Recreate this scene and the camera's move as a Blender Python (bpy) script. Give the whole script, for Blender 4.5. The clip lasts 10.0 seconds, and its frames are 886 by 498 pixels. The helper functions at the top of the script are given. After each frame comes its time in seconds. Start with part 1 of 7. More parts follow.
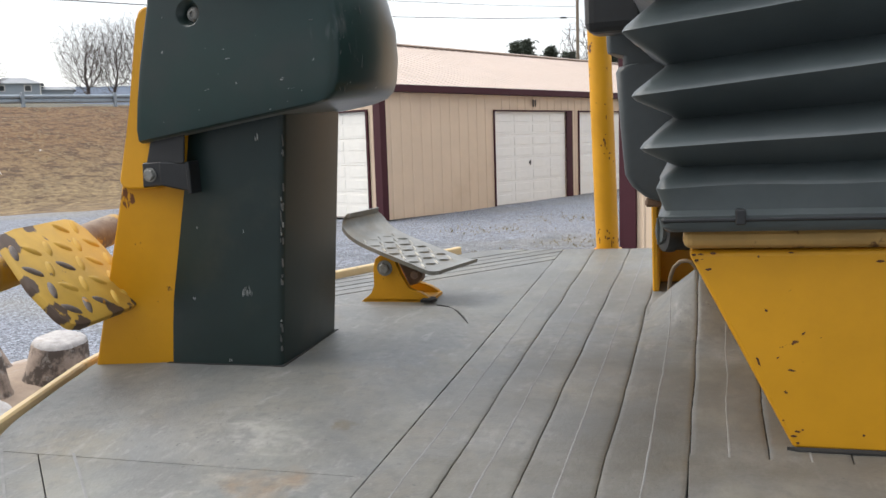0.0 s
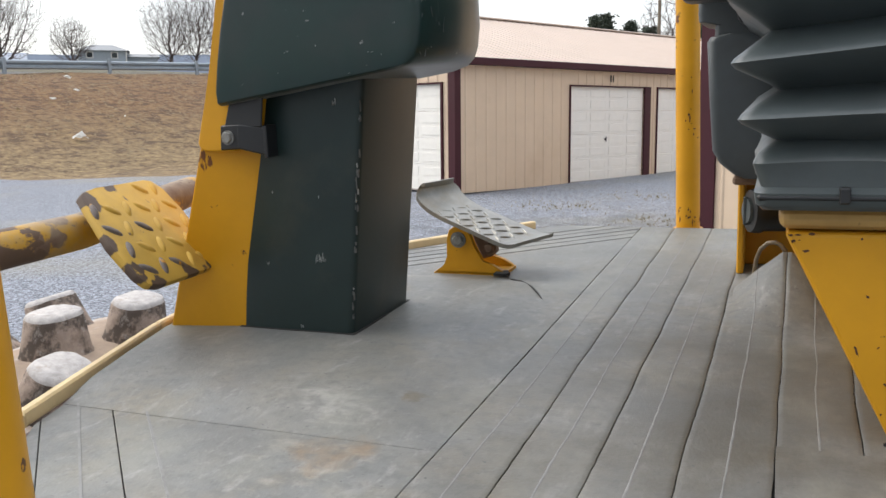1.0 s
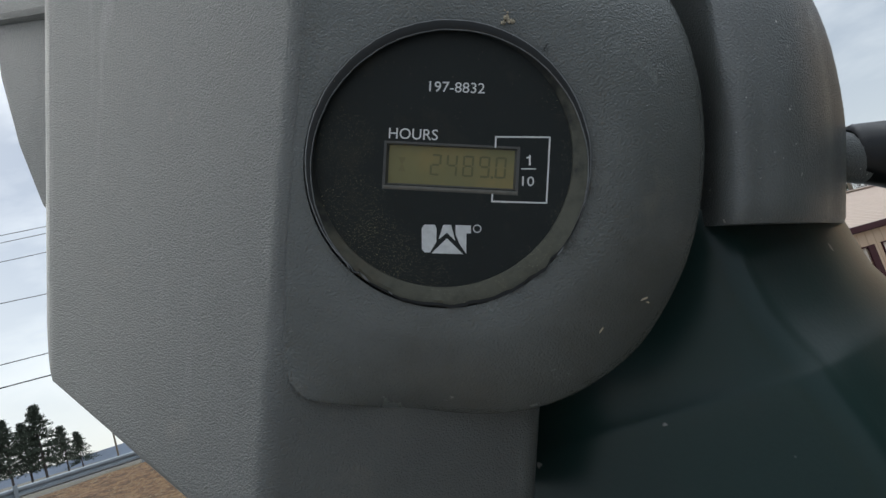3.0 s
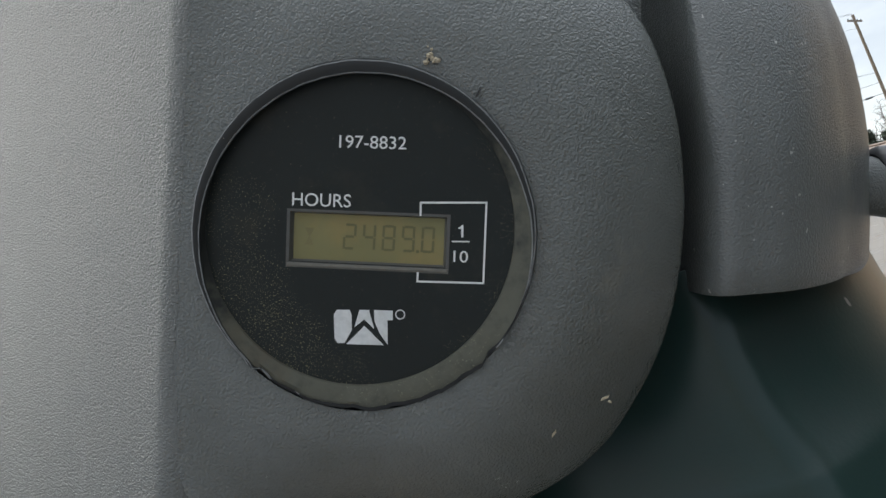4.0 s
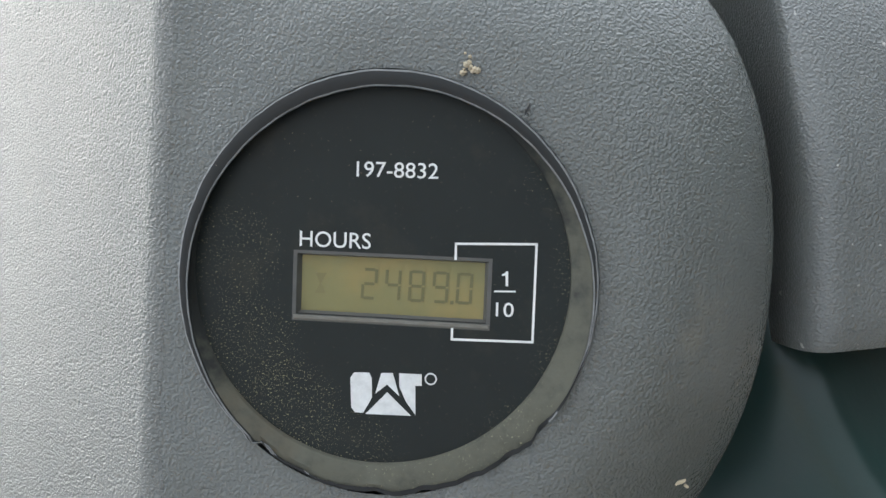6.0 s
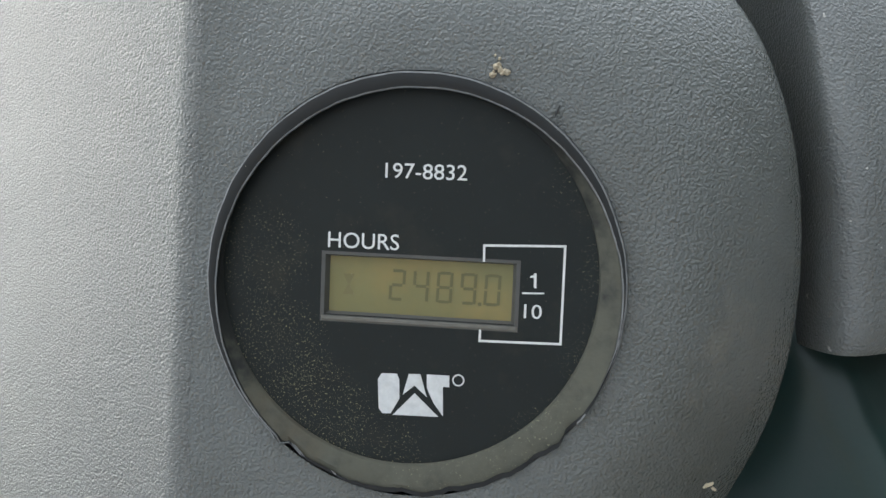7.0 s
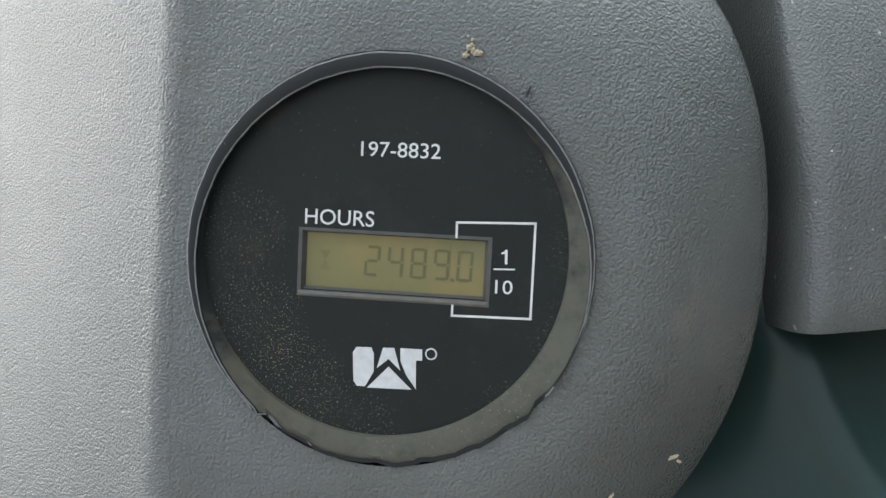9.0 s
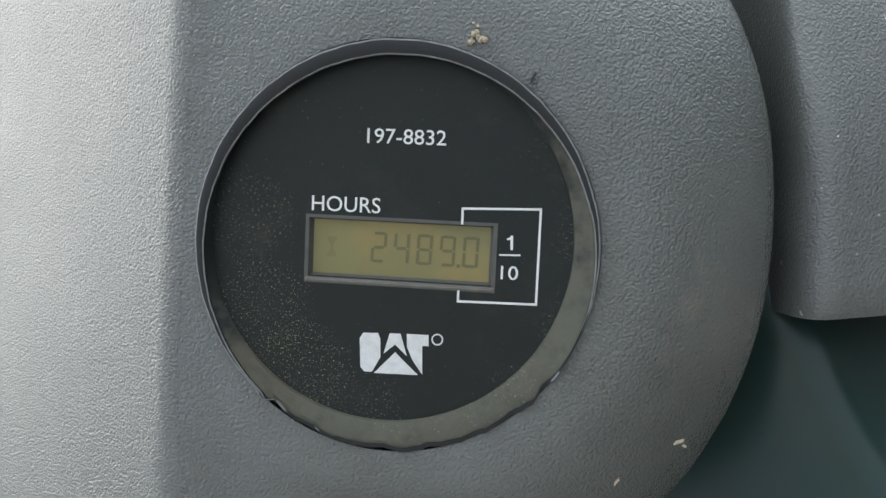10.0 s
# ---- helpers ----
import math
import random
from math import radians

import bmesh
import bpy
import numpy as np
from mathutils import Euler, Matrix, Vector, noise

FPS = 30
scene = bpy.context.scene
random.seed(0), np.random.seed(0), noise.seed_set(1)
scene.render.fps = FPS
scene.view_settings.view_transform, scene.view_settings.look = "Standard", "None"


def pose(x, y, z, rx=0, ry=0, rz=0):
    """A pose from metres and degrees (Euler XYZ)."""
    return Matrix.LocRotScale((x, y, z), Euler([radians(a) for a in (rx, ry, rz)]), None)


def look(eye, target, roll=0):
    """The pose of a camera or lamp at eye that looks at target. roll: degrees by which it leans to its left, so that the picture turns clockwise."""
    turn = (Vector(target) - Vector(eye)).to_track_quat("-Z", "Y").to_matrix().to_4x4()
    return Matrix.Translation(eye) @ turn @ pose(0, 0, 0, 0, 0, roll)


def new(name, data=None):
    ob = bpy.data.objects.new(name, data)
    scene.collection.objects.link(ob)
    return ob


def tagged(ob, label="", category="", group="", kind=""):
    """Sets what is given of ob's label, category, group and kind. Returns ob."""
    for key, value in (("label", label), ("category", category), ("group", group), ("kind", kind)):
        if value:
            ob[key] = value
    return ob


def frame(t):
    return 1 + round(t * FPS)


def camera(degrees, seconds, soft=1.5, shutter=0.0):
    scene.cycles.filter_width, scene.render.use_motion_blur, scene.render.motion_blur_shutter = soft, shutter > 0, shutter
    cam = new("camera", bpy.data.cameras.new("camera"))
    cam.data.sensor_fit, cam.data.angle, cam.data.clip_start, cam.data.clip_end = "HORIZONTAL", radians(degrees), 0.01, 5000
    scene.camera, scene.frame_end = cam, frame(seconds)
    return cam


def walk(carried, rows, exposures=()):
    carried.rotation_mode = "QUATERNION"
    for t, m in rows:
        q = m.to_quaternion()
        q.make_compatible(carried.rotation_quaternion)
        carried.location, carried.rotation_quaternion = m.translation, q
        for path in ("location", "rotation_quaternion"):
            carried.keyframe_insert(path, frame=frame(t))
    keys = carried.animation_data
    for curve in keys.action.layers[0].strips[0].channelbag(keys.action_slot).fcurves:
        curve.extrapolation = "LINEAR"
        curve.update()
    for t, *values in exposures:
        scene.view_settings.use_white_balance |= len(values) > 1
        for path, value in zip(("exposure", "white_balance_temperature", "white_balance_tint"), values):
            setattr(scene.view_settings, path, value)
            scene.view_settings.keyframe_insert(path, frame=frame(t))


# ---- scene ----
cam = camera(54.6, 10.0)

# The camera's way: seconds, eye, a point that it looks at, and its roll.
PATH = [
    (0, (0.66962, -0.61712, 1.36586), (0.14289, 0.22415, 1.24415), -1.83),
    (0.3, (0.65695, -0.60845, 1.36311), (0.08625, 0.20284, 1.23616), -1.31),
    (0.5, (0.65094, -0.60436, 1.35951), (0.06500, 0.19445, 1.22320), -1.25),
    (0.7, (0.64963, -0.60379, 1.35738), (0.06286, 0.19050, 1.20965), -0.54),
    (1, (0.65326, -0.60335, 1.36035), (0.06108, 0.18844, 1.21068), -0.55),
    (1.2, (0.64185, -0.59115, 1.36111), (0.04659, 0.19760, 1.20953), -0.42),
    (1.5, (0.59885, -0.54434, 1.37672), (-0.00137, 0.24115, 1.22590), -0.50),
    (1.7, (0.53224, -0.48368, 1.41227), (-0.07359, 0.30002, 1.27526), -1.07),
    (1.9, (0.45894, -0.42883, 1.44939), (-0.16297, 0.34786, 1.34951), -2.53),
    (2, (0.41358, -0.39350, 1.47295), (-0.22456, 0.37272, 1.39759), -4.30),
    (2.2, (0.34959, -0.33007, 1.51158), (-0.32380, 0.40863, 1.48210), -8.62),
    (2.4, (0.31107, -0.28454, 1.53104), (-0.39009, 0.42749, 1.56810), -12.72),
    (2.5, (0.28850, -0.25509, 1.54144), (-0.42490, 0.44214, 1.61173), -14.73),
    (2.6, (0.27315, -0.23157, 1.54652), (-0.44815, 0.45361, 1.64775), -16.44),
    (2.7, (0.25916, -0.21298, 1.54950), (-0.46506, 0.46441, 1.67852), -17.36),
    (2.8, (0.25291, -0.19534, 1.55171), (-0.47492, 0.47269, 1.70661), -17.99),
    (3, (0.24934, -0.16800, 1.55262), (-0.48377, 0.48919, 1.72766), -18.00),
    (3.2, (0.25485, -0.15306, 1.55549), (-0.48307, 0.49287, 1.75106), -17.88),
    (4.3, (0.23828, -0.11708, 1.58082), (-0.54472, 0.49182, 1.70793), -18.41),
    (4.5, (0.23302, -0.11230, 1.58310), (-0.54959, 0.49689, 1.71112), -18.50),
    (5, (0.22505, -0.10835, 1.58627), (-0.56013, 0.49613, 1.72082), -18.52),
    (5.5, (0.22427, -0.10772, 1.58795), (-0.56147, 0.49643, 1.72067), -18.37),
    (7, (0.22259, -0.11065, 1.59062), (-0.57251, 0.48084, 1.72457), -17.83),
    (7.5, (0.22230, -0.11141, 1.59021), (-0.57265, 0.48057, 1.72294), -17.83),
    (8, (0.22235, -0.11221, 1.58886), (-0.57458, 0.47928, 1.71152), -17.71),
    (8.5, (0.22308, -0.11170, 1.58741), (-0.58962, 0.45623, 1.71767), -17.29),
    (9, (0.22626, -0.11027, 1.58594), (-0.56777, 0.48337, 1.71674), -17.44),
    (9.5, (0.22735, -0.10955, 1.58503), (-0.56756, 0.48172, 1.72111), -17.50),
    (10, (0.22687, -0.11038, 1.58445), (-0.57542, 0.47269, 1.71233), -17.48),
]
walk(cam, [(t, look(eye, target, roll)) for t, eye, target, roll in PATH],
     [(0.0, 0.49, 6590, 9), (1.5, 0.43, 6550, 9), (2.0, 0.02, 6330, 6), (2.5, -0.28, 6220, 5), (3.2, -0.02, 6320, 5), (4.5, 0.62, 6520, 6), (5.0, 1.00, 6460, 6),
      (5.5, 1.38, 6460, 6), (7.0, 1.10, 6480, 5), (7.5, 1.03, 6440, 5), (8.5, 1.10, 6440, 5), (9.5, 1.20, 6440, 5), (10.0, 1.16, 6440, 5)])


def part(name, bm, material, parent, label="", smooth=False):
    """Links a bmesh as one mesh object under a thing or a part."""
    me = bpy.data.meshes.new(name)
    bmesh.ops.recalc_face_normals(bm, faces=bm.faces)
    bm.to_mesh(me)
    bm.free()
    for m in material if isinstance(material, (list, tuple)) else [material]:
        me.materials.append(m)
    if smooth:
        me.shade_smooth()
        me.set_sharp_from_angle(angle=radians(38))
    ob = new(name, me)
    if parent is not None:
        ob.parent = parent
    if label:
        tagged(ob, label)
    return ob


def thing(name, label, category, at=None, group="", kind=""):
    """An empty that carries the parts of one thing."""
    ob = new(name)
    ob.empty_display_size = 0.05
    if at is not None:
        ob.matrix_world = at
    return tagged(ob, label, category, group, kind)


# ---------------------------------------------------------------- light
world = bpy.data.worlds.new("overcast")
scene.world = world
world.use_nodes = True
wn, wl = world.node_tree.nodes, world.node_tree.links
wn.clear()
SUN_AZ, SUN_EL = 108.0, 40.0          # degrees left of +y, and up
sky = wn.new("ShaderNodeTexSky")
sky.sky_type = "NISHITA"
sky.sun_disc = False
sky.sun_elevation = radians(SUN_EL)
sky.sun_rotation = radians(-SUN_AZ)
sky.air_density, sky.dust_density = 1.0, 2.5
tc = wn.new("ShaderNodeTexCoord")
mp = wn.new("ShaderNodeMapping")
mp.inputs["Scale"].default_value = (1.0, 1.0, 2.6)
wl.new(tc.outputs["Generated"], mp.inputs["Vector"])
cl = wn.new("ShaderNodeTexNoise")
cl.inputs["Scale"].default_value, cl.inputs["Detail"].default_value = 3.1, 6.0
cl.inputs["Roughness"].default_value = 0.55
wl.new(mp.outputs["Vector"], cl.inputs["Vector"])
ramp = wn.new("ShaderNodeValToRGB")
ramp.color_ramp.elements[0].position, ramp.color_ramp.elements[1].position = 0.41, 0.59
ramp.color_ramp.elements[0].color = (0.53, 0.57, 0.66, 1)
ramp.color_ramp.elements[1].color = (1.12, 1.12, 1.14, 1)
wl.new(cl.outputs["Fac"], ramp.inputs["Fac"])
sep = wn.new("ShaderNodeSeparateXYZ")
wl.new(tc.outputs["Generated"], sep.inputs["Vector"])
hz = wn.new("ShaderNodeMapRange")            # the cloud deck thins to white haze at the horizon
hz.inputs["From Min"].default_value, hz.inputs["From Max"].default_value = 0.06, 0.33
hz.inputs["To Min"].default_value, hz.inputs["To Max"].default_value = 0.9, 0.0
wl.new(sep.outputs["Z"], hz.inputs["Value"])
white = wn.new("ShaderNodeMix")
white.data_type = "RGBA"
white.inputs["B"].default_value = (1.02, 1.02, 1.04, 1)
wl.new(hz.outputs["Result"], white.inputs["Factor"])
wl.new(ramp.outputs["Color"], white.inputs["A"])
bg1 = wn.new("ShaderNodeBackground")
bg1.inputs["Strength"].default_value = 0.05
wl.new(sky.outputs["Color"], bg1.inputs["Color"])
side = wn.new("ShaderNodeMapRange")          # added dimming of the sky behind the camera, for the operator's unseen body
side.interpolation_type = "SMOOTHSTEP"
side.inputs["From Min"].default_value, side.inputs["From Max"].default_value = -0.1, 1.0
side.inputs["To Min"].default_value, side.inputs["To Max"].default_value = 0.66, 0.38
across = wn.new("ShaderNodeVectorMath")
across.operation = "DOT_PRODUCT"
across.inputs[1].default_value = (0.55, -0.80, 0.0)
wl.new(tc.outputs["Generated"], across.inputs[0])
wl.new(across.outputs["Value"], side.inputs["Value"])
high = wn.new("ShaderNodeMapRange")          # an overcast sky is brightest overhead
high.inputs["From Min"].default_value, high.inputs["From Max"].default_value = 0.42, 0.95
high.inputs["To Min"].default_value, high.inputs["To Max"].default_value = 1.0, 3.2
wl.new(sep.outputs["Z"], high.inputs["Value"])
deck = wn.new("ShaderNodeMath")
deck.operation = "MULTIPLY"
wl.new(side.outputs["Result"], deck.inputs[0])
wl.new(high.outputs["Result"], deck.inputs[1])
bg2 = wn.new("ShaderNodeBackground")
wl.new(deck.outputs["Value"], bg2.inputs["Strength"])
wl.new(white.outputs["Result"], bg2.inputs["Color"])
both = wn.new("ShaderNodeAddShader")
wl.new(bg1.outputs["Background"], both.inputs[0])
wl.new(bg2.outputs["Background"], both.inputs[1])
wo = wn.new("ShaderNodeOutputWorld")
wl.new(both.outputs["Shader"], wo.inputs["Surface"])

sun = new("sun", bpy.data.lights.new("sun", "SUN"))
sun.data.energy, sun.data.angle, sun.data.color = 1.7, radians(60), (1.0, 0.965, 0.92)
sun.matrix_world = look((-40 * math.sin(radians(SUN_AZ)), 40 * math.cos(radians(SUN_AZ)), 40 * math.tan(radians(SUN_EL))), (0, 0, 0))

# ---------------------------------------------------------------- materials


def surface(name, color, rough=0.5, metal=0.0, vary=0.12, scale=30.0, bump=0.0, bump_scale=200.0, bump_dist=0.001,
            second=None, second_amt=(0.55, 0.7), second_scale=8.0, spec=0.5, fine=None, coat=0.0, rough_var=0.1):
    """A procedural surface: a base colour with variation at two scales, an optional second colour in patches, and relief."""
    m = bpy.data.materials.new(name)
    m.use_nodes = True
    n, l = m.node_tree.nodes, m.node_tree.links
    b = n["Principled BSDF"]
    b.inputs["Roughness"].default_value, b.inputs["Metallic"].default_value = rough, metal
    b.inputs["Specular IOR Level"].default_value = spec
    b.inputs["Coat Weight"].default_value = coat
    co = n.new("ShaderNodeTexCoord")
    n1 = n.new("ShaderNodeTexNoise")
    n1.inputs["Scale"].default_value, n1.inputs["Detail"].default_value = scale, 8.0
    n1.inputs["Roughness"].default_value = 0.65
    l.new(co.outputs["Object"], n1.inputs["Vector"])
    r1 = n.new("ShaderNodeMapRange")
    r1.inputs["From Min"].default_value, r1.inputs["From Max"].default_value = 0.3, 0.7
    r1.inputs["To Min"].default_value, r1.inputs["To Max"].default_value = 1 - vary, 1 + vary
    l.new(n1.outputs["Fac"], r1.inputs["Value"])
    mul = n.new("ShaderNodeMix")
    mul.data_type, mul.blend_type = "RGBA", "MULTIPLY"
    mul.inputs["Factor"].default_value = 1.0
    mul.inputs["A"].default_value = (*color, 1)
    l.new(r1.outputs["Result"], mul.inputs["B"])
    out = mul.outputs["Result"]
    if second:
        n2 = n.new("ShaderNodeTexNoise")
        n2.inputs["Scale"].default_value, n2.inputs["Detail"].default_value = second_scale, 9.0
        n2.inputs["Roughness"].default_value = 0.6
        l.new(co.outputs["Object"], n2.inputs["Vector"])
        r2 = n.new("ShaderNodeMapRange")
        r2.inputs["From Min"].default_value, r2.inputs["From Max"].default_value = second_amt
        l.new(n2.outputs["Fac"], r2.inputs["Value"])
        mx = n.new("ShaderNodeMix")
        mx.data_type = "RGBA"
        mx.inputs["B"].default_value = (*second, 1)
        l.new(r2.outputs["Result"], mx.inputs["Factor"])
        l.new(out, mx.inputs["A"])
        out = mx.outputs["Result"]
    if fine:                                        # small specks: (colour, scale, threshold)
        n3 = n.new("ShaderNodeTexNoise")
        n3.inputs["Scale"].default_value, n3.inputs["Detail"].default_value = fine[1], 3.0
        l.new(co.outputs["Object"], n3.inputs["Vector"])
        r3 = n.new("ShaderNodeMapRange")
        r3.inputs["From Min"].default_value, r3.inputs["From Max"].default_value = fine[2], fine[2] + 0.03
        l.new(n3.outputs["Fac"], r3.inputs["Value"])
        m3 = n.new("ShaderNodeMix")
        m3.data_type = "RGBA"
        m3.inputs["B"].default_value = (*fine[0], 1)
        l.new(r3.outputs["Result"], m3.inputs["Factor"])
        l.new(out, m3.inputs["A"])
        out = m3.outputs["Result"]
    l.new(out, b.inputs["Base Color"])
    rr = n.new("ShaderNodeMapRange")
    rr.inputs["To Min"].default_value, rr.inputs["To Max"].default_value = max(rough - rough_var, 0.02), min(rough + rough_var, 1)
    l.new(n1.outputs["Fac"], rr.inputs["Value"])
    l.new(rr.outputs["Result"], b.inputs["Roughness"])
    if bump:
        nb = n.new("ShaderNodeTexNoise")
        nb.inputs["Scale"].default_value, nb.inputs["Detail"].default_value = bump_scale, 4.0
        l.new(co.outputs["Object"], nb.inputs["Vector"])
        bu = n.new("ShaderNodeBump")
        bu.inputs["Strength"].default_value, bu.inputs["Distance"].default_value = bump, bump_dist
        l.new(nb.outputs["Fac"], bu.inputs["Height"])
        l.new(bu.outputs["Normal"], b.inputs["Normal"])
    return m


def stain(m, color, scale, lo, hi, amount=1.0, stretch=(1, 1, 1), turn=0.0, at=None, reach=0.1, detail=6.0, seed=0.0):
    """Lays a further colour over a surface where stretched noise passes lo to hi; with at, only round that place."""
    n, l = m.node_tree.nodes, m.node_tree.links
    b = n["Principled BSDF"]
    under = b.inputs["Base Color"].links[0].from_socket
    co = n.new("ShaderNodeTexCoord")
    mp = n.new("ShaderNodeMapping")
    mp.inputs["Scale"].default_value = stretch
    mp.inputs["Rotation"].default_value = (0, 0, radians(turn))
    mp.inputs["Location"].default_value = (seed, seed * 0.7, seed * 1.3)
    l.new(co.outputs["Object"], mp.inputs["Vector"])
    nz = n.new("ShaderNodeTexNoise")
    nz.inputs["Scale"].default_value, nz.inputs["Detail"].default_value = scale, detail
    nz.inputs["Roughness"].default_value = 0.62
    l.new(mp.outputs["Vector"], nz.inputs["Vector"])
    value = nz.outputs["Fac"]
    if at is not None:
        d = n.new("ShaderNodeVectorMath")
        d.operation = "DISTANCE"
        d.inputs[1].default_value = at
        l.new(co.outputs["Object"], d.inputs[0])
        near = n.new("ShaderNodeMapRange")
        near.interpolation_type = "SMOOTHSTEP"
        near.inputs["From Min"].default_value, near.inputs["From Max"].default_value = reach, reach * 0.3
        near.inputs["To Min"].default_value, near.inputs["To Max"].default_value = -0.45, 0.0
        l.new(d.outputs["Value"], near.inputs["Value"])
        ad = n.new("ShaderNodeMath")
        l.new(value, ad.inputs[0])
        l.new(near.outputs["Result"], ad.inputs[1])
        value = ad.outputs["Value"]
    r = n.new("ShaderNodeMapRange")
    r.inputs["From Min"].default_value, r.inputs["From Max"].default_value = lo, hi
    r.inputs["To Max"].default_value = amount
    l.new(value, r.inputs["Value"])
    fac = r.outputs["Result"]
    mx = n.new("ShaderNodeMix")
    mx.data_type = "RGBA"
    mx.inputs["B"].default_value = (*color, 1)
    l.new(fac, mx.inputs["Factor"])
    l.new(under, mx.inputs["A"])
    l.new(mx.outputs["Result"], b.inputs["Base Color"])
    return m


def grained(name, color, rough, cell=1700.0, depth=0.00018, strength=0.6, dust=(0.24, 0.22, 0.18), gloss=0.5):
    """Moulded plastic with a pebbled leather grain and a little dust."""
    m = surface(name, color, rough, vary=0.08, scale=60, second=dust, second_amt=(0.62, 0.95), second_scale=35, spec=gloss,
                fine=((0.35, 0.34, 0.31), 900, 0.76))
    n, l = m.node_tree.nodes, m.node_tree.links
    co = n.new("ShaderNodeTexCoord")
    w = n.new("ShaderNodeTexNoise")
    w.inputs["Scale"].default_value = cell * 0.5
    l.new(co.outputs["Object"], w.inputs["Vector"])
    v = n.new("ShaderNodeTexVoronoi")
    v.feature = "SMOOTH_F1"
    v.inputs["Scale"].default_value = cell
    v.inputs["Smoothness"].default_value = 0.6
    ad = n.new("ShaderNodeVectorMath")
    ad.operation = "MULTIPLY_ADD"
    ad.inputs[1].default_value = (0.0009, 0.0009, 0.0009)
    l.new(w.outputs["Color"], ad.inputs[0])
    l.new(co.outputs["Object"], ad.inputs[2])
    l.new(ad.outputs["Vector"], v.inputs["Vector"])
    bu = n.new("ShaderNodeBump")
    bu.invert = True
    bu.inputs["Strength"].default_value, bu.inputs["Distance"].default_value = strength, depth
    l.new(v.outputs["Distance"], bu.inputs["Height"])
    l.new(bu.outputs["Normal"], n["Principled BSDF"].inputs["Normal"])
    return m


YELLOW = surface("yellow_paint", (0.556, 0.270, 0.011), 0.42, spec=0.32, vary=0.08, scale=14, second=(0.10, 0.04, 0.018), second_amt=(0.665, 0.685),
                 second_scale=28, bump=0.15, bump_scale=160, bump_dist=0.0006, fine=((0.075, 0.028, 0.012), 120, 0.735))
YELLOW_WORN = surface("worn_yellow_paint", (0.46, 0.26, 0.032), 0.6, spec=0.28, vary=0.1, scale=20, second=(0.15, 0.10, 0.075),
                      second_amt=(0.50, 0.525), second_scale=16, bump=0.2, bump_scale=180, bump_dist=0.0008)
FLANGE = surface("dusty_yellow_paint", (0.46, 0.29, 0.095), 0.55, vary=0.15, scale=25, second=(0.14, 0.07, 0.03), second_amt=(0.60, 0.64), second_scale=30)
BARE = surface("bare_worn_steel", (0.13, 0.105, 0.09), 0.55, metal=0.3, vary=0.3, scale=120, second=(0.42, 0.2, 0.02), second_amt=(0.60, 0.64), second_scale=90)
PLATE = surface("worn_plate_paint", (0.47, 0.292, 0.052), 0.6, spec=0.28, vary=0.14, scale=26, second=(0.13, 0.085, 0.055), second_amt=(0.655, 0.675), second_scale=45, bump=0.2, bump_scale=180, bump_dist=0.0008)
for edge in ((-0.178, -0.155, 0.125), (-0.150, -0.148, 0.098), (-0.140, -0.128, 0.078), (-0.152, -0.060, 0.077), (-0.160, -0.005, 0.078), (-0.222, -0.125, 0.165), (-0.235, -0.07, 0.178)):
    stain(PLATE, (0.085, 0.058, 0.042), 40, 0.36, 0.42, 1.0, at=edge, reach=0.026, seed=edge[1] * 9)
stain(YELLOW_WORN, (0.30, 0.24, 0.17), 13, 0.44, 0.60, 0.8, seed=4.4)                    # rubbed, dusty paint
stain(YELLOW_WORN, (0.115, 0.075, 0.052), 15, 0.515, 0.535, 1.0, stretch=(1, 0.6, 1), seed=9.4)
stain(YELLOW, (0.12, 0.042, 0.018), 120, 0.46, 0.52, 0.95, stretch=(1.5, 1, 0.5), at=(-0.158, -0.022, 0.190), reach=0.022, seed=1.5)
CHIP = surface("rust_chip", (0.075, 0.03, 0.014), 0.8, vary=0.3, scale=300)
NICK = surface("white_nick", (0.30, 0.31, 0.30), 0.7, vary=0.3, scale=500)
SCRATCH = surface("scratched_primer", (0.095, 0.10, 0.097), 0.6, vary=0.3, scale=400)
LIP = surface("cream_paint", (0.66, 0.50, 0.27), 0.5, vary=0.1, scale=30, second=(0.2, 0.14, 0.08), second_amt=(0.66, 0.72), second_scale=25)
STEEL = surface("bare_steel_tread", (0.27, 0.265, 0.24), 0.36, metal=0.6, vary=0.2, scale=45, second=(0.25, 0.22, 0.17),
                second_amt=(0.5, 0.75), second_scale=30, bump=0.2, bump_scale=300, bump_dist=0.0005)
SCREW = surface("dull_zinc", (0.22, 0.22, 0.205), 0.55, metal=0.35, vary=0.2, scale=300, second=(0.12, 0.10, 0.08), second_amt=(0.55, 0.75), second_scale=140)
RUSTY = surface("rusty_steel", (0.16, 0.10, 0.065), 0.75, vary=0.3, scale=80, bump=0.3, bump_scale=300)
SHROUD = surface("dark_plastic", (0.0080, 0.0265, 0.0235), 0.30, spec=0.42, vary=0.18, scale=7, second=(0.018, 0.026, 0.025), second_amt=(0.5, 0.85),
                 second_scale=9, bump=0.12, bump_scale=900, bump_dist=0.0003, fine=((0.26, 0.26, 0.25), 120, 0.745))
stain(SHROUD, (0.075, 0.085, 0.082), 60, 0.56, 0.72, 0.8, stretch=(1.6, 1.6, 0.35), at=(0.112, -0.025, 0.345), reach=0.075, seed=2.5)
stain(SHROUD, (0.024, 0.031, 0.030), 14, 0.50, 0.75, 0.7, seed=8.2)
SHROUD.node_tree.nodes["Principled BSDF"].inputs["Sheen Weight"].default_value = 0.16          # a film of dust; its warm tint stands in for tan reflections at the rim
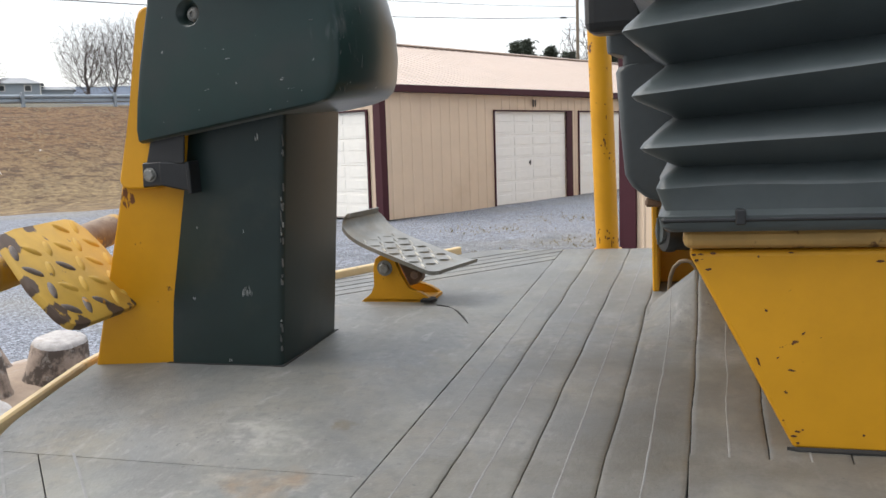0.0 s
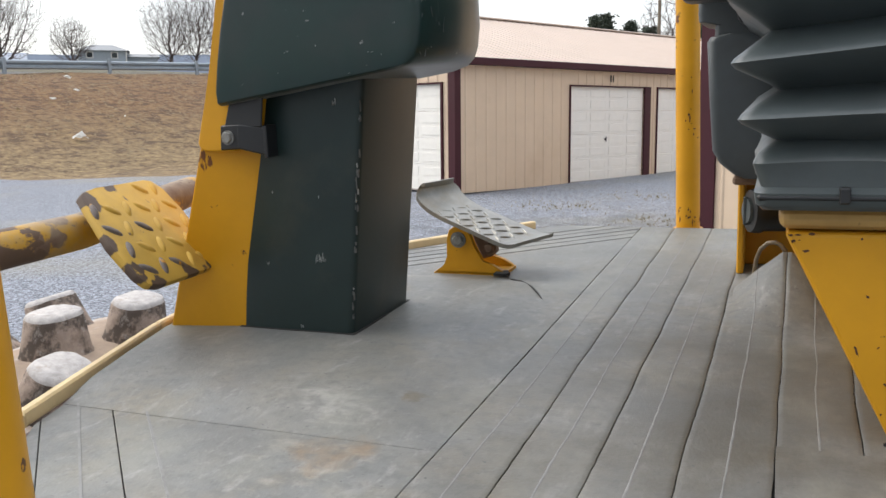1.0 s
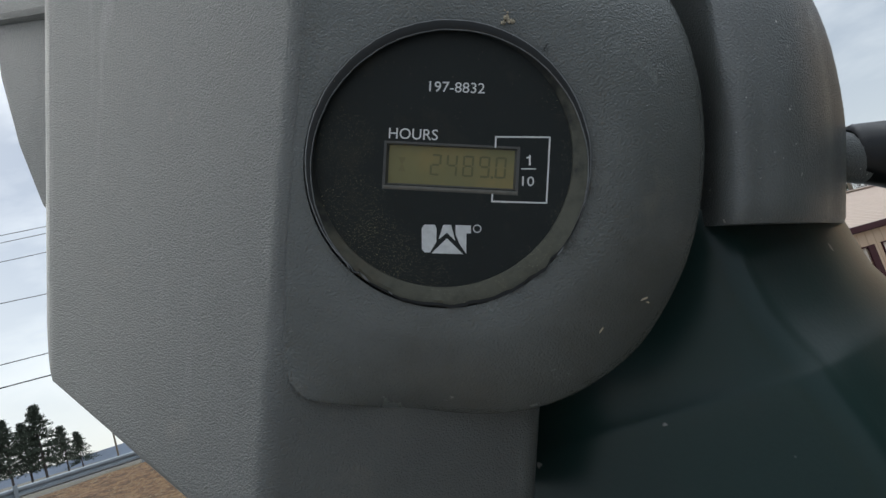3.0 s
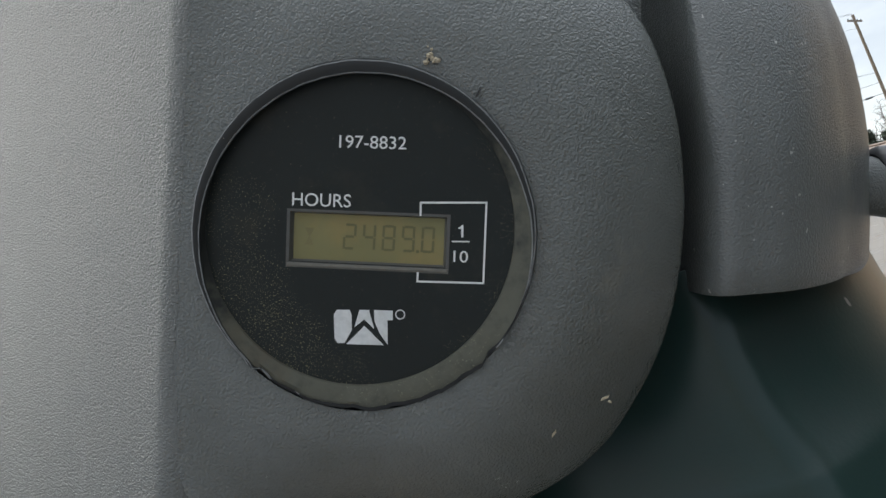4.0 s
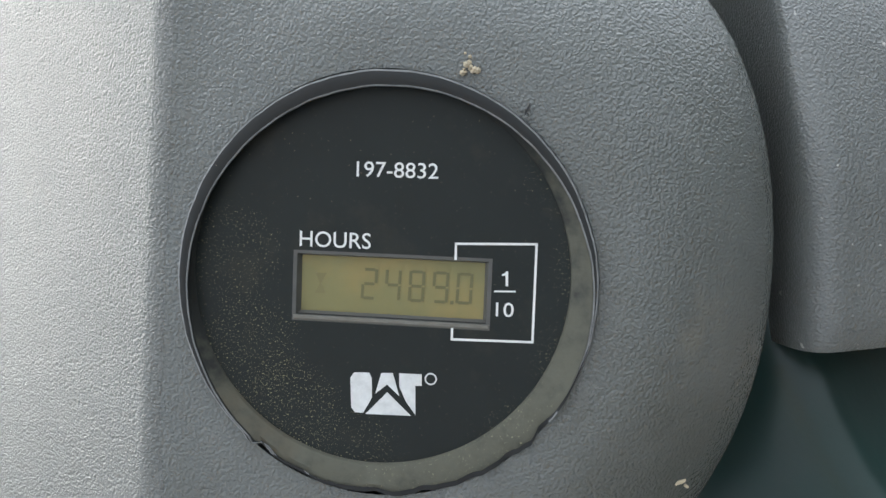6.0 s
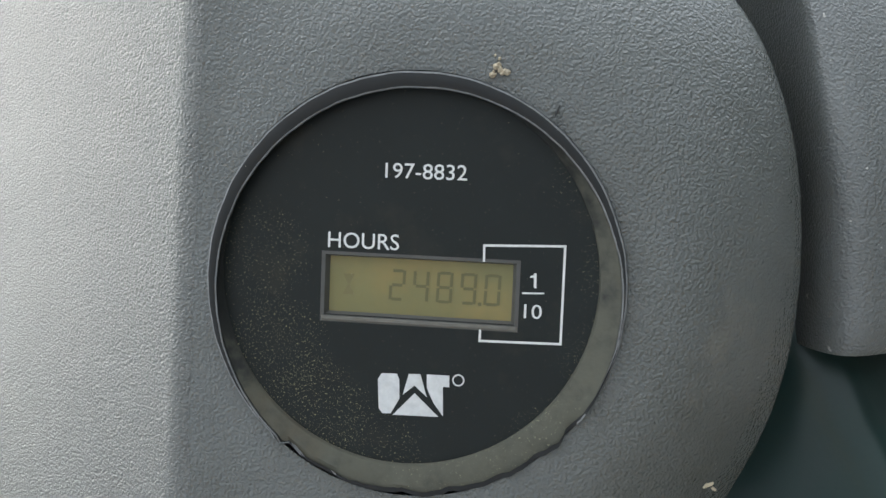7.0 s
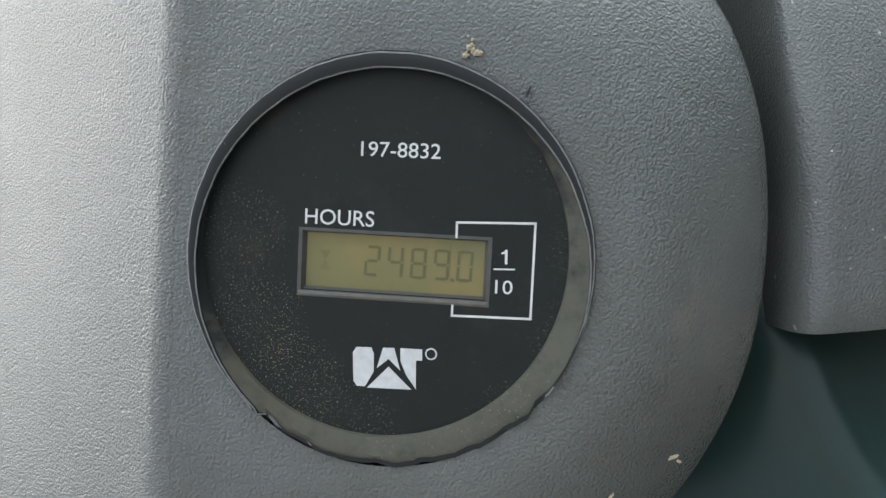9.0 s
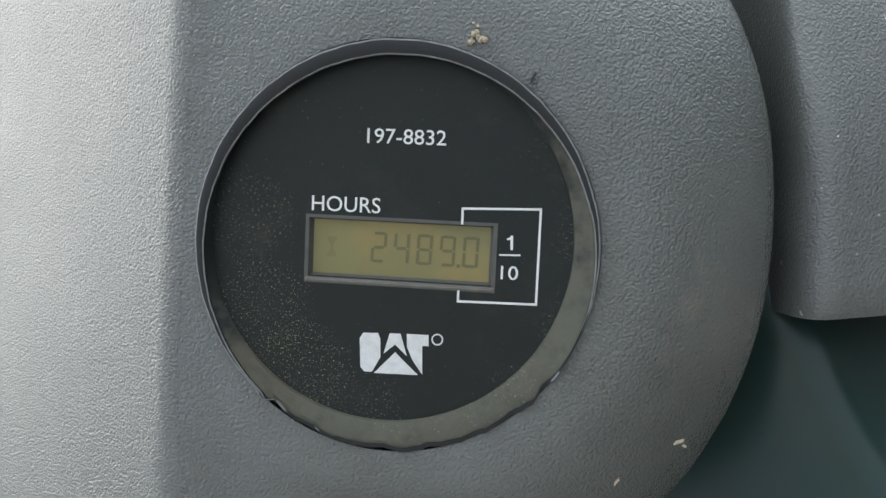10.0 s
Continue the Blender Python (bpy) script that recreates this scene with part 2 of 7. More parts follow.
SHROUD.node_tree.nodes["Principled BSDF"].inputs["Sheen Tint"].default_value = (0.95, 0.88, 0.74, 1)
SHROUD.node_tree.nodes["Principled BSDF"].inputs["Sheen Roughness"].default_value = 0.35
SHROUD_EDGE = grained("grained_dark_plastic", (0.140, 0.148, 0.144), 0.36, cell=2000, depth=0.00034, strength=0.7, gloss=0.6)
stain(SHROUD_EDGE, (0.50, 0.49, 0.46), 420, 0.705, 0.74, 0.9, seed=5.5, detail=2.0)                     # white dust specks
PANEL = surface("dark_painted_panel", (0.0125, 0.0245, 0.0230), 0.40, spec=0.40, vary=0.2, scale=10, second=(0.038, 0.042, 0.034), second_amt=(0.52, 0.8),
                second_scale=12, bump=0.08, bump_scale=500)
CONSOLE = grained("grained_grey_plastic", (0.128, 0.134, 0.1275), 0.44, cell=2200, depth=0.00036, strength=0.8)
stain(CONSOLE, (0.21, 0.215, 0.21), 55, 0.60, 0.74, 0.5, stretch=(2.2, 0.25, 1), seed=3.3)            # rubbed streaks
BOSS = grained("rubbed_grey_plastic", (0.123, 0.131, 0.1255), 0.25, cell=2000, depth=0.00032, strength=0.7, gloss=0.66)
stain(BOSS, (0.085, 0.088, 0.076), 30, 0.45, 0.72, 0.6, seed=6.1)                                    # grime
MAT = surface("rubber_mat", (0.156, 0.160, 0.155), 0.5, vary=0.14, scale=18, second=(0.225, 0.212, 0.180), second_amt=(0.45, 0.70),
              second_scale=5, bump=0.45, bump_scale=320, bump_dist=0.0008)
stain(MAT, (0.20, 0.165, 0.105), 7.0, 0.50, 0.68, 0.55, seed=3.1)                                   # tan dirt
stain(MAT, (0.36, 0.355, 0.335), 16.0, 0.57, 0.70, 0.34, stretch=(1.0, 0.55, 1), turn=30, seed=7.7)    # pale smears
stain(MAT, (0.42, 0.41, 0.385), 38.0, 0.58, 0.70, 0.36, stretch=(1.5, 0.5, 1), turn=-14, seed=1.3)    # scuffs along the ribs
stain(MAT, (0.44, 0.42, 0.38), 26.0, 0.48, 0.66, 0.5, stretch=(0.5, 1.6, 1), turn=24, at=(0.085, -0.185, 0), reach=0.10, seed=2.2)
stain(MAT, (0.44, 0.40, 0.33), 26.0, 0.48, 0.66, 0.5, stretch=(0.7, 1.3, 1), turn=12, at=(0.10, -0.285, 0), reach=0.11, seed=4.0)
stain(MAT, (0.22, 0.14, 0.07), 20.0, 0.42, 0.60, 0.55, at=(0.115, -0.262, 0), reach=0.07, seed=5.0)
stain(MAT, (0.13, 0.092, 0.045), 60.0, 0.30, 0.50, 0.9, at=(0.1335, -0.153, 0), reach=0.022, seed=6.0)
stain(MAT, (0.095, 0.098, 0.098), 90.0, 0.48, 0.68, 0.55, seed=12.0)                                    # fine mottling
stain(MAT, (0.28, 0.275, 0.26), 150.0, 0.58, 0.66, 0.35, stretch=(1, 0.6, 1), seed=13.0)
# dark brown over the mat, strongest beside the seat base
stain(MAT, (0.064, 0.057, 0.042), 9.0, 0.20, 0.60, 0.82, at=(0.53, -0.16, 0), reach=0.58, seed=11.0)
stain(MAT, (0.07, 0.07, 0.068), 130.0, 0.70, 0.73, 0.8, seed=9.0, detail=2.0)                         # dark specks
stain(MAT, (0.100, 0.096, 0.078), 6.0, 0.25, 0.65, 0.7, at=(0.26, 0.60, 0), reach=0.55, seed=14.0)
stain(MAT, (0.112, 0.116, 0.112), 5.5, 0.44, 0.62, 0.5, seed=21.0)                                     # worn and darker by turns
stain(MAT, (0.225, 0.222, 0.185), 9.0, 0.52, 0.66, 0.45, stretch=(1.0, 0.7, 1), turn=25, seed=17.0)
CREST = surface("scuffed_crest", (0.19, 0.188, 0.18), 0.6, vary=0.3, scale=60, second=(0.20, 0.20, 0.195), second_amt=(0.42, 0.6), second_scale=14)
GROOVE = surface("mat_groove", (0.018, 0.018, 0.017), 0.8, vary=0.2, scale=60)
VINYL = surface("black_vinyl", (0.048, 0.060, 0.061), 0.38, spec=0.60, vary=0.15, scale=25, second=(0.068, 0.077, 0.077), second_amt=(0.5, 0.85),
                second_scale=9, bump=0.15, bump_scale=500, bump_dist=0.0005, fine=((0.3, 0.3, 0.29), 180, 0.78))
BOXPLASTIC = surface("grey_box_plastic", (0.055, 0.066, 0.072), 0.45, vary=0.12, scale=30, bump=0.1, bump_scale=900, bump_dist=0.0003)
BLACK = surface("black_plastic", (0.014, 0.015, 0.016), 0.42, vary=0.15, scale=60, bump=0.05, bump_scale=600)
GRIP = surface("black_grip", (0.010, 0.010, 0.011), 0.3, vary=0.15, scale=60, second=(0.1, 0.1, 0.1), second_amt=(0.6, 0.9), second_scale=60)
CREAM = surface("cream_hose", (0.17, 0.125, 0.075), 0.55, vary=0.15, scale=60)
CLAY = surface("dried_clay", (0.30, 0.225, 0.165), 0.9, vary=0.22, scale=9, second=(0.42, 0.39, 0.36), second_amt=(0.48, 0.62),
               second_scale=5, bump=0.6, bump_scale=45, bump_dist=0.006, fine=((0.10, 0.085, 0.075), 14, 0.66))
CHALK = surface("chalky_pad_top", (0.40, 0.375, 0.355), 0.9, vary=0.3, scale=40, second=(0.28, 0.24, 0.20), second_amt=(0.56, 0.74), second_scale=30, bump=0.5, bump_scale=80, bump_dist=0.003)
CLAY_PAD = surface("clay_pad", (0.29, 0.225, 0.18), 0.9, vary=0.25, scale=14, second=(0.10, 0.075, 0.06), second_amt=(0.49, 0.62),
                   second_scale=8, bump=0.6, bump_scale=60, bump_dist=0.005)
stain(CLAY_PAD, (0.048, 0.036, 0.028), 16, 0.50, 0.58, 0.85, seed=3.3)
stain(CLAY_PAD, (0.40, 0.36, 0.32), 50, 0.58, 0.68, 0.5, seed=6.1)
stain(CHALK, (0.22, 0.18, 0.15), 120, 0.62, 0.70, 0.5, seed=2.1)
SIDING = surface("tan_siding", (0.625, 0.485, 0.350), 0.55, vary=0.05, scale=1.5, second=(0.5, 0.37, 0.25), second_amt=(0.55, 0.9), second_scale=0.7)
ROOFM = surface("tan_roof_metal", (0.46, 0.37, 0.31), 0.45, vary=0.05, scale=1.0, second=(0.40, 0.32, 0.26), second_amt=(0.5, 0.9), second_scale=0.6)
MAROON = surface("maroon_trim", (0.052, 0.014, 0.020), 0.5, spec=0.2, vary=0.1, scale=4)
BAND = surface("brown_band", (0.14, 0.075, 0.06), 0.5, vary=0.1, scale=3)
WEED = surface("dry_weeds", (0.24, 0.20, 0.11), 0.9, vary=0.35, scale=2)
WHITE = surface("white_door_paint", (0.80, 0.775, 0.715), 0.5, vary=0.03, scale=6)
CONCRETE = surface("concrete", (0.30, 0.28, 0.25), 0.9, vary=0.2, scale=12, bump=0.3, bump_scale=60, bump_dist=0.004)
DARK = surface("dark_gap", (0.03, 0.026, 0.024), 0.7, vary=0.1, scale=10)
GALV = surface("galvanised_rail", (0.25, 0.29, 0.325), 0.5, metal=0.1, vary=0.12, scale=3)
WOODPOLE = surface("weathered_pole", (0.20, 0.16, 0.12), 0.9, vary=0.2, scale=8)
BARK = surface("bare_bark", (0.105, 0.085, 0.078), 0.9, vary=0.25, scale=6)
PINE = surface("pine_needles", (0.062, 0.078, 0.055), 0.8, vary=0.35, scale=3)
HOUSEW = surface("grey_house_siding", (0.33, 0.37, 0.41), 0.7, vary=0.06, scale=2)
HOUSER = surface("grey_shingles", (0.27, 0.28, 0.29), 0.9, vary=0.15, scale=5)
BLUEROOF = surface("blue_grey_roof", (0.24, 0.27, 0.32), 0.6, vary=0.1, scale=1.5)
GLASSD = surface("dark_window_glass", (0.03, 0.035, 0.04), 0.08, vary=0.1, scale=3)
HILL = surface("haze_blue_ridge", (0.16, 0.19, 0.24), 1.0, vary=0.15, scale=0.03)
WIREM = surface("wire_black", (0.03, 0.03, 0.033), 0.6, vary=0.1, scale=3)
PAPER = surface("white_plastic_scrap", (0.8, 0.8, 0.78), 0.6, vary=0.05, scale=30)
PRINT = surface("white_print", (0.70, 0.71, 0.70), 0.5, vary=0.06, scale=500)
LOGO = surface("silver_print", (0.62, 0.63, 0.63), 0.45, vary=0.12, scale=700)
FACE = surface("black_meter_face", (0.0115, 0.0150, 0.0145), 0.45, spec=0.28, vary=0.12, scale=120, second=(0.035, 0.033, 0.024), second_amt=(0.55, 0.85),
               second_scale=70, fine=((0.13, 0.115, 0.075), 2600, 0.70))
for k, (turned, out, thick) in enumerate(((170, 29, 0.62), (200, 28, 0.605), (225, 28, 0.60), (250, 29, 0.62), (305, 30, 0.63), (335, 29, 0.61), (5, 29.5, 0.61), (35, 30, 0.63))):
    where = (-0.0076 + out * 0.001 * math.cos(radians(turned)), 0.0003 + out * 0.001 * math.sin(radians(turned)), 0)
    stain(FACE, (0.33, 0.31, 0.18), 3300, thick - 0.010, thick + 0.045, 0.85, at=where, reach=0.020, seed=k * 1.7)
PALE_EDGE = surface("bezel_edge_highlight", (0.16, 0.165, 0.165), 0.35, vary=0.4, scale=500)
BEZEL = surface("black_bezel", (0.014, 0.0155, 0.016), 0.42, spec=0.35, vary=0.15, scale=200, bump=0.1, bump_scale=900, bump_dist=0.0002, fine=((0.3, 0.28, 0.22), 1400, 0.75))
DUSTY_LIT = surface("dusty_lit_bezel", (0.030, 0.032, 0.031), 0.62, spec=0.25, vary=0.15, scale=200, bump=0.3, bump_scale=1200, bump_dist=0.0003)
# Dust low down, with the lit lower right side painted into the same colour.
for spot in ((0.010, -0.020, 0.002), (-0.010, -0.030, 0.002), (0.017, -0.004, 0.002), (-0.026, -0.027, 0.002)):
    stain(DUSTY_LIT, (0.098, 0.098, 0.076), 260, 0.24, 0.56, 0.9, at=spot, reach=0.036, seed=spot[0] * 40)
stain(DUSTY_LIT, (0.10, 0.09, 0.065), 300, 0.35, 0.65, 0.8, at=(-0.034, -0.022, 0.002), reach=0.016, seed=3.0)
stain(DUSTY_LIT, (0.30, 0.29, 0.19), 3000, 0.62, 0.68, 0.7, at=(0.0, -0.026, 0.002), reach=0.04, seed=1.0)
LCD = surface("lcd_olive", (0.190, 0.176, 0.074), 0.35, vary=0.05, scale=120, second=(0.27, 0.20, 0.07), second_amt=(0.45, 0.8), second_scale=70)
SEGMENT = surface("lcd_segment", (0.125, 0.116, 0.050), 0.4, vary=0.05, scale=200)
SEGMENT_FAINT = surface("lcd_segment_faint", (0.17, 0.15, 0.065), 0.4, vary=0.05, scale=200)
LCDFRAME = surface("lcd_frame", (0.075, 0.075, 0.07), 0.45, vary=0.15, scale=300)
LCDSILL = surface("lcd_sill", (0.15, 0.145, 0.125), 0.5, vary=0.2, scale=300)
DUST = surface("tan_dust_lump", (0.42, 0.36, 0.26), 0.95, vary=0.3, scale=900)


def ground_material():
    """Blue-grey crushed stone that gives way to winter-brown grass on the bank."""
    m = surface("gravel_and_dry_grass", (0.140, 0.150, 0.172), 0.95, vary=0.45, scale=22)
    n, l = m.node_tree.nodes, m.node_tree.links
    b = n["Principled BSDF"]
    gravel = b.inputs["Base Color"].links[0].from_socket
    co = n.new("ShaderNodeTexCoord")
    st = n.new("ShaderNodeTexVoronoi")
    st.inputs["Scale"].default_value = 55.0
    l.new(co.outputs["Object"], st.inputs["Vector"])
    bw = n.new("ShaderNodeRGBToBW")
    l.new(st.outputs["Color"], bw.inputs["Color"])
    tone = n.new("ShaderNodeMapRange")
    tone.inputs["To Min"].default_value, tone.inputs["To Max"].default_value = 0.12, 2.65
    l.new(bw.outputs["Val"], tone.inputs["Value"])
    g2 = n.new("ShaderNodeMix")
    g2.data_type, g2.blend_type = "RGBA", "MULTIPLY"
    g2.inputs["Factor"].default_value = 1.0
    l.new(gravel, g2.inputs["A"])
    l.new(tone.outputs["Result"], g2.inputs["B"])
    big = n.new("ShaderNodeTexNoise")
    big.inputs["Scale"].default_value, big.inputs["Detail"].default_value = 0.33, 6.0
    l.new(co.outputs["Object"], big.inputs["Vector"])
    tan = n.new("ShaderNodeMapRange")
    tan.inputs["From Min"].default_value, tan.inputs["From Max"].default_value = 0.50, 0.66
    tan.inputs["To Max"].default_value = 0.45
    l.new(big.outputs["Fac"], tan.inputs["Value"])
    g3 = n.new("ShaderNodeMix")
    g3.data_type = "RGBA"
    g3.inputs["B"].default_value = (0.25, 0.23, 0.17, 1)
    l.new(tan.outputs["Result"], g3.inputs["Factor"])
    l.new(g2.outputs["Result"], g3.inputs["A"])
    # dry grass
    stretch = n.new("ShaderNodeMapping")
    stretch.inputs["Scale"].default_value = (1.0, 0.8, 1.0)
    l.new(co.outputs["Object"], stretch.inputs["Vector"])
    t1 = n.new("ShaderNodeTexNoise")
    t1.inputs["Scale"].default_value, t1.inputs["Detail"].default_value, t1.inputs["Roughness"].default_value = 5.5, 10.0, 0.74
    l.new(stretch.outputs["Vector"], t1.inputs["Vector"])
    gr = n.new("ShaderNodeValToRGB")
    e = gr.color_ramp.elements
    e[0].position, e[0].color = 0.37, (0.085, 0.050, 0.025, 1)
    e[1].position, e[1].color = 0.64, (0.32, 0.240, 0.118, 1)
    mid = e.new(0.5)
    mid.color = (0.205, 0.140, 0.070, 1)
    l.new(t1.outputs["Fac"], gr.inputs["Fac"])
    dash = n.new("ShaderNodeMapping")
    dash.inputs["Scale"].default_value = (1.5, 0.75, 1.0)
    l.new(co.outputs["Object"], dash.inputs["Vector"])
    t2 = n.new("ShaderNodeTexNoise")
    t2.inputs["Scale"].default_value, t2.inputs["Detail"].default_value, t2.inputs["Roughness"].default_value = 1.5, 9.0, 0.72
    l.new(dash.outputs["Vector"], t2.inputs["Vector"])
    clump = n.new("ShaderNodeMapRange")
    clump.inputs["From Min"].default_value, clump.inputs["From Max"].default_value = 0.50, 0.61
    clump.inputs["To Max"].default_value = 0.85
    l.new(t2.outputs["Fac"], clump.inputs["Value"])
    sod = n.new("ShaderNodeMix")
    sod.data_type = "RGBA"
    sod.inputs["B"].default_value = (0.072, 0.042, 0.022, 1)
    l.new(clump.outputs["Result"], sod.inputs["Factor"])
    l.new(gr.outputs["Color"], sod.inputs["A"])
    up = n.new("ShaderNodeSeparateXYZ")
    l.new(co.outputs["Object"], up.inputs["Vector"])
    wob = n.new("ShaderNodeMath")
    wob.operation = "MULTIPLY_ADD"
    wob.inputs[1].default_value = -5.0
    l.new(t1.outputs["Fac"], wob.inputs[0])
    l.new(up.outputs["X"], wob.inputs[2])
    hi = n.new("ShaderNodeMapRange")
    hi.inputs["From Min"].default_value, hi.inputs["From Max"].default_value = -26.6, -32.0
    hi.inputs["To Max"].default_value = 0.8
    l.new(wob.outputs["Value"], hi.inputs["Value"])
    red = n.new("ShaderNodeMix")
    red.data_type, red.blend_type = "RGBA", "MULTIPLY"
    red.inputs["B"].default_value = (0.72, 0.53, 0.43, 1)
    l.new(hi.outputs["Result"], red.inputs["Factor"])
    l.new(sod.outputs["Result"], red.inputs["A"])
    # where the grass begins: a line with a ragged edge
    at = n.new("ShaderNodeSeparateXYZ")
    l.new(co.outputs["Object"], at.inputs["Vector"])
    rag = n.new("ShaderNodeTexNoise")
    rag.inputs["Scale"].default_value, rag.inputs["Detail"].default_value = 0.8, 5.0
    l.new(co.outputs["Object"], rag.inputs["Vector"])
    ed = n.new("ShaderNodeMath")
    ed.operation = "MULTIPLY_ADD"
    ed.inputs[1].default_value = 1.4
    l.new(rag.outputs["Fac"], ed.inputs[0])
    skew = n.new("ShaderNodeMapRange")
    skew.inputs["From Min"].default_value, skew.inputs["From Max"].default_value = 8.0, 17.0
    skew.inputs["To Min"].default_value, skew.inputs["To Max"].default_value = 3.48, -4.35
    l.new(at.outputs["Y"], skew.inputs["Value"])
    sx = n.new("ShaderNodeMath")
    l.new(at.outputs["X"], sx.inputs[0])
    l.new(skew.outputs["Result"], sx.inputs[1])
    l.new(sx.outputs["Value"], ed.inputs[2])
    msk = n.new("ShaderNodeMapRange")
    msk.inputs["From Min"].default_value, msk.inputs["From Max"].default_value = -20.4, -20.75
    l.new(ed.outputs["Value"], msk.inputs["Value"])
    fin = n.new("ShaderNodeMix")
    fin.data_type = "RGBA"
    l.new(msk.outputs["Result"], fin.inputs["Factor"])
    l.new(g3.outputs["Result"], fin.inputs["A"])
    l.new(red.outputs["Result"], fin.inputs["B"])
    road = n.new("ShaderNodeMapRange")
    road.inputs["From Min"].default_value, road.inputs["From Max"].default_value = -36.2, -36.8
    l.new(at.outputs["X"], road.inputs["Value"])
    patch = n.new("ShaderNodeTexNoise")
    patch.inputs["Scale"].default_value, patch.inputs["Detail"].default_value = 0.05, 5.0
    l.new(co.outputs["Object"], patch.inputs["Vector"])
    lot = n.new("ShaderNodeValToRGB")
    le = lot.color_ramp.elements
    le[0].position, le[0].color = 0.42, (0.10, 0.098, 0.095, 1)
    le[1].position, le[1].color = 0.60, (0.105, 0.095, 0.062, 1)
    l.new(patch.outputs["Fac"], lot.inputs["Fac"])
    far = n.new("ShaderNodeMix")
    far.data_type = "RGBA"
    l.new(road.outputs["Result"], far.inputs["Factor"])
    l.new(fin.outputs["Result"], far.inputs["A"])
    l.new(lot.outputs["Color"], far.inputs["B"])
    l.new(far.outputs["Result"], b.inputs["Base Color"])
    bu = n.new("ShaderNodeBump")
    bu.inputs["Strength"].default_value, bu.inputs["Distance"].default_value = 0.8, 0.02
    l.new(st.outputs["Distance"], bu.inputs["Height"])
    l.new(bu.outputs["Normal"], b.inputs["Normal"])
    return m


GROUND = ground_material()
stain(GROUND, (0.092, 0.099, 0.112), 2.2, 0.38, 0.62, 0.6, at=(-4.6, 8.6, -0.1), reach=7.0, seed=3.0)      # darker blue-grey gravel by the near shed
STONE = surface("loose_stone", (0.27, 0.268, 0.275), 0.9, vary=0.4, scale=6)
STRAW = surface("dry_grass_blades", (0.22, 0.165, 0.09), 0.9, vary=0.25, scale=1.2)

# ---------------------------------------------------------------- shaping helpers


def box(bm, x0, x1, y0, y1, z0, z1, bevel=0.0, seg=2):
    vs = [bm.verts.new(p) for p in ((x0, y0, z0), (x1, y0, z0), (x1, y1, z0), (x0, y1, z0), (x0, y0, z1), (x1, y0, z1), (x1, y1, z1), (x0, y1, z1))]
    fs = [bm.faces.new([vs[i] for i in f]) for f in ((3, 2, 1, 0), (4, 5, 6, 7), (0, 1, 5, 4), (1, 2, 6, 5), (2, 3, 7, 6), (3, 0, 4, 7))]
    if bevel:
        es = {e for f in fs for e in f.edges}
        bmesh.ops.bevel(bm, geom=list(es), offset=bevel, segments=seg, affect="EDGES", profile=0.5)
    return vs


def prism(bm, bottom, top, bevel=0.0, seg=2):
    """A solid between two loops of as many points."""
    a, b = [bm.verts.new(p) for p in bottom], [bm.verts.new(p) for p in top]
    n = len(a)
    fs = [bm.faces.new(a[::-1]), bm.faces.new(b)]
    fs += [bm.faces.new((a[i], a[(i + 1) % n], b[(i + 1) % n], b[i])) for i in range(n)]
    if bevel:
        es = {e for f in fs for e in f.edges}
        bmesh.ops.bevel(bm, geom=list(es), offset=bevel, segments=seg, affect="EDGES", profile=0.5)


def slab(bm, poly, axis, a, b, bevel=0.0, seg=2):
    """A flat outline, in the two other axes, made thick from a to b."""
    def put(p, v):
        return {"x": (v, *p), "y": (p[0], v, p[1]), "z": (*p, v)}[axis]
    prism(bm, [put(p, a) for p in poly], [put(p, b) for p in poly], bevel, seg)


def loft(bm, loops, closed=True, cap=True):
    rows = [[bm.verts.new(p) for p in lp] for lp in loops]
    n = len(rows[0])
    for a, b in zip(rows, rows[1:]):
        for i in range(n if closed else n - 1):
            bm.faces.new((a[i], a[(i + 1) % n], b[(i + 1) % n], b[i]))
    if cap:
        bm.faces.new(rows[0][::-1])
        bm.faces.new(rows[-1])
    return rows


def ring(c, axis, r, n=16, up=None):
    axis = Vector(axis).normalized()
    u = axis.orthogonal().normalized() if up is None else (Vector(up) - axis * Vector(up).dot(axis)).normalized()
    v = axis.cross(u)
    return [Vector(c) + (u * math.cos(2 * math.pi * i / n) + v * math.sin(2 * math.pi * i / n)) * r for i in range(n)]


def tube(bm, pts, radii, n=12, cap=True):
    pts = [Vector(p) for p in pts]
    if not isinstance(radii, (list, tuple)):
        radii = [radii] * len(pts)
    loops, up = [], None
    for i, p in enumerate(pts):
        d = pts[min(i + 1, len(pts) - 1)] - pts[max(i - 1, 0)]
        if up is None:
            up = d.normalized().orthogonal()
        loops.append(ring(p, d, radii[i], n, up))
    loft(bm, loops, True, cap)


def cyl(bm, a, b, r, n=16, r2=None):
    d = Vector(b) - Vector(a)
    loft(bm, [ring(a, d, r, n), ring(b, d, r if r2 is None else r2, n)])


def bolt_head(bm, c, axis, r, h, n=6, washer=1.35):
    """A bolt head on its washer, on the surface at c, out along axis."""
    c, ax = Vector(c), Vector(axis).normalized()
    cyl(bm, c, c + ax * h * 0.25, r * washer, 20)
    loft(bm, [ring(c + ax * h * 0.2, ax, r, n), ring(c + ax * h * 0.85, ax, r, n), ring(c + ax * h, ax, r * 0.86, n)])


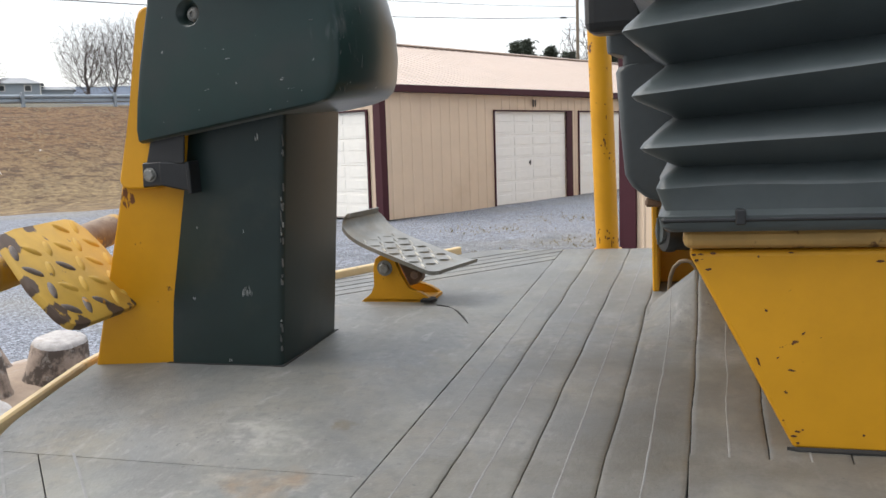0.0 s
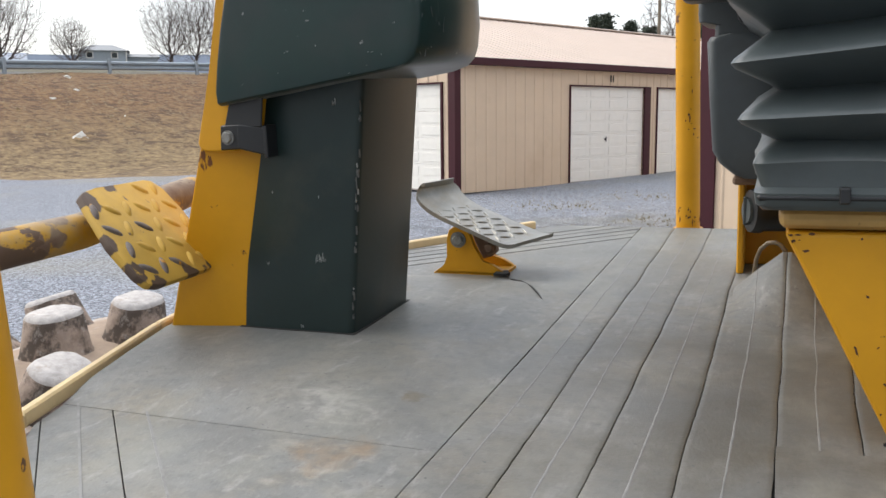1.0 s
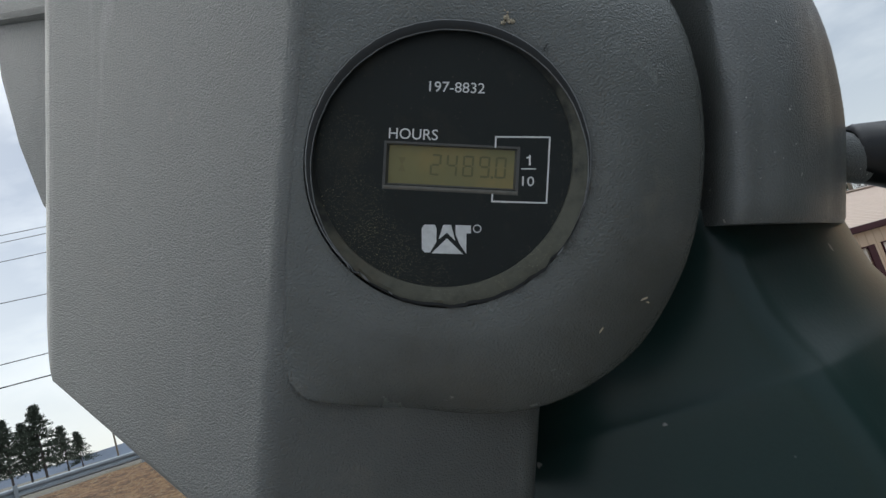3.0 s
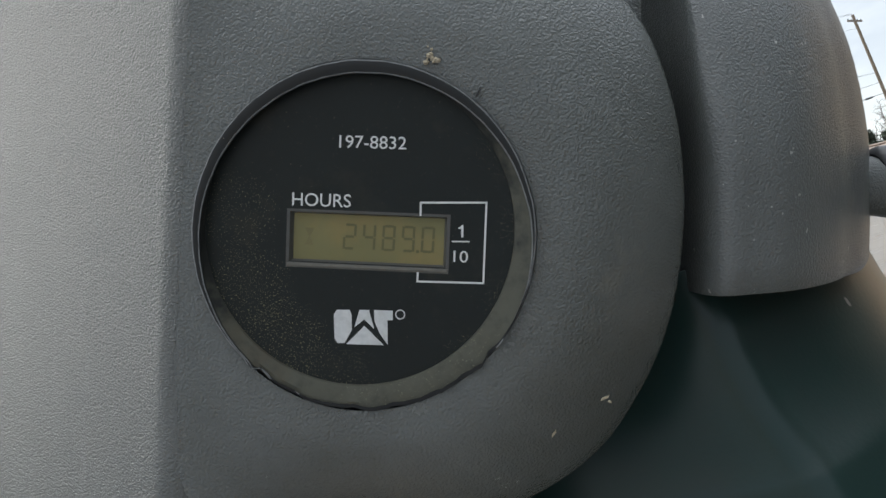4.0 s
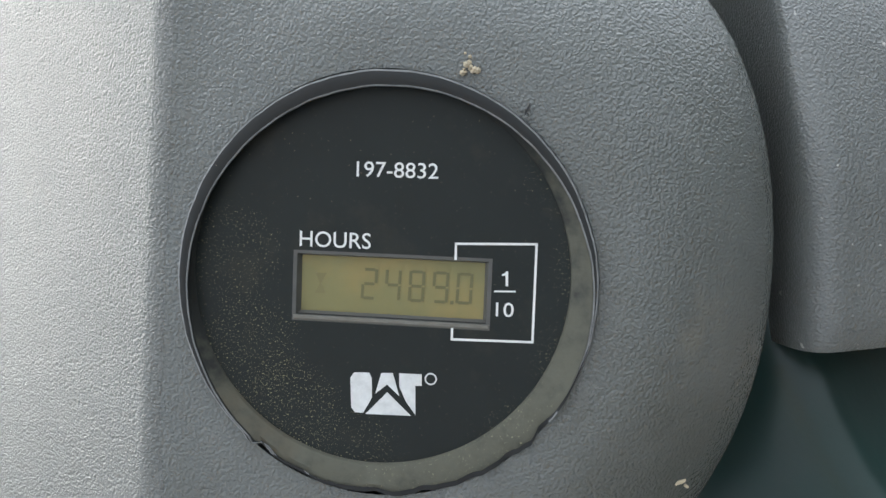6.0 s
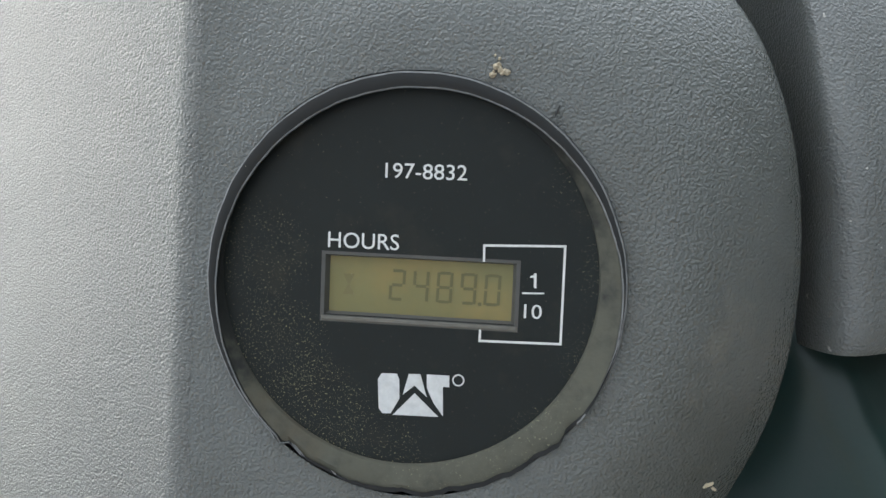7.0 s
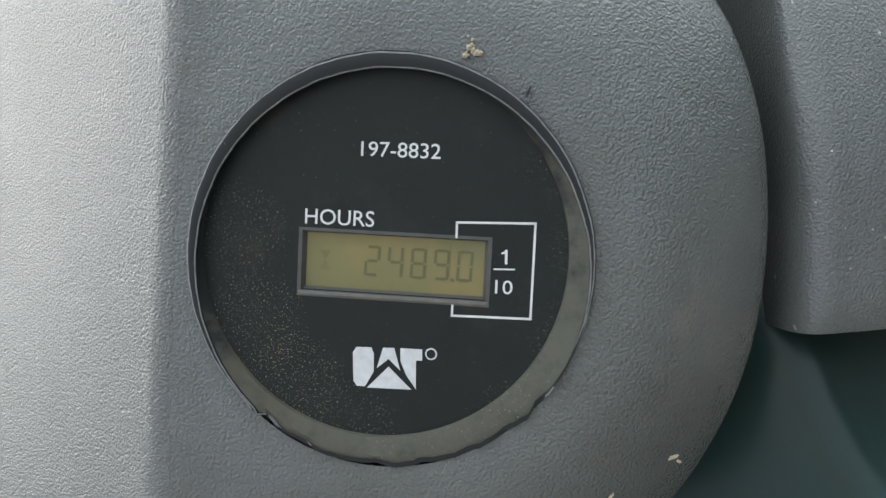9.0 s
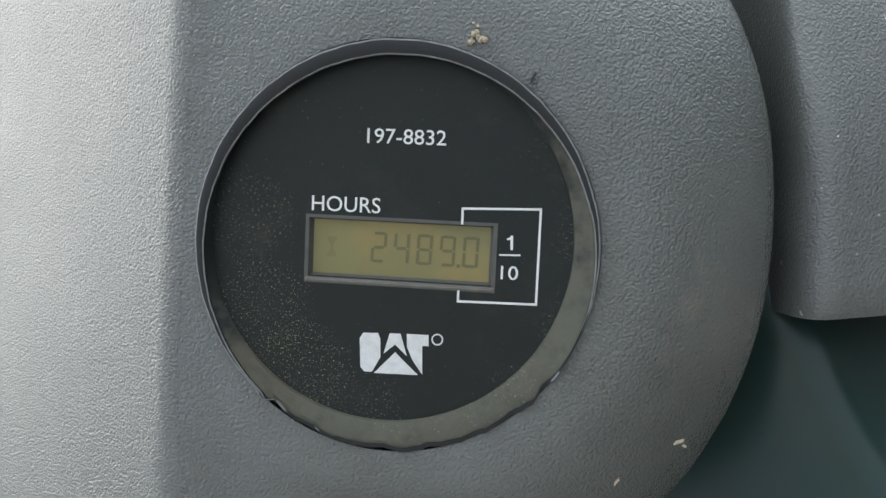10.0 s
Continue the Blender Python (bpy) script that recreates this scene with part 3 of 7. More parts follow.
def rounded(xl, xr, yf, yb, rl, rr, n=6):
    """A plan loop, counter-clockwise, with corner radii rl at its left and rr at its right."""
    out = []
    for cx, cy, r, a0 in ((xr - rr, yf + rr, rr, -90), (xr - rr, yb - rr, rr, 0), (xl + rl, yb - rl, rl, 90), (xl + rl, yf + rl, rl, 180)):
        for k in range(n + 1):
            a = radians(a0 + 90 * k / n)
            out.append((cx + r * math.cos(a), cy + r * math.sin(a)))
    return out


def clip(poly, nx, ny, d):
    """Keeps the part of a flat outline where nx*x + ny*y <= d."""
    out = []
    for (ax, ay), (bx, by) in zip(poly, poly[1:] + poly[:1]):
        va, vb = nx * ax + ny * ay - d, nx * bx + ny * by - d
        if va <= 0:
            out.append((ax, ay))
        if (va < 0 < vb) or (vb < 0 < va):
            k = va / (va - vb)
            out.append((ax + (bx - ax) * k, ay + (by - ay) * k))
    return out


# The machine stands a little askew: its own axes (x to its rear, y to its right, z up from the floor).
MACHINE = Matrix(((0.963554, -0.267512, 0.0, 0.049), (0.267217, 0.962492, -0.046948, 0.048), (0.012559, 0.045237, 0.998897, 1.131), (0, 0, 0, 1)))
# The meter's face: x along its print, y up it, z out of it.
METER = Matrix(((0.63283, 0.33406, 0.69852, 0.11806), (0.70236, 0.13207, -0.69946, -0.03211), (-0.32592, 0.93325, -0.15105, 1.60182), (0, 0, 0, 1)))

# ---------------------------------------------------------------- ground


def smooth(a, b, v):
    k = min(max((v - a) / (b - a), 0.0), 1.0)
    return k * k * (3 - 2 * k)


def bank_top(y):
    """The level of the road behind the bank, which climbs along it."""
    return 2.80 + 0.032 * min(max(y, -30.0), 60.0)

def foot_line(y):
    """Where the bank begins."""
    return -22.4 + 0.020 * min(max(10 - y, 0.0), 20.0) ** 1.7 * 0.35


def height(x, y):
    z = -0.176 + 0.0155 * (min(max(y, -6.0), 26.0) - 10.3)
    k = foot_line(y)
    if x < k:
        up = bank_top(y) - z
        s = smooth(k + 1.0, -34.5, x) * 0.55 + min((k - x) / (k + 34.5), 1.0) * 0.45
        z += up * s
        z += 0.10 * noise.noise(Vector((x * 0.5, y * 0.35, 0))) * min((k - x) / 3, 1.0)
    if x < -46:
        z += 0.060 * (min(-x, 420) - 46)
    return z


def make_ground():
    xs = sorted({-3000, -1500, -800, -420, -300, -220, -160, -120, -90, -70, -58, 60, 120, 300, 900, 3000}
                | {round(-52 + 0.6 * i, 2) for i in range(60)} | {-16 + 2.0 * i for i in range(20)})
    ys = sorted({-3000, -900, -300, -120, -70, -45, 110, 160, 250, 500, 1200, 3000} | {-30 + 1.0 * i for i in range(121)})
    bm = bmesh.new()
    rows = [[bm.verts.new((x, y, height(x, y))) for x in xs] for y in ys]
    for a, b in zip(rows, rows[1:]):
        for i in range(len(xs) - 1):
            bm.faces.new((a[i], a[i + 1], b[i + 1], b[i]))
    ob = part("ground", bm, GROUND, None, smooth=True)
    tagged(ob, "blue-grey gravel yard rising to a bank of dry brown grass", "ground", kind="structure")


make_ground()


def make_stones():
    """Loose larger stones lying on the gravel in front of the sheds."""
    rnd = random.Random(5)
    verts, faces = [], []
    for _ in range(10000):
        x, y = rnd.uniform(-9.5, 0.5), rnd.uniform(5.0, 16.5)
        if rnd.random() < 0.4:
            x, y = rnd.uniform(-4.2, 0.5), rnd.uniform(7.6, 10.2)
        r = rnd.uniform(0.008, 0.021) * rnd.choice((0.8, 1.0, 1.0, 1.3))
        z = height(x, y)
        a = rnd.uniform(0, 6.28)
        base = len(verts)
        for k in range(4):
            q = a + k * 1.571 + rnd.uniform(-0.3, 0.3)
            verts.append((x + r * math.cos(q), y + r * math.sin(q), z + r * rnd.uniform(0.0, 0.25)))
        verts.append((x + rnd.uniform(-0.3, 0.3) * r, y, z + r * rnd.uniform(0.6, 1.0)))
        for k in range(4):
            faces.append((base + k, base + (k + 1) % 4, base + 4))
    me = bpy.data.meshes.new("loose_stones")
    me.from_pydata(verts, [], faces)
    me.materials.append(STONE)
    tagged(new("loose_stones", me), "pale loose stones scattered on the gravel yard", "gravel", kind="stuff")


def make_grass():
    """Tufts of dead grass over the bank."""
    rnd = random.Random(6)
    verts, faces = [], []
    for _ in range(12000):
        y = rnd.uniform(-4, 42)
        x = rnd.uniform(-36.5, foot_line(y) + 0.3)
        z = height(x, y)
        h = rnd.uniform(0.008, 0.022) * (1.6 if noise.noise(Vector((x * 0.4, y * 0.4, 3))) > 0.15 else 0.8)
        for _k in range(2):
            a = rnd.uniform(0, 6.28)
            w = rnd.uniform(0.02, 0.05)
            dx, dy = math.cos(a) * w, math.sin(a) * w
            b = len(verts)
            tx, ty = x + rnd.uniform(-0.16, 0.16), y + rnd.uniform(-0.16, 0.16)
            verts += [(x - dx, y - dy, height(x - dx, y - dy) - 0.004), (x + dx, y + dy, height(x + dx, y + dy) - 0.004), (tx, ty, height(tx, ty) + h)]
            faces.append((b, b + 1, b + 2))
    me = bpy.data.meshes.new("dry_grass")
    me.from_pydata(verts, [], faces)
    me.materials.append(STRAW)
    tagged(new("dry_grass", me), "tufts of dead brown winter grass on the bank", "grass", kind="stuff")


def make_weeds():
    """Sparse weeds on the gravel and at the foot of the near shed."""
    rnd = random.Random(9)
    verts, faces = [], []
    for k in range(900):
        if k < 260:
            q = rnd.uniform(0, 3.0)
            x, y = -3.40 + 0.98 * q + rnd.gauss(0, 0.05), 10.20 - 0.19 * q - abs(rnd.gauss(0, 0.10))
            h = rnd.uniform(0.02, 0.07) if k > 3 else rnd.uniform(0.2, 0.48)
            if k <= 3:
                x, y = -3.46 + rnd.gauss(0, 0.05), 10.24 + rnd.gauss(0, 0.05)
        else:
            q = rnd.gauss(0, 1), rnd.gauss(0, 1)
            cx, cy = ((-5.2, 9.6), (-4.4, 11.4), (-3.0, 9.2), (-6.6, 12.4), (-5.6, 14.5))[k % 5]
            x, y, h = cx + q[0] * 0.55, cy + q[1] * 0.35, rnd.uniform(0.01, 0.045)
        z = height(x, y)
        for _k in range(3):
            a = rnd.uniform(0, 6.28)
            w = rnd.uniform(0.004, 0.012)
            s = len(verts)
            verts += [(x - math.cos(a) * w, y - math.sin(a) * w, z - 0.01), (x + math.cos(a) * w, y + math.sin(a) * w, z - 0.01), (x + rnd.gauss(0, 0.3) * h, y + rnd.gauss(0, 0.3) * h, z + h)]
            faces.append((s, s + 1, s + 2))
    me = bpy.data.meshes.new("weeds")
    me.from_pydata(verts, [], faces)
    me.materials.append(WEED)
    tagged(new("weeds", me), "sparse dry weeds in the gravel by the shed", "weeds", kind="stuff")


make_stones()
make_grass()
make_weeds()

# ---------------------------------------------------------------- storage sheds
U = Vector((0.19083, 0.98162, 0))     # along the long walls
V = Vector((0.98162, -0.19083, 0))    # along the gable walls
TURN = Matrix(((V.x, U.x, 0, 0), (V.y, U.y, 0, 0), (0, 0, 1, 0), (0, 0, 0, 1)))


def ribbed_wall(name, parent, length, openings, z0, z_of, pitch=0.29, thick=0.12, material=None):
    """A wall in its own x-z plane, its outside at y = 0 looking to -y, with trapezoid ribs and openings (x0, x1, height)."""
    cuts = {0.0, length}
    for x0, x1, h in openings:
        cuts |= {x0, x1}
    xs = []
    k = 0
    while k * pitch < length:
        c = k * pitch
        xs += [(c - 0.030, 0.0), (c - 0.012, -0.014), (c + 0.012, -0.014), (c + 0.030, 0.0)]
        k += 1
    xs = [(x, d) for x, d in xs if 0 < x < length and all(abs(x - c) > 0.03 for c in cuts)]
    xs += [(c, 0.0) for c in cuts]
    xs.sort()
    bm = bmesh.new()

    def opening(xm):
        return max((h for x0, x1, h in openings if x0 - 1e-6 < xm < x1 + 1e-6), default=None)
    for (xa, da), (xb, db) in zip(xs, xs[1:]):
        h = opening((xa + xb) / 2)
        lo = z0 if h is None else h
        f = [(xa, da, lo), (xb, db, lo), (xb, db, z_of(xb)), (xa, da, z_of(xa))]
        r = [(x, thick, z) for x, _, z in f]
        prism(bm, f, r)
    bmesh.ops.remove_doubles(bm, verts=bm.verts, dist=1e-5)
    return part(name, bm, material or SIDING, parent)


def sectional_door(width, high, parent_at, label, group):
    """An overhead door of four sections with pressed panels, a lock handle and a maroon frame."""
    door = thing("overhead_door", label, "garage door", parent_at, group)
    sec = high / 4
    for s in range(4):
        bm = bmesh.new()
        z0, z1 = s * sec + 0.0015, (s + 1) * sec - 0.0015
        box(bm, 0, width, 0.03, 0.075, z0, z1, 0.004, 1)
        n = 4
        for k in range(n):
            a, b = width * (k + 0.10) / n, width * (k + 0.90) / n
            for q0, q1 in ((0.10, 0.44), (0.56, 0.90)):
                p0, p1 = z0 + sec * q0, z0 + sec * q1
                box(bm, a, b, 0.0235, 0.032, p0, p1, 0.006, 1)
        part("door_section", bm, WHITE, door)
    bm = bmesh.new()
    cyl(bm, (width * 0.47, 0.03, sec * 2 - 0.12), (width * 0.47, -0.01, sec * 2 - 0.12), 0.02, 10)
    box(bm, width * 0.47 - 0.012, width * 0.47 + 0.012, -0.022, -0.006, sec * 2 - 0.18, sec * 2 - 0.06, 0.004, 1)
    part("lock_handle", bm, DARK, door, "small dark lock handle")
    bm = bmesh.new()
    box(bm, -0.012, width + 0.012, 0.0, 0.028, -0.006, 0.02)
    part("bottom_seal", bm, CONCRETE, door)
    return door


def frame_trim(shed, m, x0, x1, h, wide_right=0.05):
    """The trim about a door opening: a head with its two jambs."""
    head = part("door_trim", bm_box(x0 - 0.022, x1 + wide_right, -0.042, 0.10, h, h + 0.03), MAROON, shed, "dark maroon metal trim")
    head.matrix_local = m
    for a, b in ((x0 - 0.022, x0), (x1, x1 + wide_right)):
        part("jamb", bm_box(a, b, -0.042, 0.10, -0.02, h), MAROON, head)


def bm_box(*a):
    bm = bmesh.new()
    box(bm, *a)
    return bm


def make_shed_long():
    """The shed with a row of overhead doors. Its near corner is its origin; the long wall runs along its own +y."""
    corner = Vector((-8.575, 16.4535, 0)) + U * -3.47
    base = Matrix.Translation((corner.x, corner.y, -0.08)) @ TURN
    shed = thing("storage_shed", "tan ribbed-metal storage shed with maroon trim and white doors", "shed", base)
    long, wide, eave, rise = 38.0, 9.2, 2.50, 1.50
    doors = [(3.47 + 3.34 * k, 3.47 + 3.34 * k + 2.79) for k in range(10)]
    side = ribbed_wall("long_wall", shed, long, [(a, b, 2.13) for a, b in doors], -0.02, lambda x: eave)
    side.matrix_local = pose(0, 0, 0, 0, 0, 90)
    end = ribbed_wall("gable_wall", shed, wide, [(wide - 0.38 - 2.74, wide - 0.38, 2.13), (wide - 0.7 - 5.8, wide - 0.7 - 3.06, 2.13)], -0.02,
                      lambda x: eave + rise * (1 - abs(x - wide / 2) / (wide / 2)))
    end.matrix_local = pose(-wide, 0, 0)
    bm = bmesh.new()
    box(bm, -wide, -wide + 0.12, 0.13, long - 0.12, -0.02, eave)
    box(bm, -wide, 0, long - 0.12, long, -0.02, eave)
    part("back_wall", bm, SIDING, shed)
    for a, b in doors[:6]:
        frame_trim(shed, pose(0, 0, 0, 0, 0, 90), a, b, 2.13, 0.24)
        sectional_door(b - a, 2.13, base @ pose(0, a, 0.0, 0, 0, 90), "white four-section overhead door in a maroon frame", "shed doors")
    a = -0.38 - 2.74
    frame_trim(shed, Matrix(), a, -0.38, 2.13, 0.05)
    sectional_door(2.74, 2.13, base @ pose(a, 0, 0), "white four-section overhead door in the gable wall", "shed doors")
    frame_trim(shed, Matrix(), -6.5, -3.76, 2.13, 0.05)
    sectional_door(2.74, 2.13, base @ pose(-6.5, 0, 0), "white four-section overhead door in the gable wall", "shed doors")
    # corner trim, eave and rake trim
    bm = bmesh.new()
    slab(bm, [(-0.15, -0.042), (0.042, -0.042), (0.042, 0.12), (0.0, 0.12), (0.0, 0.0), (-0.15, 0.0)], "z", -0.02, eave)
    part("corner_trim", bm, MAROON, shed, "dark maroon corner trim")
    bm = bmesh.new()
    box(bm, 0.02, 0.16, -0.25, long, eave - 0.02, eave + 0.13, 0.02, 2)
    part("gutter", bm, MAROON, shed, "dark maroon gutter along the eave")
    # roof with standing ribs
    for sx in (1, -1):
        bm = bmesh.new()
        slope = math.hypot(wide / 2 + 0.15, rise)
        n = int((long + 0.5) / 0.265)
        for k in range(n):
            y0 = -0.25 + k * 0.265
            prof = [(y0, 0.0), (y0 + 0.02, 0.026), (y0 + 0.045, 0.026), (y0 + 0.065, 0.0), (y0 + 0.265, 0.0)]
            for (ya, ha), (yb, hb) in zip(prof, prof[1:]):
                q = [(0.0, ya, ha), (slope, ya, ha), (slope, yb, hb), (0.0, yb, hb)]
                bm.faces.new([bm.verts.new(p) for p in q])
        bmesh.ops.remove_doubles(bm, verts=bm.verts, dist=1e-4)
        box(bm, 0.0, slope, -0.25, long + 0.2, -0.05, -0.012)
        roof = part("roof", bm, ROOFM, shed, "tan standing-rib metal roof")
        ang = math.degrees(math.atan2(rise, wide / 2 + 0.15))
        if sx == 1:
            roof.matrix_local = pose(0.15, long, eave + 0.10, 0, 0, 180) @ pose(0, 0, 0, 0, -ang, 0)
        else:
            roof.matrix_local = pose(-wide - 0.15, 0, eave + 0.10, 0, -ang, 0)
    bm = bmesh.new()
    x0 = -wide / 2
    box(bm, x0 - 0.15, x0 + 0.15, -0.26, long, eave + rise + 0.10, eave + rise + 0.15, 0.02, 1)
    part("ridge_cap", bm, ROOFM, shed)
    # unit numbers over the doors: plain bars
    for a, b in doors[:2]:
        for k in range(2):
            bm = bmesh.new()
            box(bm, 0.026, 0.032, (a + b) / 2 + 0.02 + k * 0.09, (a + b) / 2 + 0.06 + k * 0.09, 2.24, 2.40)
            part("number_bar", bm, DARK, shed)


def make_shed_near():
    """The shed whose gable wall faces the yard, its corner nearest."""
    base = Matrix.Translation((-3.325, 10.325, -0.176)) @ TURN
    shed = thing("near_shed", "tan ribbed-metal shed with a maroon corner and rake trim", "shed", base)
    wide, long, eave, rise = 9.2, 24.0, 3.05, 1.55
    end = ribbed_wall("gable_wall", shed, wide, [], 0.06, lambda x: eave + rise * (1 - abs(x - wide / 2) / (wide / 2)), pitch=0.30)
    end.matrix_local = pose(0, 0, 0)
    bm = bmesh.new()
    box(bm, 0, 0.12, 0.13, long, 0.06, eave)
    box(bm, wide - 0.12, wide, 0.13, long, 0.06, eave)
    box(bm, 0.12, wide - 0.12, long - 0.12, long, 0.06, eave)
    part("side_wall", bm, SIDING, shed)
    bm = bmesh.new()
    box(bm, -0.01, wide, -0.045, long, -0.25, 0.06, 0.01, 1)
    part("slab_edge", bm, CONCRETE, shed, "rough concrete slab edge")
    bm = bmesh.new()
    slab(bm, [(-0.042, -0.042), (0.20, -0.042), (0.20, 0.0), (0.0, 0.0), (0.0, 0.16), (-0.042, 0.16)], "z", 0.05, eave + 0.1)
    part("corner_trim", bm, MAROON, shed, "dark maroon corner trim")
    bm = bmesh.new()
    box(bm, 0.21, wide - 0.05, -0.038, -0.002, eave + 0.020, eave + 0.038, 0.003, 1)
    box(bm, 0.21, wide - 0.05, -0.034, -0.002, eave + 0.062, eave + 0.076, 0.003, 1)
    part("band_trim", bm, BAND, shed, "narrow brown trim band under the gable")
    ang = math.degrees(math.atan2(rise, wide / 2))
    slope = math.hypot(wide / 2 + 0.32, rise * (wide / 2 + 0.32) / (wide / 2))
    for sx in (1, -1):
        bm = bmesh.new()
        box(bm, 0, slope, -0.22, long, 0.0, 0.05, 0.01, 1)
        for k in range(int(long / 0.265)):
            box(bm, 0, slope, -0.20 + k * 0.265, -0.16 + k * 0.265, 0.05, 0.075)
        roof = part("roof", bm, ROOFM, shed, "tan standing-rib metal roof")
        z = eave - rise * 0.32 / (wide / 2) + 0.12
        m = pose(-0.32, 0, z, 0, -ang, 0) if sx == 1 else pose(wide + 0.32, long - 0.22, z, 0, 0, 180) @ pose(0, 0, 0, 0, -ang, 0)
        roof.matrix_local = m
        bm = bmesh.new()
        if sx == 1:
            box(bm, 0, slope, -0.26, -0.20, -0.14, 0.075, 0.006, 1)
        else:
            box(bm, 0, slope, long - 0.02, long + 0.04, -0.14, 0.075, 0.006, 1)
        rake = part("rake_trim", bm, MAROON, shed, "dark maroon rake trim")
        rake.matrix_local = m
        bm = bmesh.new()
        if sx == 1:
            box(bm, 0.02, slope, -0.20, 0.0, -0.02, -0.004)
        else:
            box(bm, 0.02, slope, long - 0.2, long, -0.02, -0.004)
        soffit = part("soffit", bm, MAROON, shed)
        soffit.matrix_local = m


make_shed_long()
make_shed_near()

# ---------------------------------------------------------------- guard rail, bank, distance


def polar(az, d, z=None, el=None):
    """A place by its bearing (degrees left of +y) from the yard's middle, distance, and level or elevation."""
    x, y = 0.5 - d * math.sin(radians(az)), -0.5 + d * math.cos(radians(az))
    return Vector((x, y, 1.4 + d * math.tan(radians(el)) if z is None else z))


def make_guard_rail():
    rail = thing("guard_rail", "long galvanised steel guard rail on posts along the road", "guard rail")
    prof = [(0.0, 0.0), (0.075, 0.045), (0.075, 0.125), (0.0, 0.18), (0.0, 0.205), (0.075, 0.26), (0.075, 0.34), (0.0, 0.385)]
    bm = bmesh.new()
    loops = []
    for k in range(0, 56):
        y = -26 + k * 2.0
        z = bank_top(y) + 0.19
        loops.append([(-35.0 + d, y, z + h) for d, h in prof] + [(-35.01 + d, y, z + h) for d, h in prof[::-1]])
    loft(bm, loops)
    part("beam", bm, GALV, rail)
    for k in range(22):
        y = -25.5 + k * 4.75
        bm = bmesh.new()
        box(bm, -34.92, -34.80, y - 0.075, y + 0.075, bank_top(y) - 0.4, bank_top(y) + 0.66, 0.01, 1)
        part("post", bm, GALV, rail)


make_guard_rail()


def grow(tall, half, fork, seed, count=4200):
    """The nodes of a bare crown: branches reach, step by step, for points strewn through a rounded space. Gives places and parents."""
    rng = np.random.RandomState(seed)
    top = tall * 0.97
    p = rng.normal(size=(count, 3))
    p /= np.linalg.norm(p, axis=1)[:, None]
    p *= (rng.uniform(0.005, 1.0, count) ** 0.46)[:, None]
    p *= 1.0 + 0.16 * np.sin(p[:, :1] * 5.0 + seed) * np.cos(p[:, 2:] * 4.0 + seed)
    p = p[np.sin(p[:, 0] * 7.0 + seed) + np.sin(p[:, 1] * 7.0 + 2.0 * seed) + np.sin(p[:, 2] * 8.0 + 3.0 * seed) + rng.normal(size=count) * 0.9 > -1.3]
    mid = tall * 0.48
    goal = np.column_stack((p[:, 0] * half, p[:, 1] * half, mid + p[:, 2] * np.where(p[:, 2] > 0, top - mid, (mid - fork) * 1.05)))
    step, kill, reach = tall * 0.019, tall * 0.022, tall * 0.34
    nodes = [np.array((0.0, 0.0, k * step)) for k in range(int(fork / step) + 1)]
    parent = list(range(-1, len(nodes) - 1))
    kids = [1] * len(nodes)
    arr = np.array(nodes)
    d = np.linalg.norm(goal[:, None] - arr[None], axis=2)
    near, dist = d.argmin(1), d.min(1)
    for _ in range(110):
        pull = {}
        for g, i, q in zip(goal, near, dist):
            if q < reach:
                pull.setdefault(i, []).append((g - nodes[i]) / max(q, 1e-6))
        fresh = []
        for i, ways in pull.items():
            if kids[i] > 3:
                continue
            w = np.sum(ways, axis=0) / len(ways) + rng.normal(size=3) * 0.16
            if parent[i] >= 0:
                w = w + 0.25 * (nodes[i] - nodes[parent[i]]) / step
            w = w / max(np.linalg.norm(w), 1e-6)
            kids[i] += 1
            nodes.append(nodes[i] + w * step)
            parent.append(i)
            kids.append(0)
            fresh.append(len(nodes) - 1)
        if not fresh or not len(goal):
            break
        arr = np.array([nodes[i] for i in fresh])
        d = np.linalg.norm(goal[:, None] - arr[None], axis=2)
        k = d.argmin(1)
        m = d[np.arange(len(goal)), k]
        closer = m < dist
        near = np.where(closer, np.array(fresh)[k], near)
        dist = np.where(closer, m, dist)
        keep = dist > kill
        goal, near, dist = goal[keep], near[keep], dist[keep]
    return nodes, parent


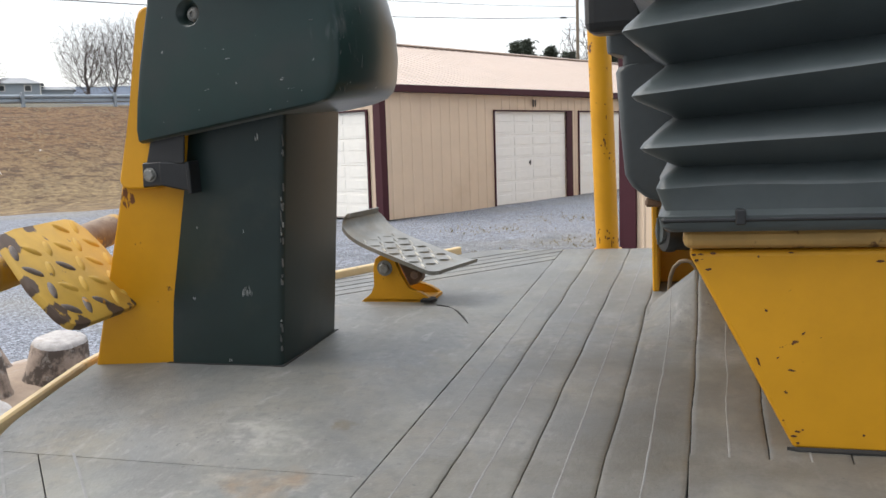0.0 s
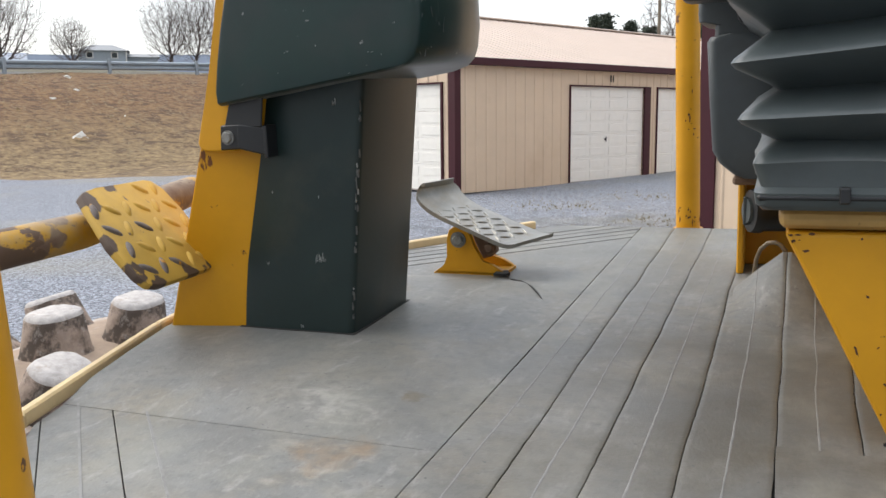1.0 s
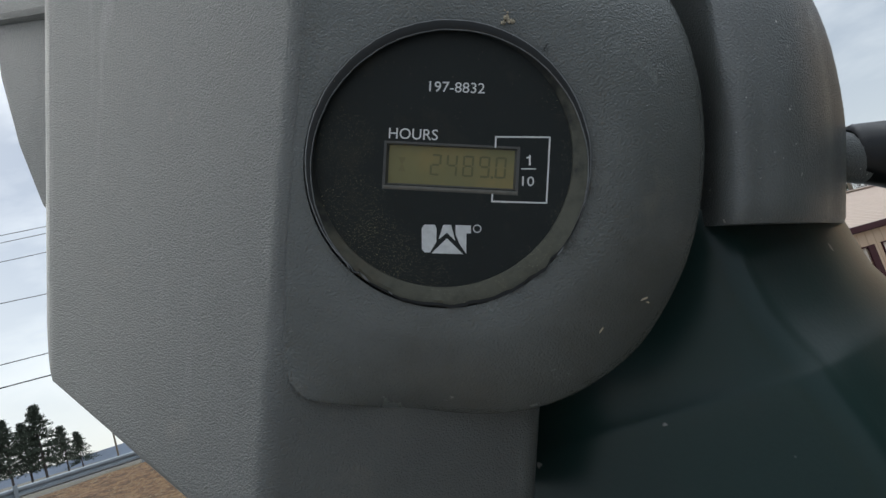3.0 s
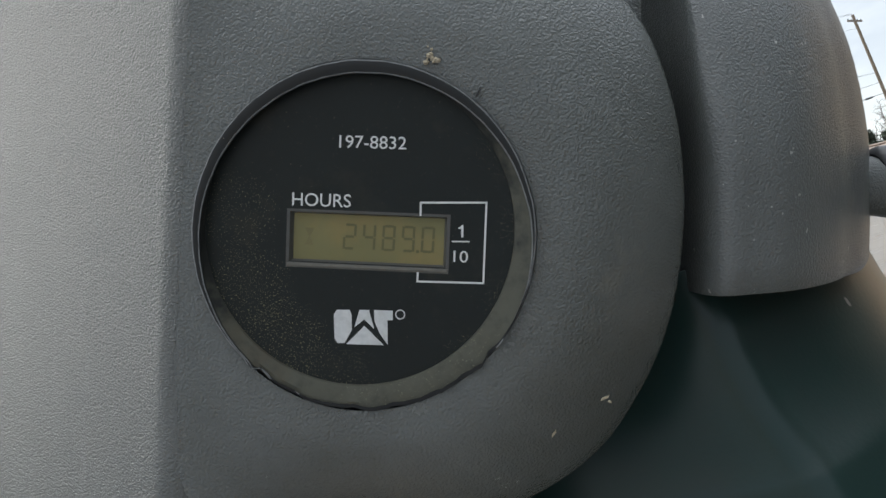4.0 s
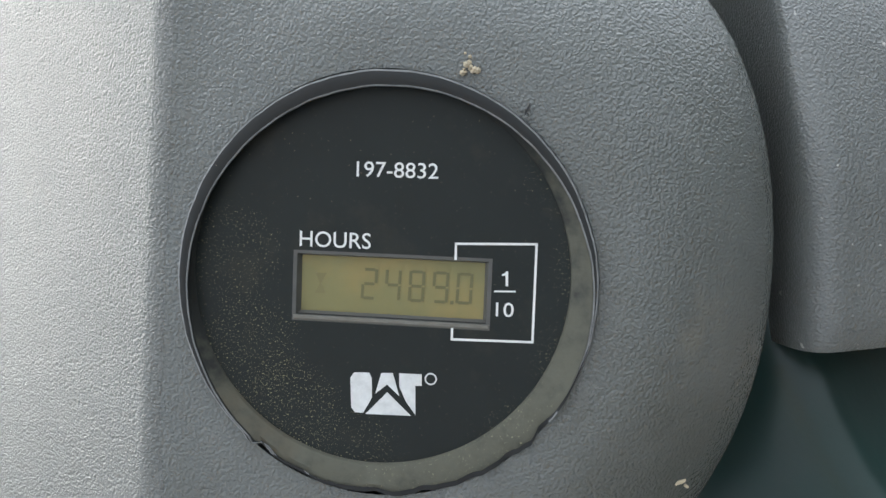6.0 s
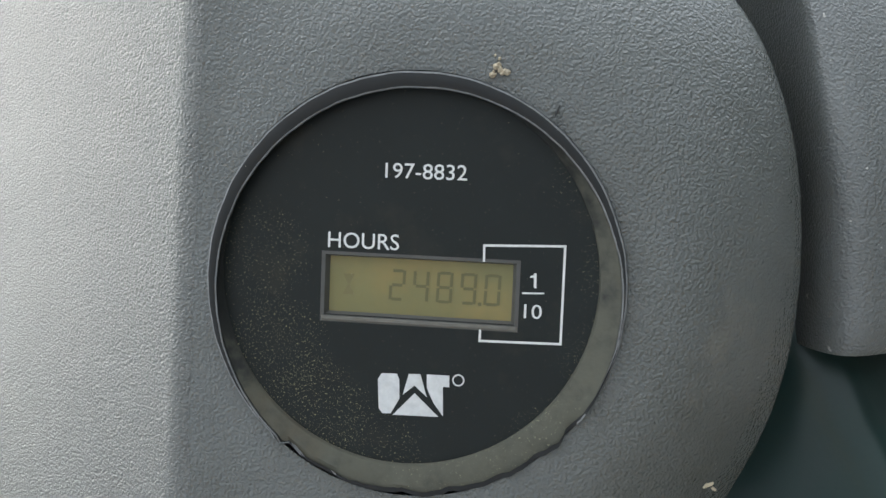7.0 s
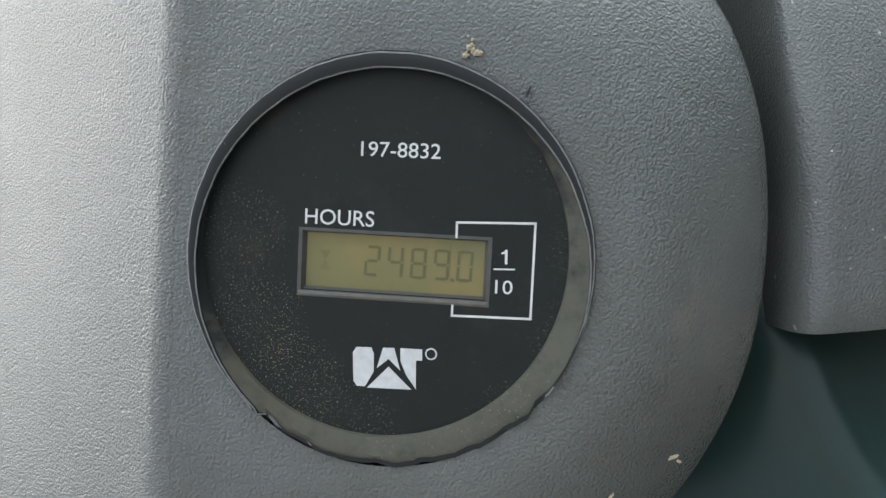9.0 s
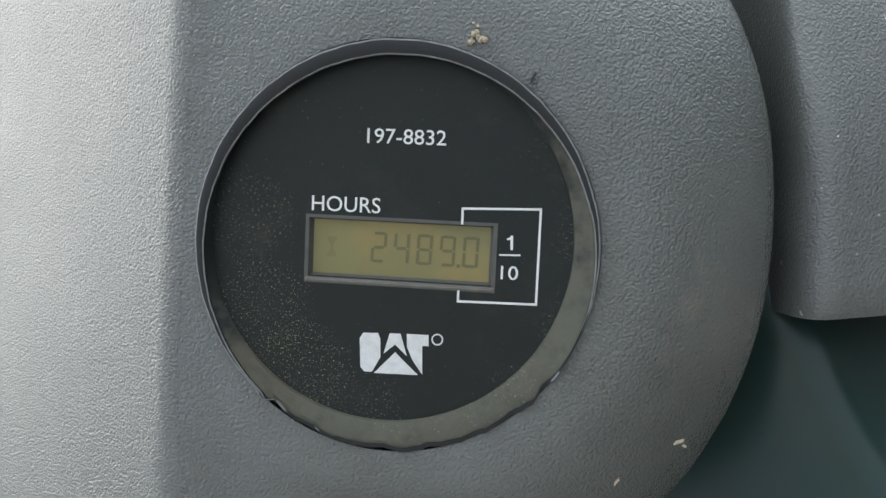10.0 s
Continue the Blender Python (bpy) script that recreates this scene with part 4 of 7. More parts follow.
def bare_tree(foot, tall, half, seed, label, twig=0.013):
    """A leafless broad tree: a short trunk that parts into rising limbs, and a rounded crown of bare twigs."""
    rnd = random.Random(seed)
    tree = thing("bare_tree", label, "tree", Matrix.Translation(foot), "bare trees")
    fork = tall * 0.06
    nodes, parent = grow(tall, half, fork, seed)
    n = len(nodes)
    load = [0.0] * n
    ends = [True] * n
    for i in range(n - 1, 0, -1):
        load[i] = max(load[i], 1.0)
        load[parent[i]] += load[i]
        ends[parent[i]] = False
    radius = [twig * max(q, 1.0) ** 0.49 for q in load]
    bm = bmesh.new()
    r = radius[0]
    tube(bm, [(0, 0, -0.8), (0, 0, 0.1), (0, 0, fork * 0.5), (0, 0, fork)], [r * 1.7, r * 1.25, r * 1.02, r], 9)
    part("trunk", bm, BARK, tree)
    verts, faces = [], []

    def piece(a, b, ra, rb):
        d = b - a
        u = d.orthogonal().normalized()
        v = d.cross(u).normalized()
        k = len(verts)
        for c, q in ((a, ra), (b, rb)):
            for w in (0.0, 2.094, 4.189):
                verts.append(tuple(c + (u * math.cos(w) + v * math.sin(w)) * q))
        for w in range(3):
            faces.append((k + w, k + (w + 1) % 3, k + 3 + (w + 1) % 3, k + 3 + w))
    for i in range(1, n):
        if nodes[i][2] <= fork + 1e-6 and load[i] > n * 0.5:
            continue
        a, b = Vector(nodes[parent[i]]), Vector(nodes[i])
        piece(a, b, min(radius[parent[i]], radius[i] * 1.5), radius[i])
        if load[i] < 9:                      # fine twigs along the last branches
            for _ in range(2 if ends[i] else 1):
                way = ((b - a).normalized() + Vector((rnd.gauss(0, 1), rnd.gauss(0, 1), rnd.gauss(0.2, 0.8))) * 0.6).normalized()
                piece(b, b + way * tall * rnd.uniform(0.02, 0.05), twig * 0.8, twig * 0.35)
    me = bpy.data.meshes.new("crown")
    me.from_pydata(verts, [], faces)
    me.materials.append(BARK)
    ob = new("crown", me)
    ob.parent = tree
    return tree


def pine_tree(foot, tall, seed, label, wide=0.28):
    """An evergreen: a trunk with whorls of boughs, each hung with many small tufts."""
    rnd = random.Random(seed)
    tree = thing("pine_tree", label, "tree", Matrix.Translation(foot), "pine trees")
    bm = bmesh.new()
    tube(bm, [(0, 0, -0.5), (0, 0, tall * 0.5), (0, 0, tall * 0.98)], [tall * 0.022, tall * 0.014, 0.02], 6)
    part("trunk", bm, BARK, tree)
    verts, faces = [], []
    for k in range(150):
        z = tall * (0.22 + 0.78 * (k / 150) ** 0.9)
        reach = tall * wide * (1.05 - z / tall) * rnd.uniform(0.5, 1.15) + 0.15
        a = rnd.uniform(0, 6.28)
        for _ in range(26):
            s = rnd.uniform(0.15, 1.0)
            c = Vector((math.cos(a) * reach * s, math.sin(a) * reach * s, z - reach * s * 0.12)) + Vector((rnd.gauss(0, 1), rnd.gauss(0, 1), rnd.gauss(0, 0.5))) * tall * 0.018
            for _q in range(2):
                t = Vector((rnd.gauss(0, 1), rnd.gauss(0, 1), rnd.gauss(0, 0.7))).normalized() * tall * rnd.uniform(0.012, 0.03)
                w = t.cross(Vector((rnd.gauss(0, 1), rnd.gauss(0, 1), rnd.gauss(0, 1)))).normalized() * tall * 0.006
                b = len(verts)
                verts += [c - t - w, c - t + w, c + t]
                faces.append((b, b + 1, b + 2))
    me = bpy.data.meshes.new("crown")
    me.from_pydata([tuple(v) for v in verts], [], faces)
    me.materials.append(PINE)
    ob = new("crown", me)
    ob.parent = tree


for az, d, el, tall, half, seed in ((67.7, 105, 3.2, 12.6, 5.8, 1), (63.3, 118, 3.2, 11.2, 4.7, 2), (59.6, 190, 3.4, 9.9, 4.5, 3), (53.9, 150, 3.5, 12.3, 5.0, 4), (52.4, 155, 3.5, 13.6, 4.6, 7),
                                     (50.9, 150, 3.5, 13.6, 4.6, 8)):
    bare_tree(polar(az, d, el=el), tall, half, seed, "broad leafless tree with bare branches on the far hillside", twig=0.007 + d * 0.000025)
for az, d, el, tall, seed in ((75.4, 120, 3.2, 9.5, 11), (77.2, 118, 3.2, 8.5, 12), (79.5, 125, 3.2, 11.0, 13), (74.2, 126, 3.4, 6.0, 14), (76.2, 124, 3.2, 8.0, 15), (78.2, 121, 3.2, 9.5, 16), (73.4, 122, 3.2, 5.0, 17)):
    pine_tree(polar(az, d, el=el), tall, seed, "dark green pine tree on the hillside", wide=0.56)
for az, d, tall, seed, wide in ((26.8, 75, 9.9, 21, 0.34), (26.1, 78, 10.4, 22, 0.34), (24.6, 80, 9.9, 23, 0.36), (23.4, 82, 9.6, 27, 0.36), (20.5, 80, 9.6, 24, 0.36), (18.45, 60, 11.4, 25, 0.30),
                                 (36.3, 85, 11.2, 26, 0.34)):
    pine_tree(polar(az, d, z=-0.2), tall, seed, "dark pine tree rising behind the sheds", wide=wide)
for az, d, tall, half, seed in ((22.0, 84, 12.7, 4.2, 31), (19.7, 90, 11.6, 3.6, 32)):
    bare_tree(polar(az, d, z=-0.2), tall, half, seed, "leafless tree rising behind the sheds", twig=0.015)


def make_house():
    c = polar(57.85, 215, el=3.15)
    house = thing("house", "grey two-storey house with a hip roof", "house", Matrix.Translation(c) @ pose(0, 0, 0, 0, 0, 55))
    bm = bmesh.new()
    box(bm, -5.2, 5.2, -4, 4, -1, 4.05)
    part("wall", bm, HOUSEW, house)
    bm = bmesh.new()
    e, z = 0.6, 4.05
    lo = [(-5.2 - e, -4 - e, z), (5.2 + e, -4 - e, z), (5.2 + e, 4 + e, z), (-5.2 - e, 4 + e, z)]
    vs = [bm.verts.new(p) for p in lo] + [bm.verts.new((-2.2, 0, z + 1.55)), bm.verts.new((2.2, 0, z + 1.55))]
    for f in ((3, 2, 1, 0), (0, 1, 5, 4), (1, 2, 5), (2, 3, 4, 5), (3, 0, 4)):
        bm.faces.new([vs[i] for i in f])
    part("roof", bm, HOUSER, house)
    for x in (-2.6, 2.6):
        win = part("window", bm_box(x - 0.75, x + 0.75, -4.06, -3.98, 2.35, 3.75), WHITE, house, "white window frame")
        part("pane", bm_box(x - 0.58, x + 0.58, -4.09, -4.065, 2.5, 3.6), GLASSD, win)
    for x in (-5.22, 4.98):
        part("corner_board", bm_box(x, x + 0.24, -4.05, -3.9, -1, 4.04), WHITE, house)
    wing = thing("house", "low grey house wing with a gable roof", "house", Matrix.Translation(polar(55.6, 216, el=3.15)) @ pose(0, 0, 0, 0, 0, 55))
    part("wall", bm_box(-3.4, 3.4, -3, 3, -1, 2.9), HOUSEW, wing)
    bm = bmesh.new()
    slab(bm, [(-3.5, 2.8), (3.5, 2.8), (0, 3.7)], "x", -3.8, 3.8)
    part("roof", bm, HOUSER, wing)


make_house()


def make_barn():
    barn = thing("low_building", "long low building with a blue-grey metal roof beyond the road", "building", Matrix.Translation(polar(64.4, 170, el=3.1)) @ pose(0, 0, 0, 0, 0, 62))
    part("wall", bm_box(-6.5, 6.5, -3.5, 3.5, -1, 1.55), HOUSEW, barn)
    bm = bmesh.new()
    slab(bm, [(-4.1, 1.45), (4.1, 1.45), (0, 2.9)], "x", -7.0, 7.0)
    part("roof", bm, BLUEROOF, barn, "blue-grey metal roof")


make_barn()


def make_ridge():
    """The wooded ridge on the skyline, its haze put into the blue colour."""
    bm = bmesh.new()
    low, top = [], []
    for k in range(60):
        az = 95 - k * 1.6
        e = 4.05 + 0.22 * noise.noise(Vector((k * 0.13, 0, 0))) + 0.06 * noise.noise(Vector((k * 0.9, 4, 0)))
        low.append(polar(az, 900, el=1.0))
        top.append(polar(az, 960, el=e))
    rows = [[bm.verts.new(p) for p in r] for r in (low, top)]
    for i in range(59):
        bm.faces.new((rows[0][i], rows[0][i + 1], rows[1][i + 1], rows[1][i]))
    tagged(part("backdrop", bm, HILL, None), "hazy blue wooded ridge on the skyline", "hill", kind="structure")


make_ridge()


def wire(name, pts, r, sag=0.4):
    bm = bmesh.new()
    for a, b in zip(pts, pts[1:]):
        a, b = Vector(a), Vector(b)
        line = [a.lerp(b, k / 16) - Vector((0, 0, sag * 4 * (k / 16) * (1 - k / 16))) for k in range(17)]
        tube(bm, line, r, 5, cap=False)
    return tagged(part(name, bm, WIREM, None), "black overhead utility wire", "wire", "overhead wires")


for z15, rise, bend, r in ((12.5, 0.115, 0, 0.012), (12.28, 0.12, 0, 0.012), (11.55, 0.11, 0, 0.012), (9.85, 0.070, 0, 0.014), (7.82, 0.068, 0.0004, 0.016), (7.02, 0.060, 0.0005, 0.022)):
    line = [(-30, y, z15 + rise * (y - 15) + bend * max(0, y - 15) ** 2) for y in (-40, 15, 29, 43, 57, 72)]
    strand = wire("overhead_wire", line, r, sag=0.0)
    if r > 0.02:
        end, before = Vector(line[5]), Vector(line[4])
        bm = bmesh.new()
        mid = end.lerp(before, 0.20)
        way = (end - before).normalized()
        tube(bm, [mid - way * 0.75, mid - way * 0.55, mid + way * 0.55, mid + way * 0.75], [0.03, 0.075, 0.075, 0.03], 8)
        part("splice_sleeve", bm, WIREM, strand, "dark sleeve over a splice")


def utility_pole(foot, tall, label):
    pole = thing("utility_pole", label, "utility pole", Matrix.Translation(foot))
    bm = bmesh.new()
    tube(bm, [(0, 0, -0.5), (0, 0, tall)], [0.17, 0.12], 10)
    part("mast", bm, WOODPOLE, pole)
    bm = bmesh.new()
    box(bm, -0.06, 0.06, -1.2, 1.2, tall - 0.6, tall - 0.48, 0.01, 1)
    part("crossarm", bm, WOODPOLE, pole)
    for y in (-1.1, -0.5, 0.5, 1.1):
        bm = bmesh.new()
        loft(bm, [ring((0, y, tall - 0.48), (0, 0, 1), 0.05, 8), ring((0, y, tall - 0.40), (0, 0, 1), 0.06, 8), ring((0, y, tall - 0.34), (0, 0, 1), 0.03, 8)])
        part("insulator", bm, GALV, pole)


utility_pole((-30, 72, 0.0), 19.0, "tall weathered wooden utility pole behind the shed")
utility_pole((-30, -40, -0.5), 13.0, "tall weathered wooden utility pole beside the road")
utility_pole(polar(71.4, 150, el=3.2), 7.4, "small wooden utility pole on the hillside")


def make_litter():
    rnd = random.Random(3)
    for (x, y), s in (((-25.66, 14.94), 0.34), ((-32.8, 18.74), 0.22), ((-30.6, 17.8), 0.17), ((-29.8, 16.4), 0.14), ((-27.6, 17.9), 0.10)):
        bm = bmesh.new()
        loop = []
        for k in range(9):
            a = k * 6.283 / 9
            q = s * rnd.uniform(0.45, 1.0)
            loop.append(Vector((q * math.cos(a) * 0.5, q * math.sin(a), 0.06 + rnd.uniform(0, 0.5) * s)))
        c = bm.verts.new((0, s * 0.15, s * 1.0))
        vs = [bm.verts.new(p) for p in loop]
        for i in range(9):
            bm.faces.new((vs[i], vs[(i + 1) % 9], c))
        bmesh.ops.solidify(bm, geom=bm.faces[:], thickness=0.006)
        ob = part("plastic_scrap", bm, PAPER, None)
        ob.matrix_world = Matrix.Translation((x, y, height(x, y)))
        tagged(ob, "crumpled scrap of white plastic lying in the dry grass", "litter", "scraps of litter")


make_litter()

# ---------------------------------------------------------------- the roller: platform and floor mat
Y0 = 0.095                                   # the platform's middle line
OUTLINE = [(-0.243, Y0), (-0.243, 0.06), (-0.232, 0.22), (-0.160, 0.478), (0.0, 0.722), (0.055, 0.758), (0.62, 0.758), (1.25, 0.758)]
OUTLINE = OUTLINE + [(x, 2 * Y0 - y) for x, y in OUTLINE[::-1][:-1]]
OUTLINE = OUTLINE[::-1]                      # counter-clockwise


def span(x):
    """The platform's far and near edge at x."""
    ys = []
    for (ax, ay), (bx, by) in zip(OUTLINE, OUTLINE[1:] + OUTLINE[:1]):
        if (ax - x) * (bx - x) <= 0 and ax != bx:
            ys.append(ay + (by - ay) * (x - ax) / (bx - ax))
    return min(ys), max(ys)


def make_platform():
    plat = thing("operator_platform", "yellow steel operator platform of a soil roller", "platform", MACHINE)
    bm = bmesh.new()
    slab(bm, OUTLINE, "z", -0.030, -0.010)
    part("deck", bm, YELLOW_WORN, plat)
    bm = bmesh.new()
    slab(bm, [(0.97 * x + 0.03, 0.96 * (y - Y0) + Y0) for x, y in OUTLINE], "z", -0.16, -0.032)
    part("frame", bm, BLACK, plat)
    # the rolled lip along the front edge
    edge = sorted({p for p in OUTLINE if p[0] < 0.03}, key=lambda p: p[1])
    for a, b in zip(edge, edge[1:]):
        d = Vector((b[0] - a[0], b[1] - a[1], 0)).normalized()
        nrm = Vector((d.y, -d.x, 0))
        if nrm.x > 0:
            nrm = -nrm
        bm = bmesh.new()
        p, q = Vector((*a, 0)), Vector((*b, 0))
        w = nrm * 0.005
        prism(bm, [p - w - Vector((0, 0, 0.003)), q - w - Vector((0, 0, 0.003)), q + w - Vector((0, 0, 0.003)), p + w - Vector((0, 0, 0.003))],
              [p - w + Vector((0, 0, 0.0115)), q - w + Vector((0, 0, 0.0115)), q + w + Vector((0, 0, 0.0115)), p + w + Vector((0, 0, 0.0115))], 0.002, 1)
        part("lip", bm, LIP, plat, "cream-yellow steel lip")
    for y in (0.759, 2 * Y0 - 0.766):
        bm = bmesh.new()
        box(bm, 0.05, 1.2, y, y + 0.007, -0.15, -0.004)
        part("side_plate", bm, YELLOW, plat)


def make_mat():
    """The ribbed rubber mat: slabs with narrow grooves between them over a dark backing."""
    mat = thing("floor_mat", "worn grey ribbed rubber mat with dirt smears on the platform", "floor mat", MACHINE)
    inner = [(x + (0.010 if x < 0.05 else 0.0), Y0 + (y - Y0) * 0.988) for x, y in OUTLINE]
    bm = bmesh.new()
    slab(bm, inner, "z", -0.010, -0.0045)
    part("backing", bm, GROOVE, mat)
    g, zt = 0.0004, 0.0
    rnd = random.Random(2)
    # ribs that run across the machine, fanning out a little towards the far side
    edges = [(0.188, 0.0), (0.2437, 0.0024), (0.2985, 0.0095), (0.3545, 0.0130), (0.4135, 0.0190), (0.4700, 0.0240)]
    edges += [(0.527 + 0.057 * k, 0.024) for k in range(13)]
    for (x0, s0), (x1, s1) in zip(edges, edges[1:]):
        lo, hi = span((x0 + x1) / 2)
        lo, hi = lo * 0.99 + 0.002, hi - 0.008
        if 0.40 < x0:
            lo = -0.165
        n = 110
        body, crest = bmesh.new(), bmesh.new()
        loops, tops = [], []
        for k in range(n + 1):
            y = lo + (hi - lo) * k / n
            xa = x0 + s0 * (y + 0.28) + (0.0003 if x0 < 0.19 else 0.0018) * noise.noise(Vector((x0 * 9, y * 11, 1.7))) + 0.0007 * noise.noise(Vector((x0 * 9, y * 70, 4.0)))
            xb = x1 + s1 * (y + 0.28) + 0.0018 * noise.noise(Vector((x1 * 9, y * 11, 1.7))) + 0.0007 * noise.noise(Vector((x1 * 9, y * 70, 4.0)))
            xm = (xa + xb) / 2 + 0.0015 * noise.noise(Vector((x0 * 7, y * 9, 8.0)))
            dip = 0.0006 * noise.noise(Vector((x0 * 12, y * 6, 5.0)))
            def up(x):                  # the mat rides up beside the corner of the seat base
                return dip + 0.056 * math.exp(-((x - 0.425) / 0.045) ** 2 - ((y - 0.265) / 0.075) ** 2)
            loops.append([(xa + g, y, -0.0045 + up(xa) - dip), (xa + g, y, -0.0006 + up(xa)), (xa + g + 0.0008, y, up(xa)), (xa + g + 0.0045, y, 0.0002 + up(xa)), (xm, y, 0.0005 + up(xm)), (xb - g - 0.0045, y, 0.0002 + up(xb)), (xb - g - 0.0008, y, up(xb)), (xb - g, y, -0.0006 + up(xb)),
                          (xb - g, y, -0.0045 + up(xb) - dip)])
            w = 0.0006 + 0.0003 * noise.noise(Vector((x0 * 30, y * 40, 6.0)))
            tops.append([(xm - w * 1.8, y, 0.0002 + up(xm)), (xm - w * 0.7, y, 0.0008 + up(xm)), (xm + w * 0.7, y, 0.0008 + up(xm)), (xm + w * 1.8, y, 0.0002 + up(xm))])
        loft(body, loops)
        loft(crest, tops)
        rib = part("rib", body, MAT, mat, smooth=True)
        part("crest", crest, CREST, rib, "scuffed pale crest of the rib")

    def flat(poly, name, rise=0.0, bevel=0.0014):
        if len(poly) < 3:
            return
        bm = bmesh.new()
        slab(bm, poly, "z", -0.0045, zt + rise)
        top = [e for e in bm.edges if all(v.co.z > -0.001 for v in e.verts)]
        bmesh.ops.bevel(bm, geom=top, offset=bevel, segments=2, affect="EDGES", profile=0.5)
        part(name, bm, MAT, mat)
    left = clip(inner, 1, 0, 0.188 - g)
    # the smooth foot area round the column
    area = clip(clip(left, 0, 1, 0.300), 0, -1, 0.240)
    bm = bmesh.new()
    bm.faces.new([bm.verts.new((x, y, 0.0)) for x, y in area])
    for k in range(1, 44):
        bmesh.ops.bisect_plane(bm, geom=bm.verts[:] + bm.edges[:] + bm.faces[:], plane_co=(-0.25 + 0.010 * k, 0, 0), plane_no=(1, 0, 0))
    for k in range(1, 36):
        bmesh.ops.bisect_plane(bm, geom=bm.verts[:] + bm.edges[:] + bm.faces[:], plane_co=(0, -0.25 + 0.016 * k, 0), plane_no=(0, 1, 0))
    for v in bm.verts:
        x, y = v.co.x, v.co.y
        v.co.z = 0.0004 + 0.0008 * smooth(-0.238, -0.200, y) + 0.0058 * (1 - smooth(0.105, 0.176, x + 0.05 * max(0.0, y - 0.16))) * smooth(-0.242, -0.185, y) * (1 - smooth(0.262, 0.299, y))
        v.co.z += 0.0009 * smooth(-0.239, -0.220, y) * noise.noise(Vector((x * 13, y * 13, 2.0)))
        v.co.z *= 1 - smooth(0.172, 0.1874, x)           # it runs out level with the first rib
    rim = [e for e in bm.edges if e.is_boundary]
    out = bmesh.ops.extrude_edge_only(bm, edges=rim)
    for v in out["geom"]:
        if isinstance(v, bmesh.types.BMVert):
            v.co.z = -0.0045
    part("foot_area", bm, MAT, mat, smooth=True)
    far = clip(left, 0, -1, -0.300 - 2 * g)
    near = clip(left, 0, 1, -0.2340)
    for poly, s, cuts in ((far, 1, (0.320, 0.377, 0.434)), (near, -1, (0.245, 0.301))):
        lims = [-9.0, *cuts, 9.0]
        h = 0.0024 if s == 1 else 0.0004
        for a, b in zip(lims, lims[1:]):
            flat(clip(clip(poly, -0.715, 0.7 * s, b - h), 0.715, -0.7 * s, -(a + h)), "corner_rib", 0.0, 0.0006)
        for m in ((0.349, 0.406) if s == 1 else (0.219, 0.272)):
            strip = clip(clip(poly, -0.715, 0.7 * s, m + 0.001), 0.715, -0.7 * s, -(m - 0.001))
            if len(strip) > 2:
                bm = bmesh.new()
                slab(bm, strip, "z", -0.001, 0.0007)
                part("crest", bm, CREST, mat, "scuffed pale crest of the rib")
    # a dark strip paints a curved crease's shade in the foot area beside the pedal
    bm = bmesh.new()
    tube(bm, [(0.082, 0.297, 0.0022), (0.104, 0.276, 0.0046), (0.124, 0.248, 0.0056), (0.140, 0.220, 0.0048), (0.151, 0.198, 0.0034)], [0.0008, 0.0014, 0.0014, 0.0011, 0.0005], 6)
    part("crease", bm, GROOVE, mat, "dark strip for the shade of a curved crease")
    # the plain margin beside the seat base, inside the turned ends of the ribs
    edge = clip(clip(inner, -1, 0, -(0.4155 + g)), 0, 1, -0.1646)
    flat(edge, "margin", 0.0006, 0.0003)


make_platform()
make_mat()

# ---------------------------------------------------------------- steering column


def carve(ob, cutter, at=None):
    """Cuts a bmesh solid out of a mesh object, once and for all."""
    me = bpy.data.meshes.new("cutter")
    bmesh.ops.recalc_face_normals(cutter, faces=cutter.faces)
    cutter.to_mesh(me)
    cutter.free()
    tool = bpy.data.objects.new("cutter", me)
    scene.collection.objects.link(tool)
    tool.matrix_world = MACHINE if at is None else at
    mod = ob.modifiers.new("cut", "BOOLEAN")
    mod.operation, mod.object, mod.solver = "DIFFERENCE", tool, "EXACT"
    done = bpy.data.meshes.new_from_object(ob.evaluated_get(bpy.context.evaluated_depsgraph_get()))
    ob.modifiers.clear()
    ob.data = done
    bpy.data.objects.remove(tool)
    done.set_sharp_from_angle(angle=radians(38))


END = [(0.084, 0.0), (0.096, 0.002), (0.1030, 0.018), (0.1062, 0.052), (0.1102, 0.115), (0.1150, 0.225), (0.1182, 0.355), (0.1180, 0.480), (0.1152, 0.610), (0.1105, 0.735), (0.1035, 0.860), (0.0935, 0.965), (0.080, 1.0)]


def shell(xl, dx, yf, yb):
    """A plan loop of the shroud: square at its left, at its right a soft corner and a bulging end that narrows to the far side."""
    pts = [Vector((x + dx, yf + f * (yb - yf))) for x, f in END]
    out = []
    for i in range(len(pts) - 1):
        p0, p1, p2, p3 = pts[max(i - 1, 0)], pts[i], pts[i + 1], pts[min(i + 2, len(pts) - 1)]
        for k in range(3):
            t = k / 3
            out.append(0.5 * (2 * p1 + (p2 - p0) * t + (2 * p0 - 5 * p1 + 4 * p2 - p3) * t * t + (3 * p1 - p0 - 3 * p2 + p3) * t ** 3))
    out.append(pts[-1])
    e = 0.0022
    out += [Vector(p) for p in ((xl + e, yb), (xl + e * 0.3, yb - e * 0.3), (xl, yb - e), (xl, yf + e), (xl + e * 0.3, yf + e * 0.3), (xl + e, yf))]
    x0, x1 = xl + e, END[0][0] + dx
    out += [Vector((x0 + (x1 - x0) * f, yf)) for f in (0.03, 0.1, 0.25, 0.4, 0.55, 0.7, 0.85, 0.95)]
    return [(p.x, p.y) for p in out]


